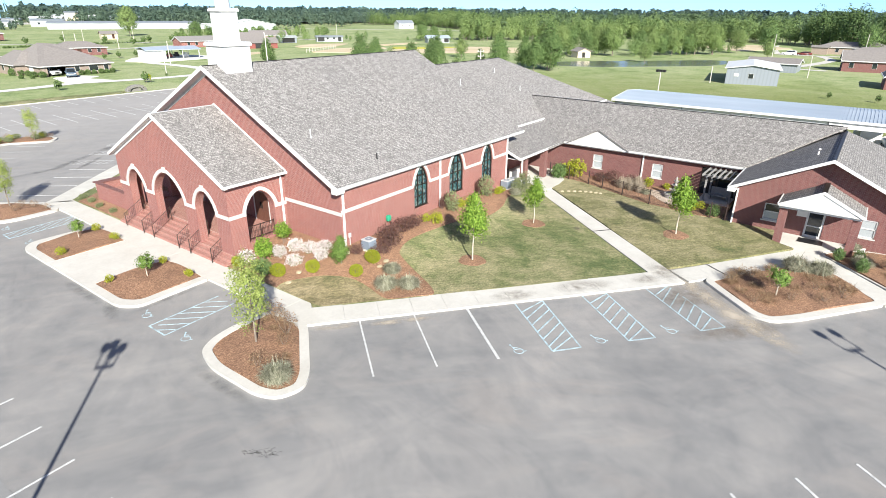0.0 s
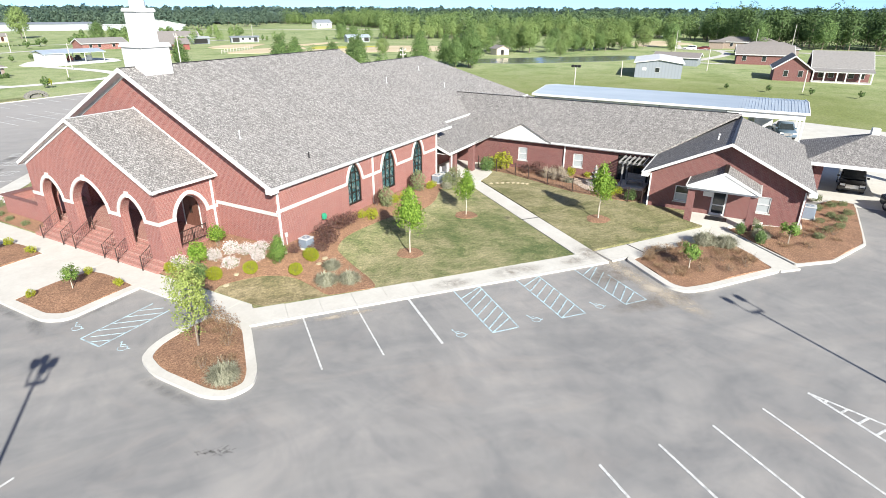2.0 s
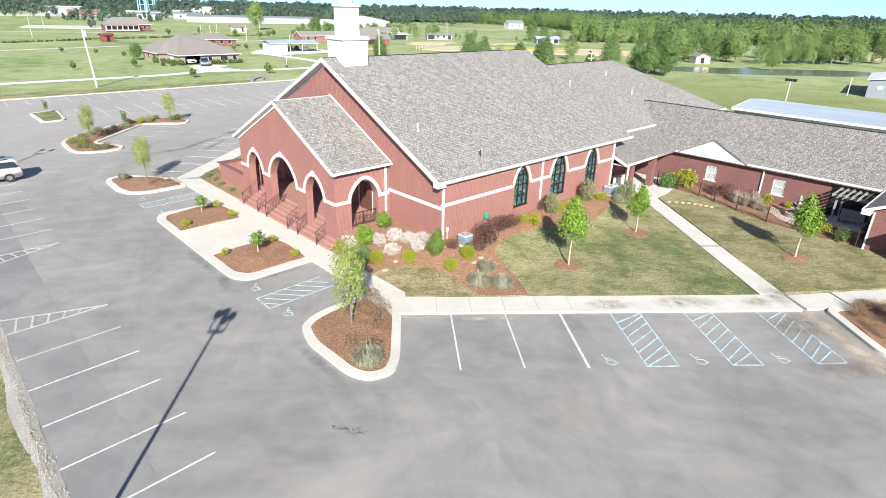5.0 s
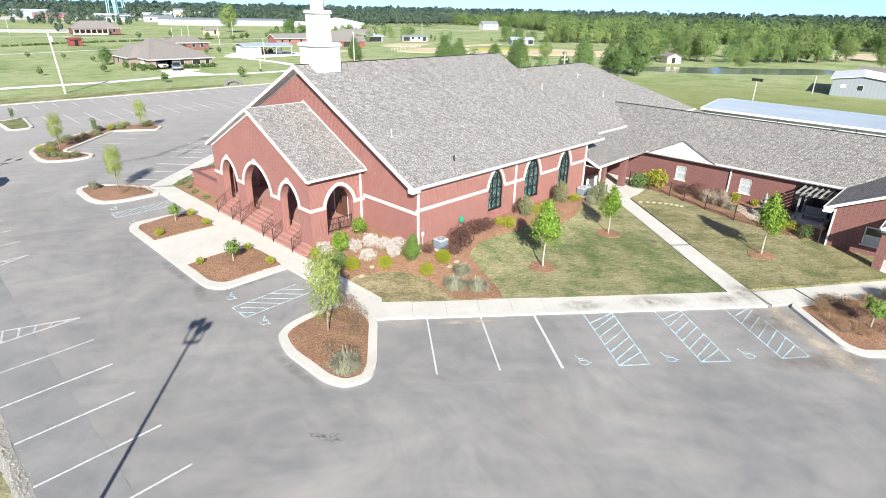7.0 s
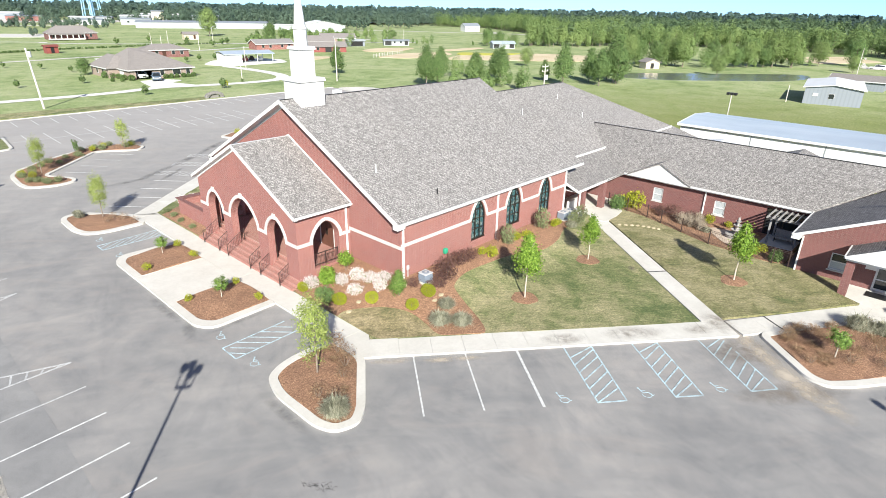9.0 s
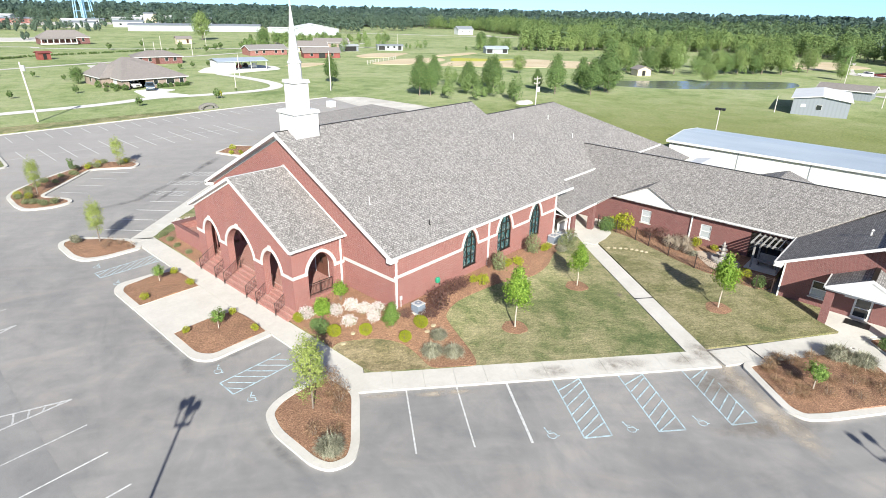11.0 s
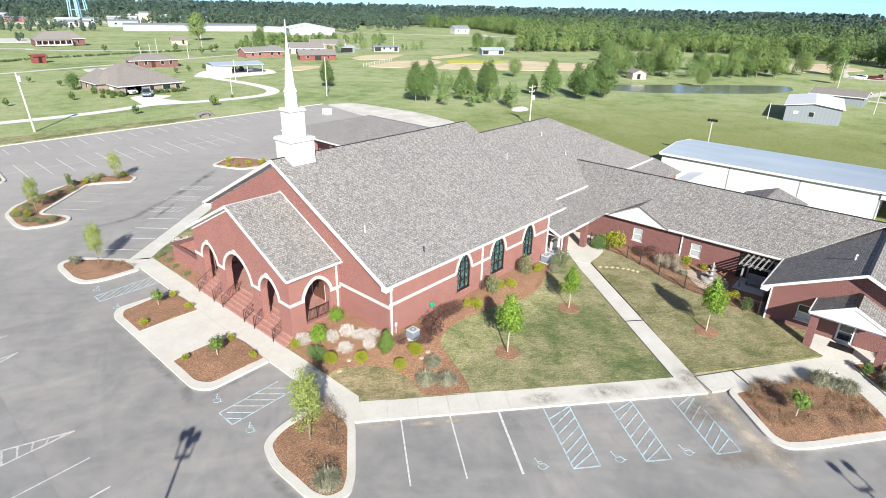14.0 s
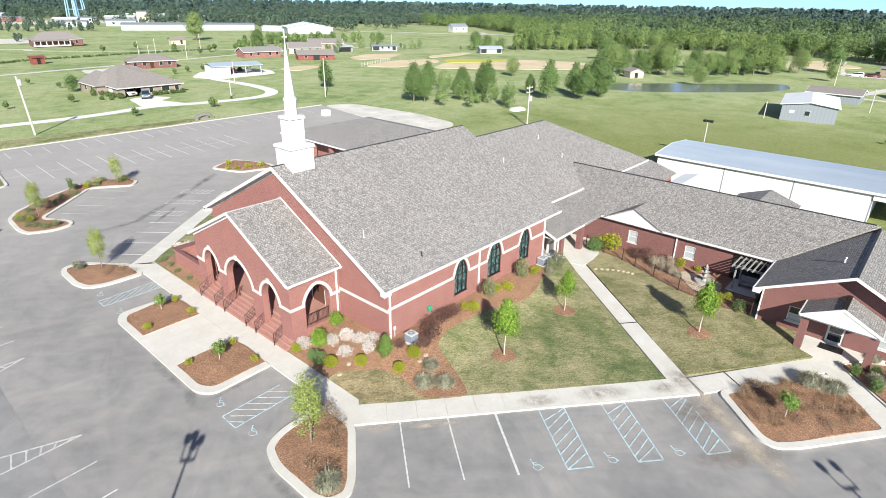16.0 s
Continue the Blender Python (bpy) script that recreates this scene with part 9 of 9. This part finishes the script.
    if kind == "suv":
        for s in (-1, 1):
            part("roof_rail", box(B(), -1.7, 0.2, s * 0.62 - 0.02, s * 0.62 + 0.02, 1.76, 1.84), M_BLACK, ob)
    return ob


car("white sport utility car parked in a bay", -18.35, 34.5, 180, M_CAR_WHITE)
car("black sport utility car under the drive-through canopy", 35.45, -31.25, 176, M_CAR_BLACK, z=0.02)
car("dark grey pickup on the drive", 28.6, -34.4, 200, M_CAR_GREY, "pickup")
car("dark blue-grey pickup under the shed roof", 57.0, -26.3, 190, M_CAR_BLUE, "pickup", 0.02)
car("pale blue-grey car parked before a garage", 32.6, 117.6, 250, M_CAR_BLUE, "pickup", -0.03)
car("white car inside a garage", 31.2, 123.4, 270, M_CAR_WHITE, "suv", -0.03)
car("white van on the lane", 226.0, 4.5, 90, M_CAR_WHITE, "suv", -0.3)
car("dark red car on the lane", 228.0, 0.0, 90, M_CAR_RED, "sedan", -0.3)
trailer = house("box_trailer", "white box trailer under the shed roof", (61.5, -23.6, 0.55), 10, 4.2, 2.1, 2.0, 0.12, M_METAL_WHITE, M_METAL_WHITE, False, (), "trailer", False)
for s in (-1, 1):
    part("wheel", tube(B(), (0.2, s * 0.95, -0.2), (0.2, s * 1.12, -0.2), 0.33, sides=16), M_RUBBER, trailer)

# ---- poles, carport, tower, culvert ----
def power_pole(x, y, h, arms=1, lamp=False, r=0.14, lean=0.0, box_at=None):
    ob = thing("utility_pole", "weathered tall wooden utility pole", "utility pole", (x, y, 0), "utility poles")
    z0 = far_height(x, y) if y > 82 or x > 60 else 0.0
    part("pole", tube(B(), (x, y, z0 - 0.3), (x + lean, y, z0 + h), r, r * 0.7, 8), M_POLE, ob)
    for k in range(arms):
        part("cross_arm", box(B(), x + lean - 0.95, x + lean + 0.95, y - 0.06, y + 0.06, z0 + h - 0.5 - 0.8 * k, z0 + h - 0.38 - 0.8 * k), M_POLE, ob)
        for u in (-0.85, 0.0, 0.85):
            part("insulator", tube(B(), (x + lean + u, y, z0 + h - 0.4 - 0.8 * k), (x + lean + u, y, z0 + h - 0.18 - 0.8 * k), 0.05), M_METAL_WHITE, ob)
    if box_at:
        part("transformer", tube(B(), (x + lean + 0.3, y - 0.2, z0 + box_at), (x + lean + 0.3, y - 0.2, z0 + box_at + 0.9), 0.28, sides=12), M_HVAC, ob)
    return ob


power_pole(3.3, 90.7, 9.6, 0, r=0.18, lean=-0.5, box_at=8.2)
power_pole(64.1, 91.0, 9.0, 0)
power_pole(70.8, 36.8, 7.5, 2, box_at=4.7)
power_pole(47.6, 105.9, 5.4, 0, r=0.1)
for x, y, h in ((73.5, 222.9, 5.6), (83.3, 230.6, 6), (61, 128, 6), (66.5, 196, 6), (82, 200, 6), (139.9, -9.9, 5.2), (105.5, -29.8, 4.0), (114.4, 5.8, 3.4), (190, 5, 8), (215, -18, 8), (245, -30, 9), (20, 250, 7), (38, 330, 8), (105, 235, 7), (180, 190, 7)):
    power_pole(x, y, h, 0, r=0.11)
mast = thing("field_light", "slim field light mast with dark heads", "light mast", (67.0, 2.75, 0))
for d in (-0.12, 0.12):
    part("leg", tube(B(), (67 + d, 2.75, -0.2), (67 + d, 2.75, 5.9), 0.035), M_POLE, mast)
for d in (-0.5, 0.0, 0.5):
    part("lamp_head", box(B(), 66.85, 67.3, 2.55 + d, 2.95 + d, 5.85, 6.2, bevel=0.04), M_BLACK, mast)

port = thing("steel_carport", "open steel carport with a pale blue roof", "carport", (73, 148, 0), local=True)
port.matrix_basis = Matrix.Translation((72.5, 149.0, -0.05)) @ Matrix.Rotation(radians(-12), 4, "Z")
part("roof", hip_roof(B(), -7.5, 7.5, -5, 5, 2.7, 0.7, 0.3, False), M_METAL_BLUE, port)
for x in (-7.2, -2.4, 2.4, 7.2):
    for y in (-4.8, 4.8):
        part("post", box(B(), x - 0.08, x + 0.08, y - 0.08, y + 0.08, 0, 2.6), M_METAL_WHITE, port)
part("side_wall", box(B(), -7.4, -2.5, -4.7, 4.6, 0, 2.5), M_METAL_WHITE, port, "white enclosed end")
for k, (u, v) in enumerate(((0, 0), (2.5, 1.5), (4.6, -0.5), (-1.2, 2.0))):
    part("stored_machine", box(box(B(), u - 0.8, u + 0.8, v - 0.6, v + 0.6, 0.3, 1.1, bevel=0.1), u - 0.4, u + 0.5, v - 0.5, v + 0.5, 1.0, 1.6, bevel=0.1), (M_RED_METAL, M_BLACK, M_HVAC, M_BLACK)[k], port)

tower = thing("water_tower", "pale blue steel water tower", "water tower", (186, 648, 0), local=True)
tower.matrix_basis = Matrix.Translation((186, 648, -0.5))
for a in range(6):
    c, s = math.cos(a * math.pi / 3), math.sin(a * math.pi / 3)
    part("leg", tube(B(), (9 * c, 9 * s, 0), (7 * c, 7 * s, 32), 0.6, 0.5), M_TOWER, tower)
    c2, s2 = math.cos((a + 1) * math.pi / 3), math.sin((a + 1) * math.pi / 3)
    for z, k in ((10, 8.4), (21, 7.7)):
        part("brace", tube(B(), (k * c, k * s, z), (k * c2, k * s2, z), 0.25), M_TOWER, tower)
part("riser", tube(B(), (0, 0, 0), (0, 0, 33), 1.2, sides=14), M_TOWER, tower)
tank = B()
bmesh.ops.create_uvsphere(tank, u_segments=24, v_segments=12, radius=9.5, matrix=Matrix.Translation((0, 0, 37)) @ Matrix.Diagonal((1, 1, 0.6, 1)))
part("tank", tank, M_TOWER, tower, smooth=True)
culv = thing("culvert", "stone-faced culvert mouth at the lot's edge", "culvert", (30, 84.2, 0))
M_CULVERT = mat("dark_weathered_stone", (0.2, 0.19, 0.175), 0.9)
for k in range(9):
    a = math.pi * k / 8
    x, z = 30 - 1.5 * math.cos(a), 0.1 + 0.75 * math.sin(a)
    part("stone", box(B(), x - 0.32, x + 0.32, 84.2, 84.9, z - 0.25, z + 0.25, bevel=0.08), M_CULVERT, culv)
part("barrel", tube(B(), (30, 84.5, -0.3), (30, 87.0, -0.4), 0.95, sides=16), M_CULVERT, culv)
mound_ob = B()
bmesh.ops.create_icosphere(mound_ob, subdivisions=3, radius=1.0, matrix=Matrix.Translation((83.7, 48, -0.2)) @ Matrix.Diagonal((2.4, 1.7, 0.75, 1)))
for v in mound_ob.verts:
    v.co += Vector((0, 0, 0.45)) * noise.noise(v.co * 1.6) * (v.co.z > 0)
solid("sand_heap", mound_ob, M_GRAVEL, "heap of pale sand in the field", "sand heap", smooth=True)
solid("utility_cabinet", box(B(), 48.3, 49.7, 70.4, 71.8, 0, 1.15, bevel=0.05), M_METAL_WHITE, "white utility cabinet behind the annex", "cabinet")
fence2 = thing("paddock_fence", "pale wooden paddock fence in the field", "fence", (127, 142, 0))
for k in range(12):
    x, y = 115.4 + 2.1 * k, 137.2 + 0.91 * k
    part("post", box(B(), x - 0.07, x + 0.07, y - 0.07, y + 0.07, -0.3, 1.25), M_POLE, fence2)
for z in (0.5, 1.0):
    part("rail", beam(B(), (115.4, 137.2, z), (138.6, 147.25, z), 0.06, 0.08), M_POLE, fence2)
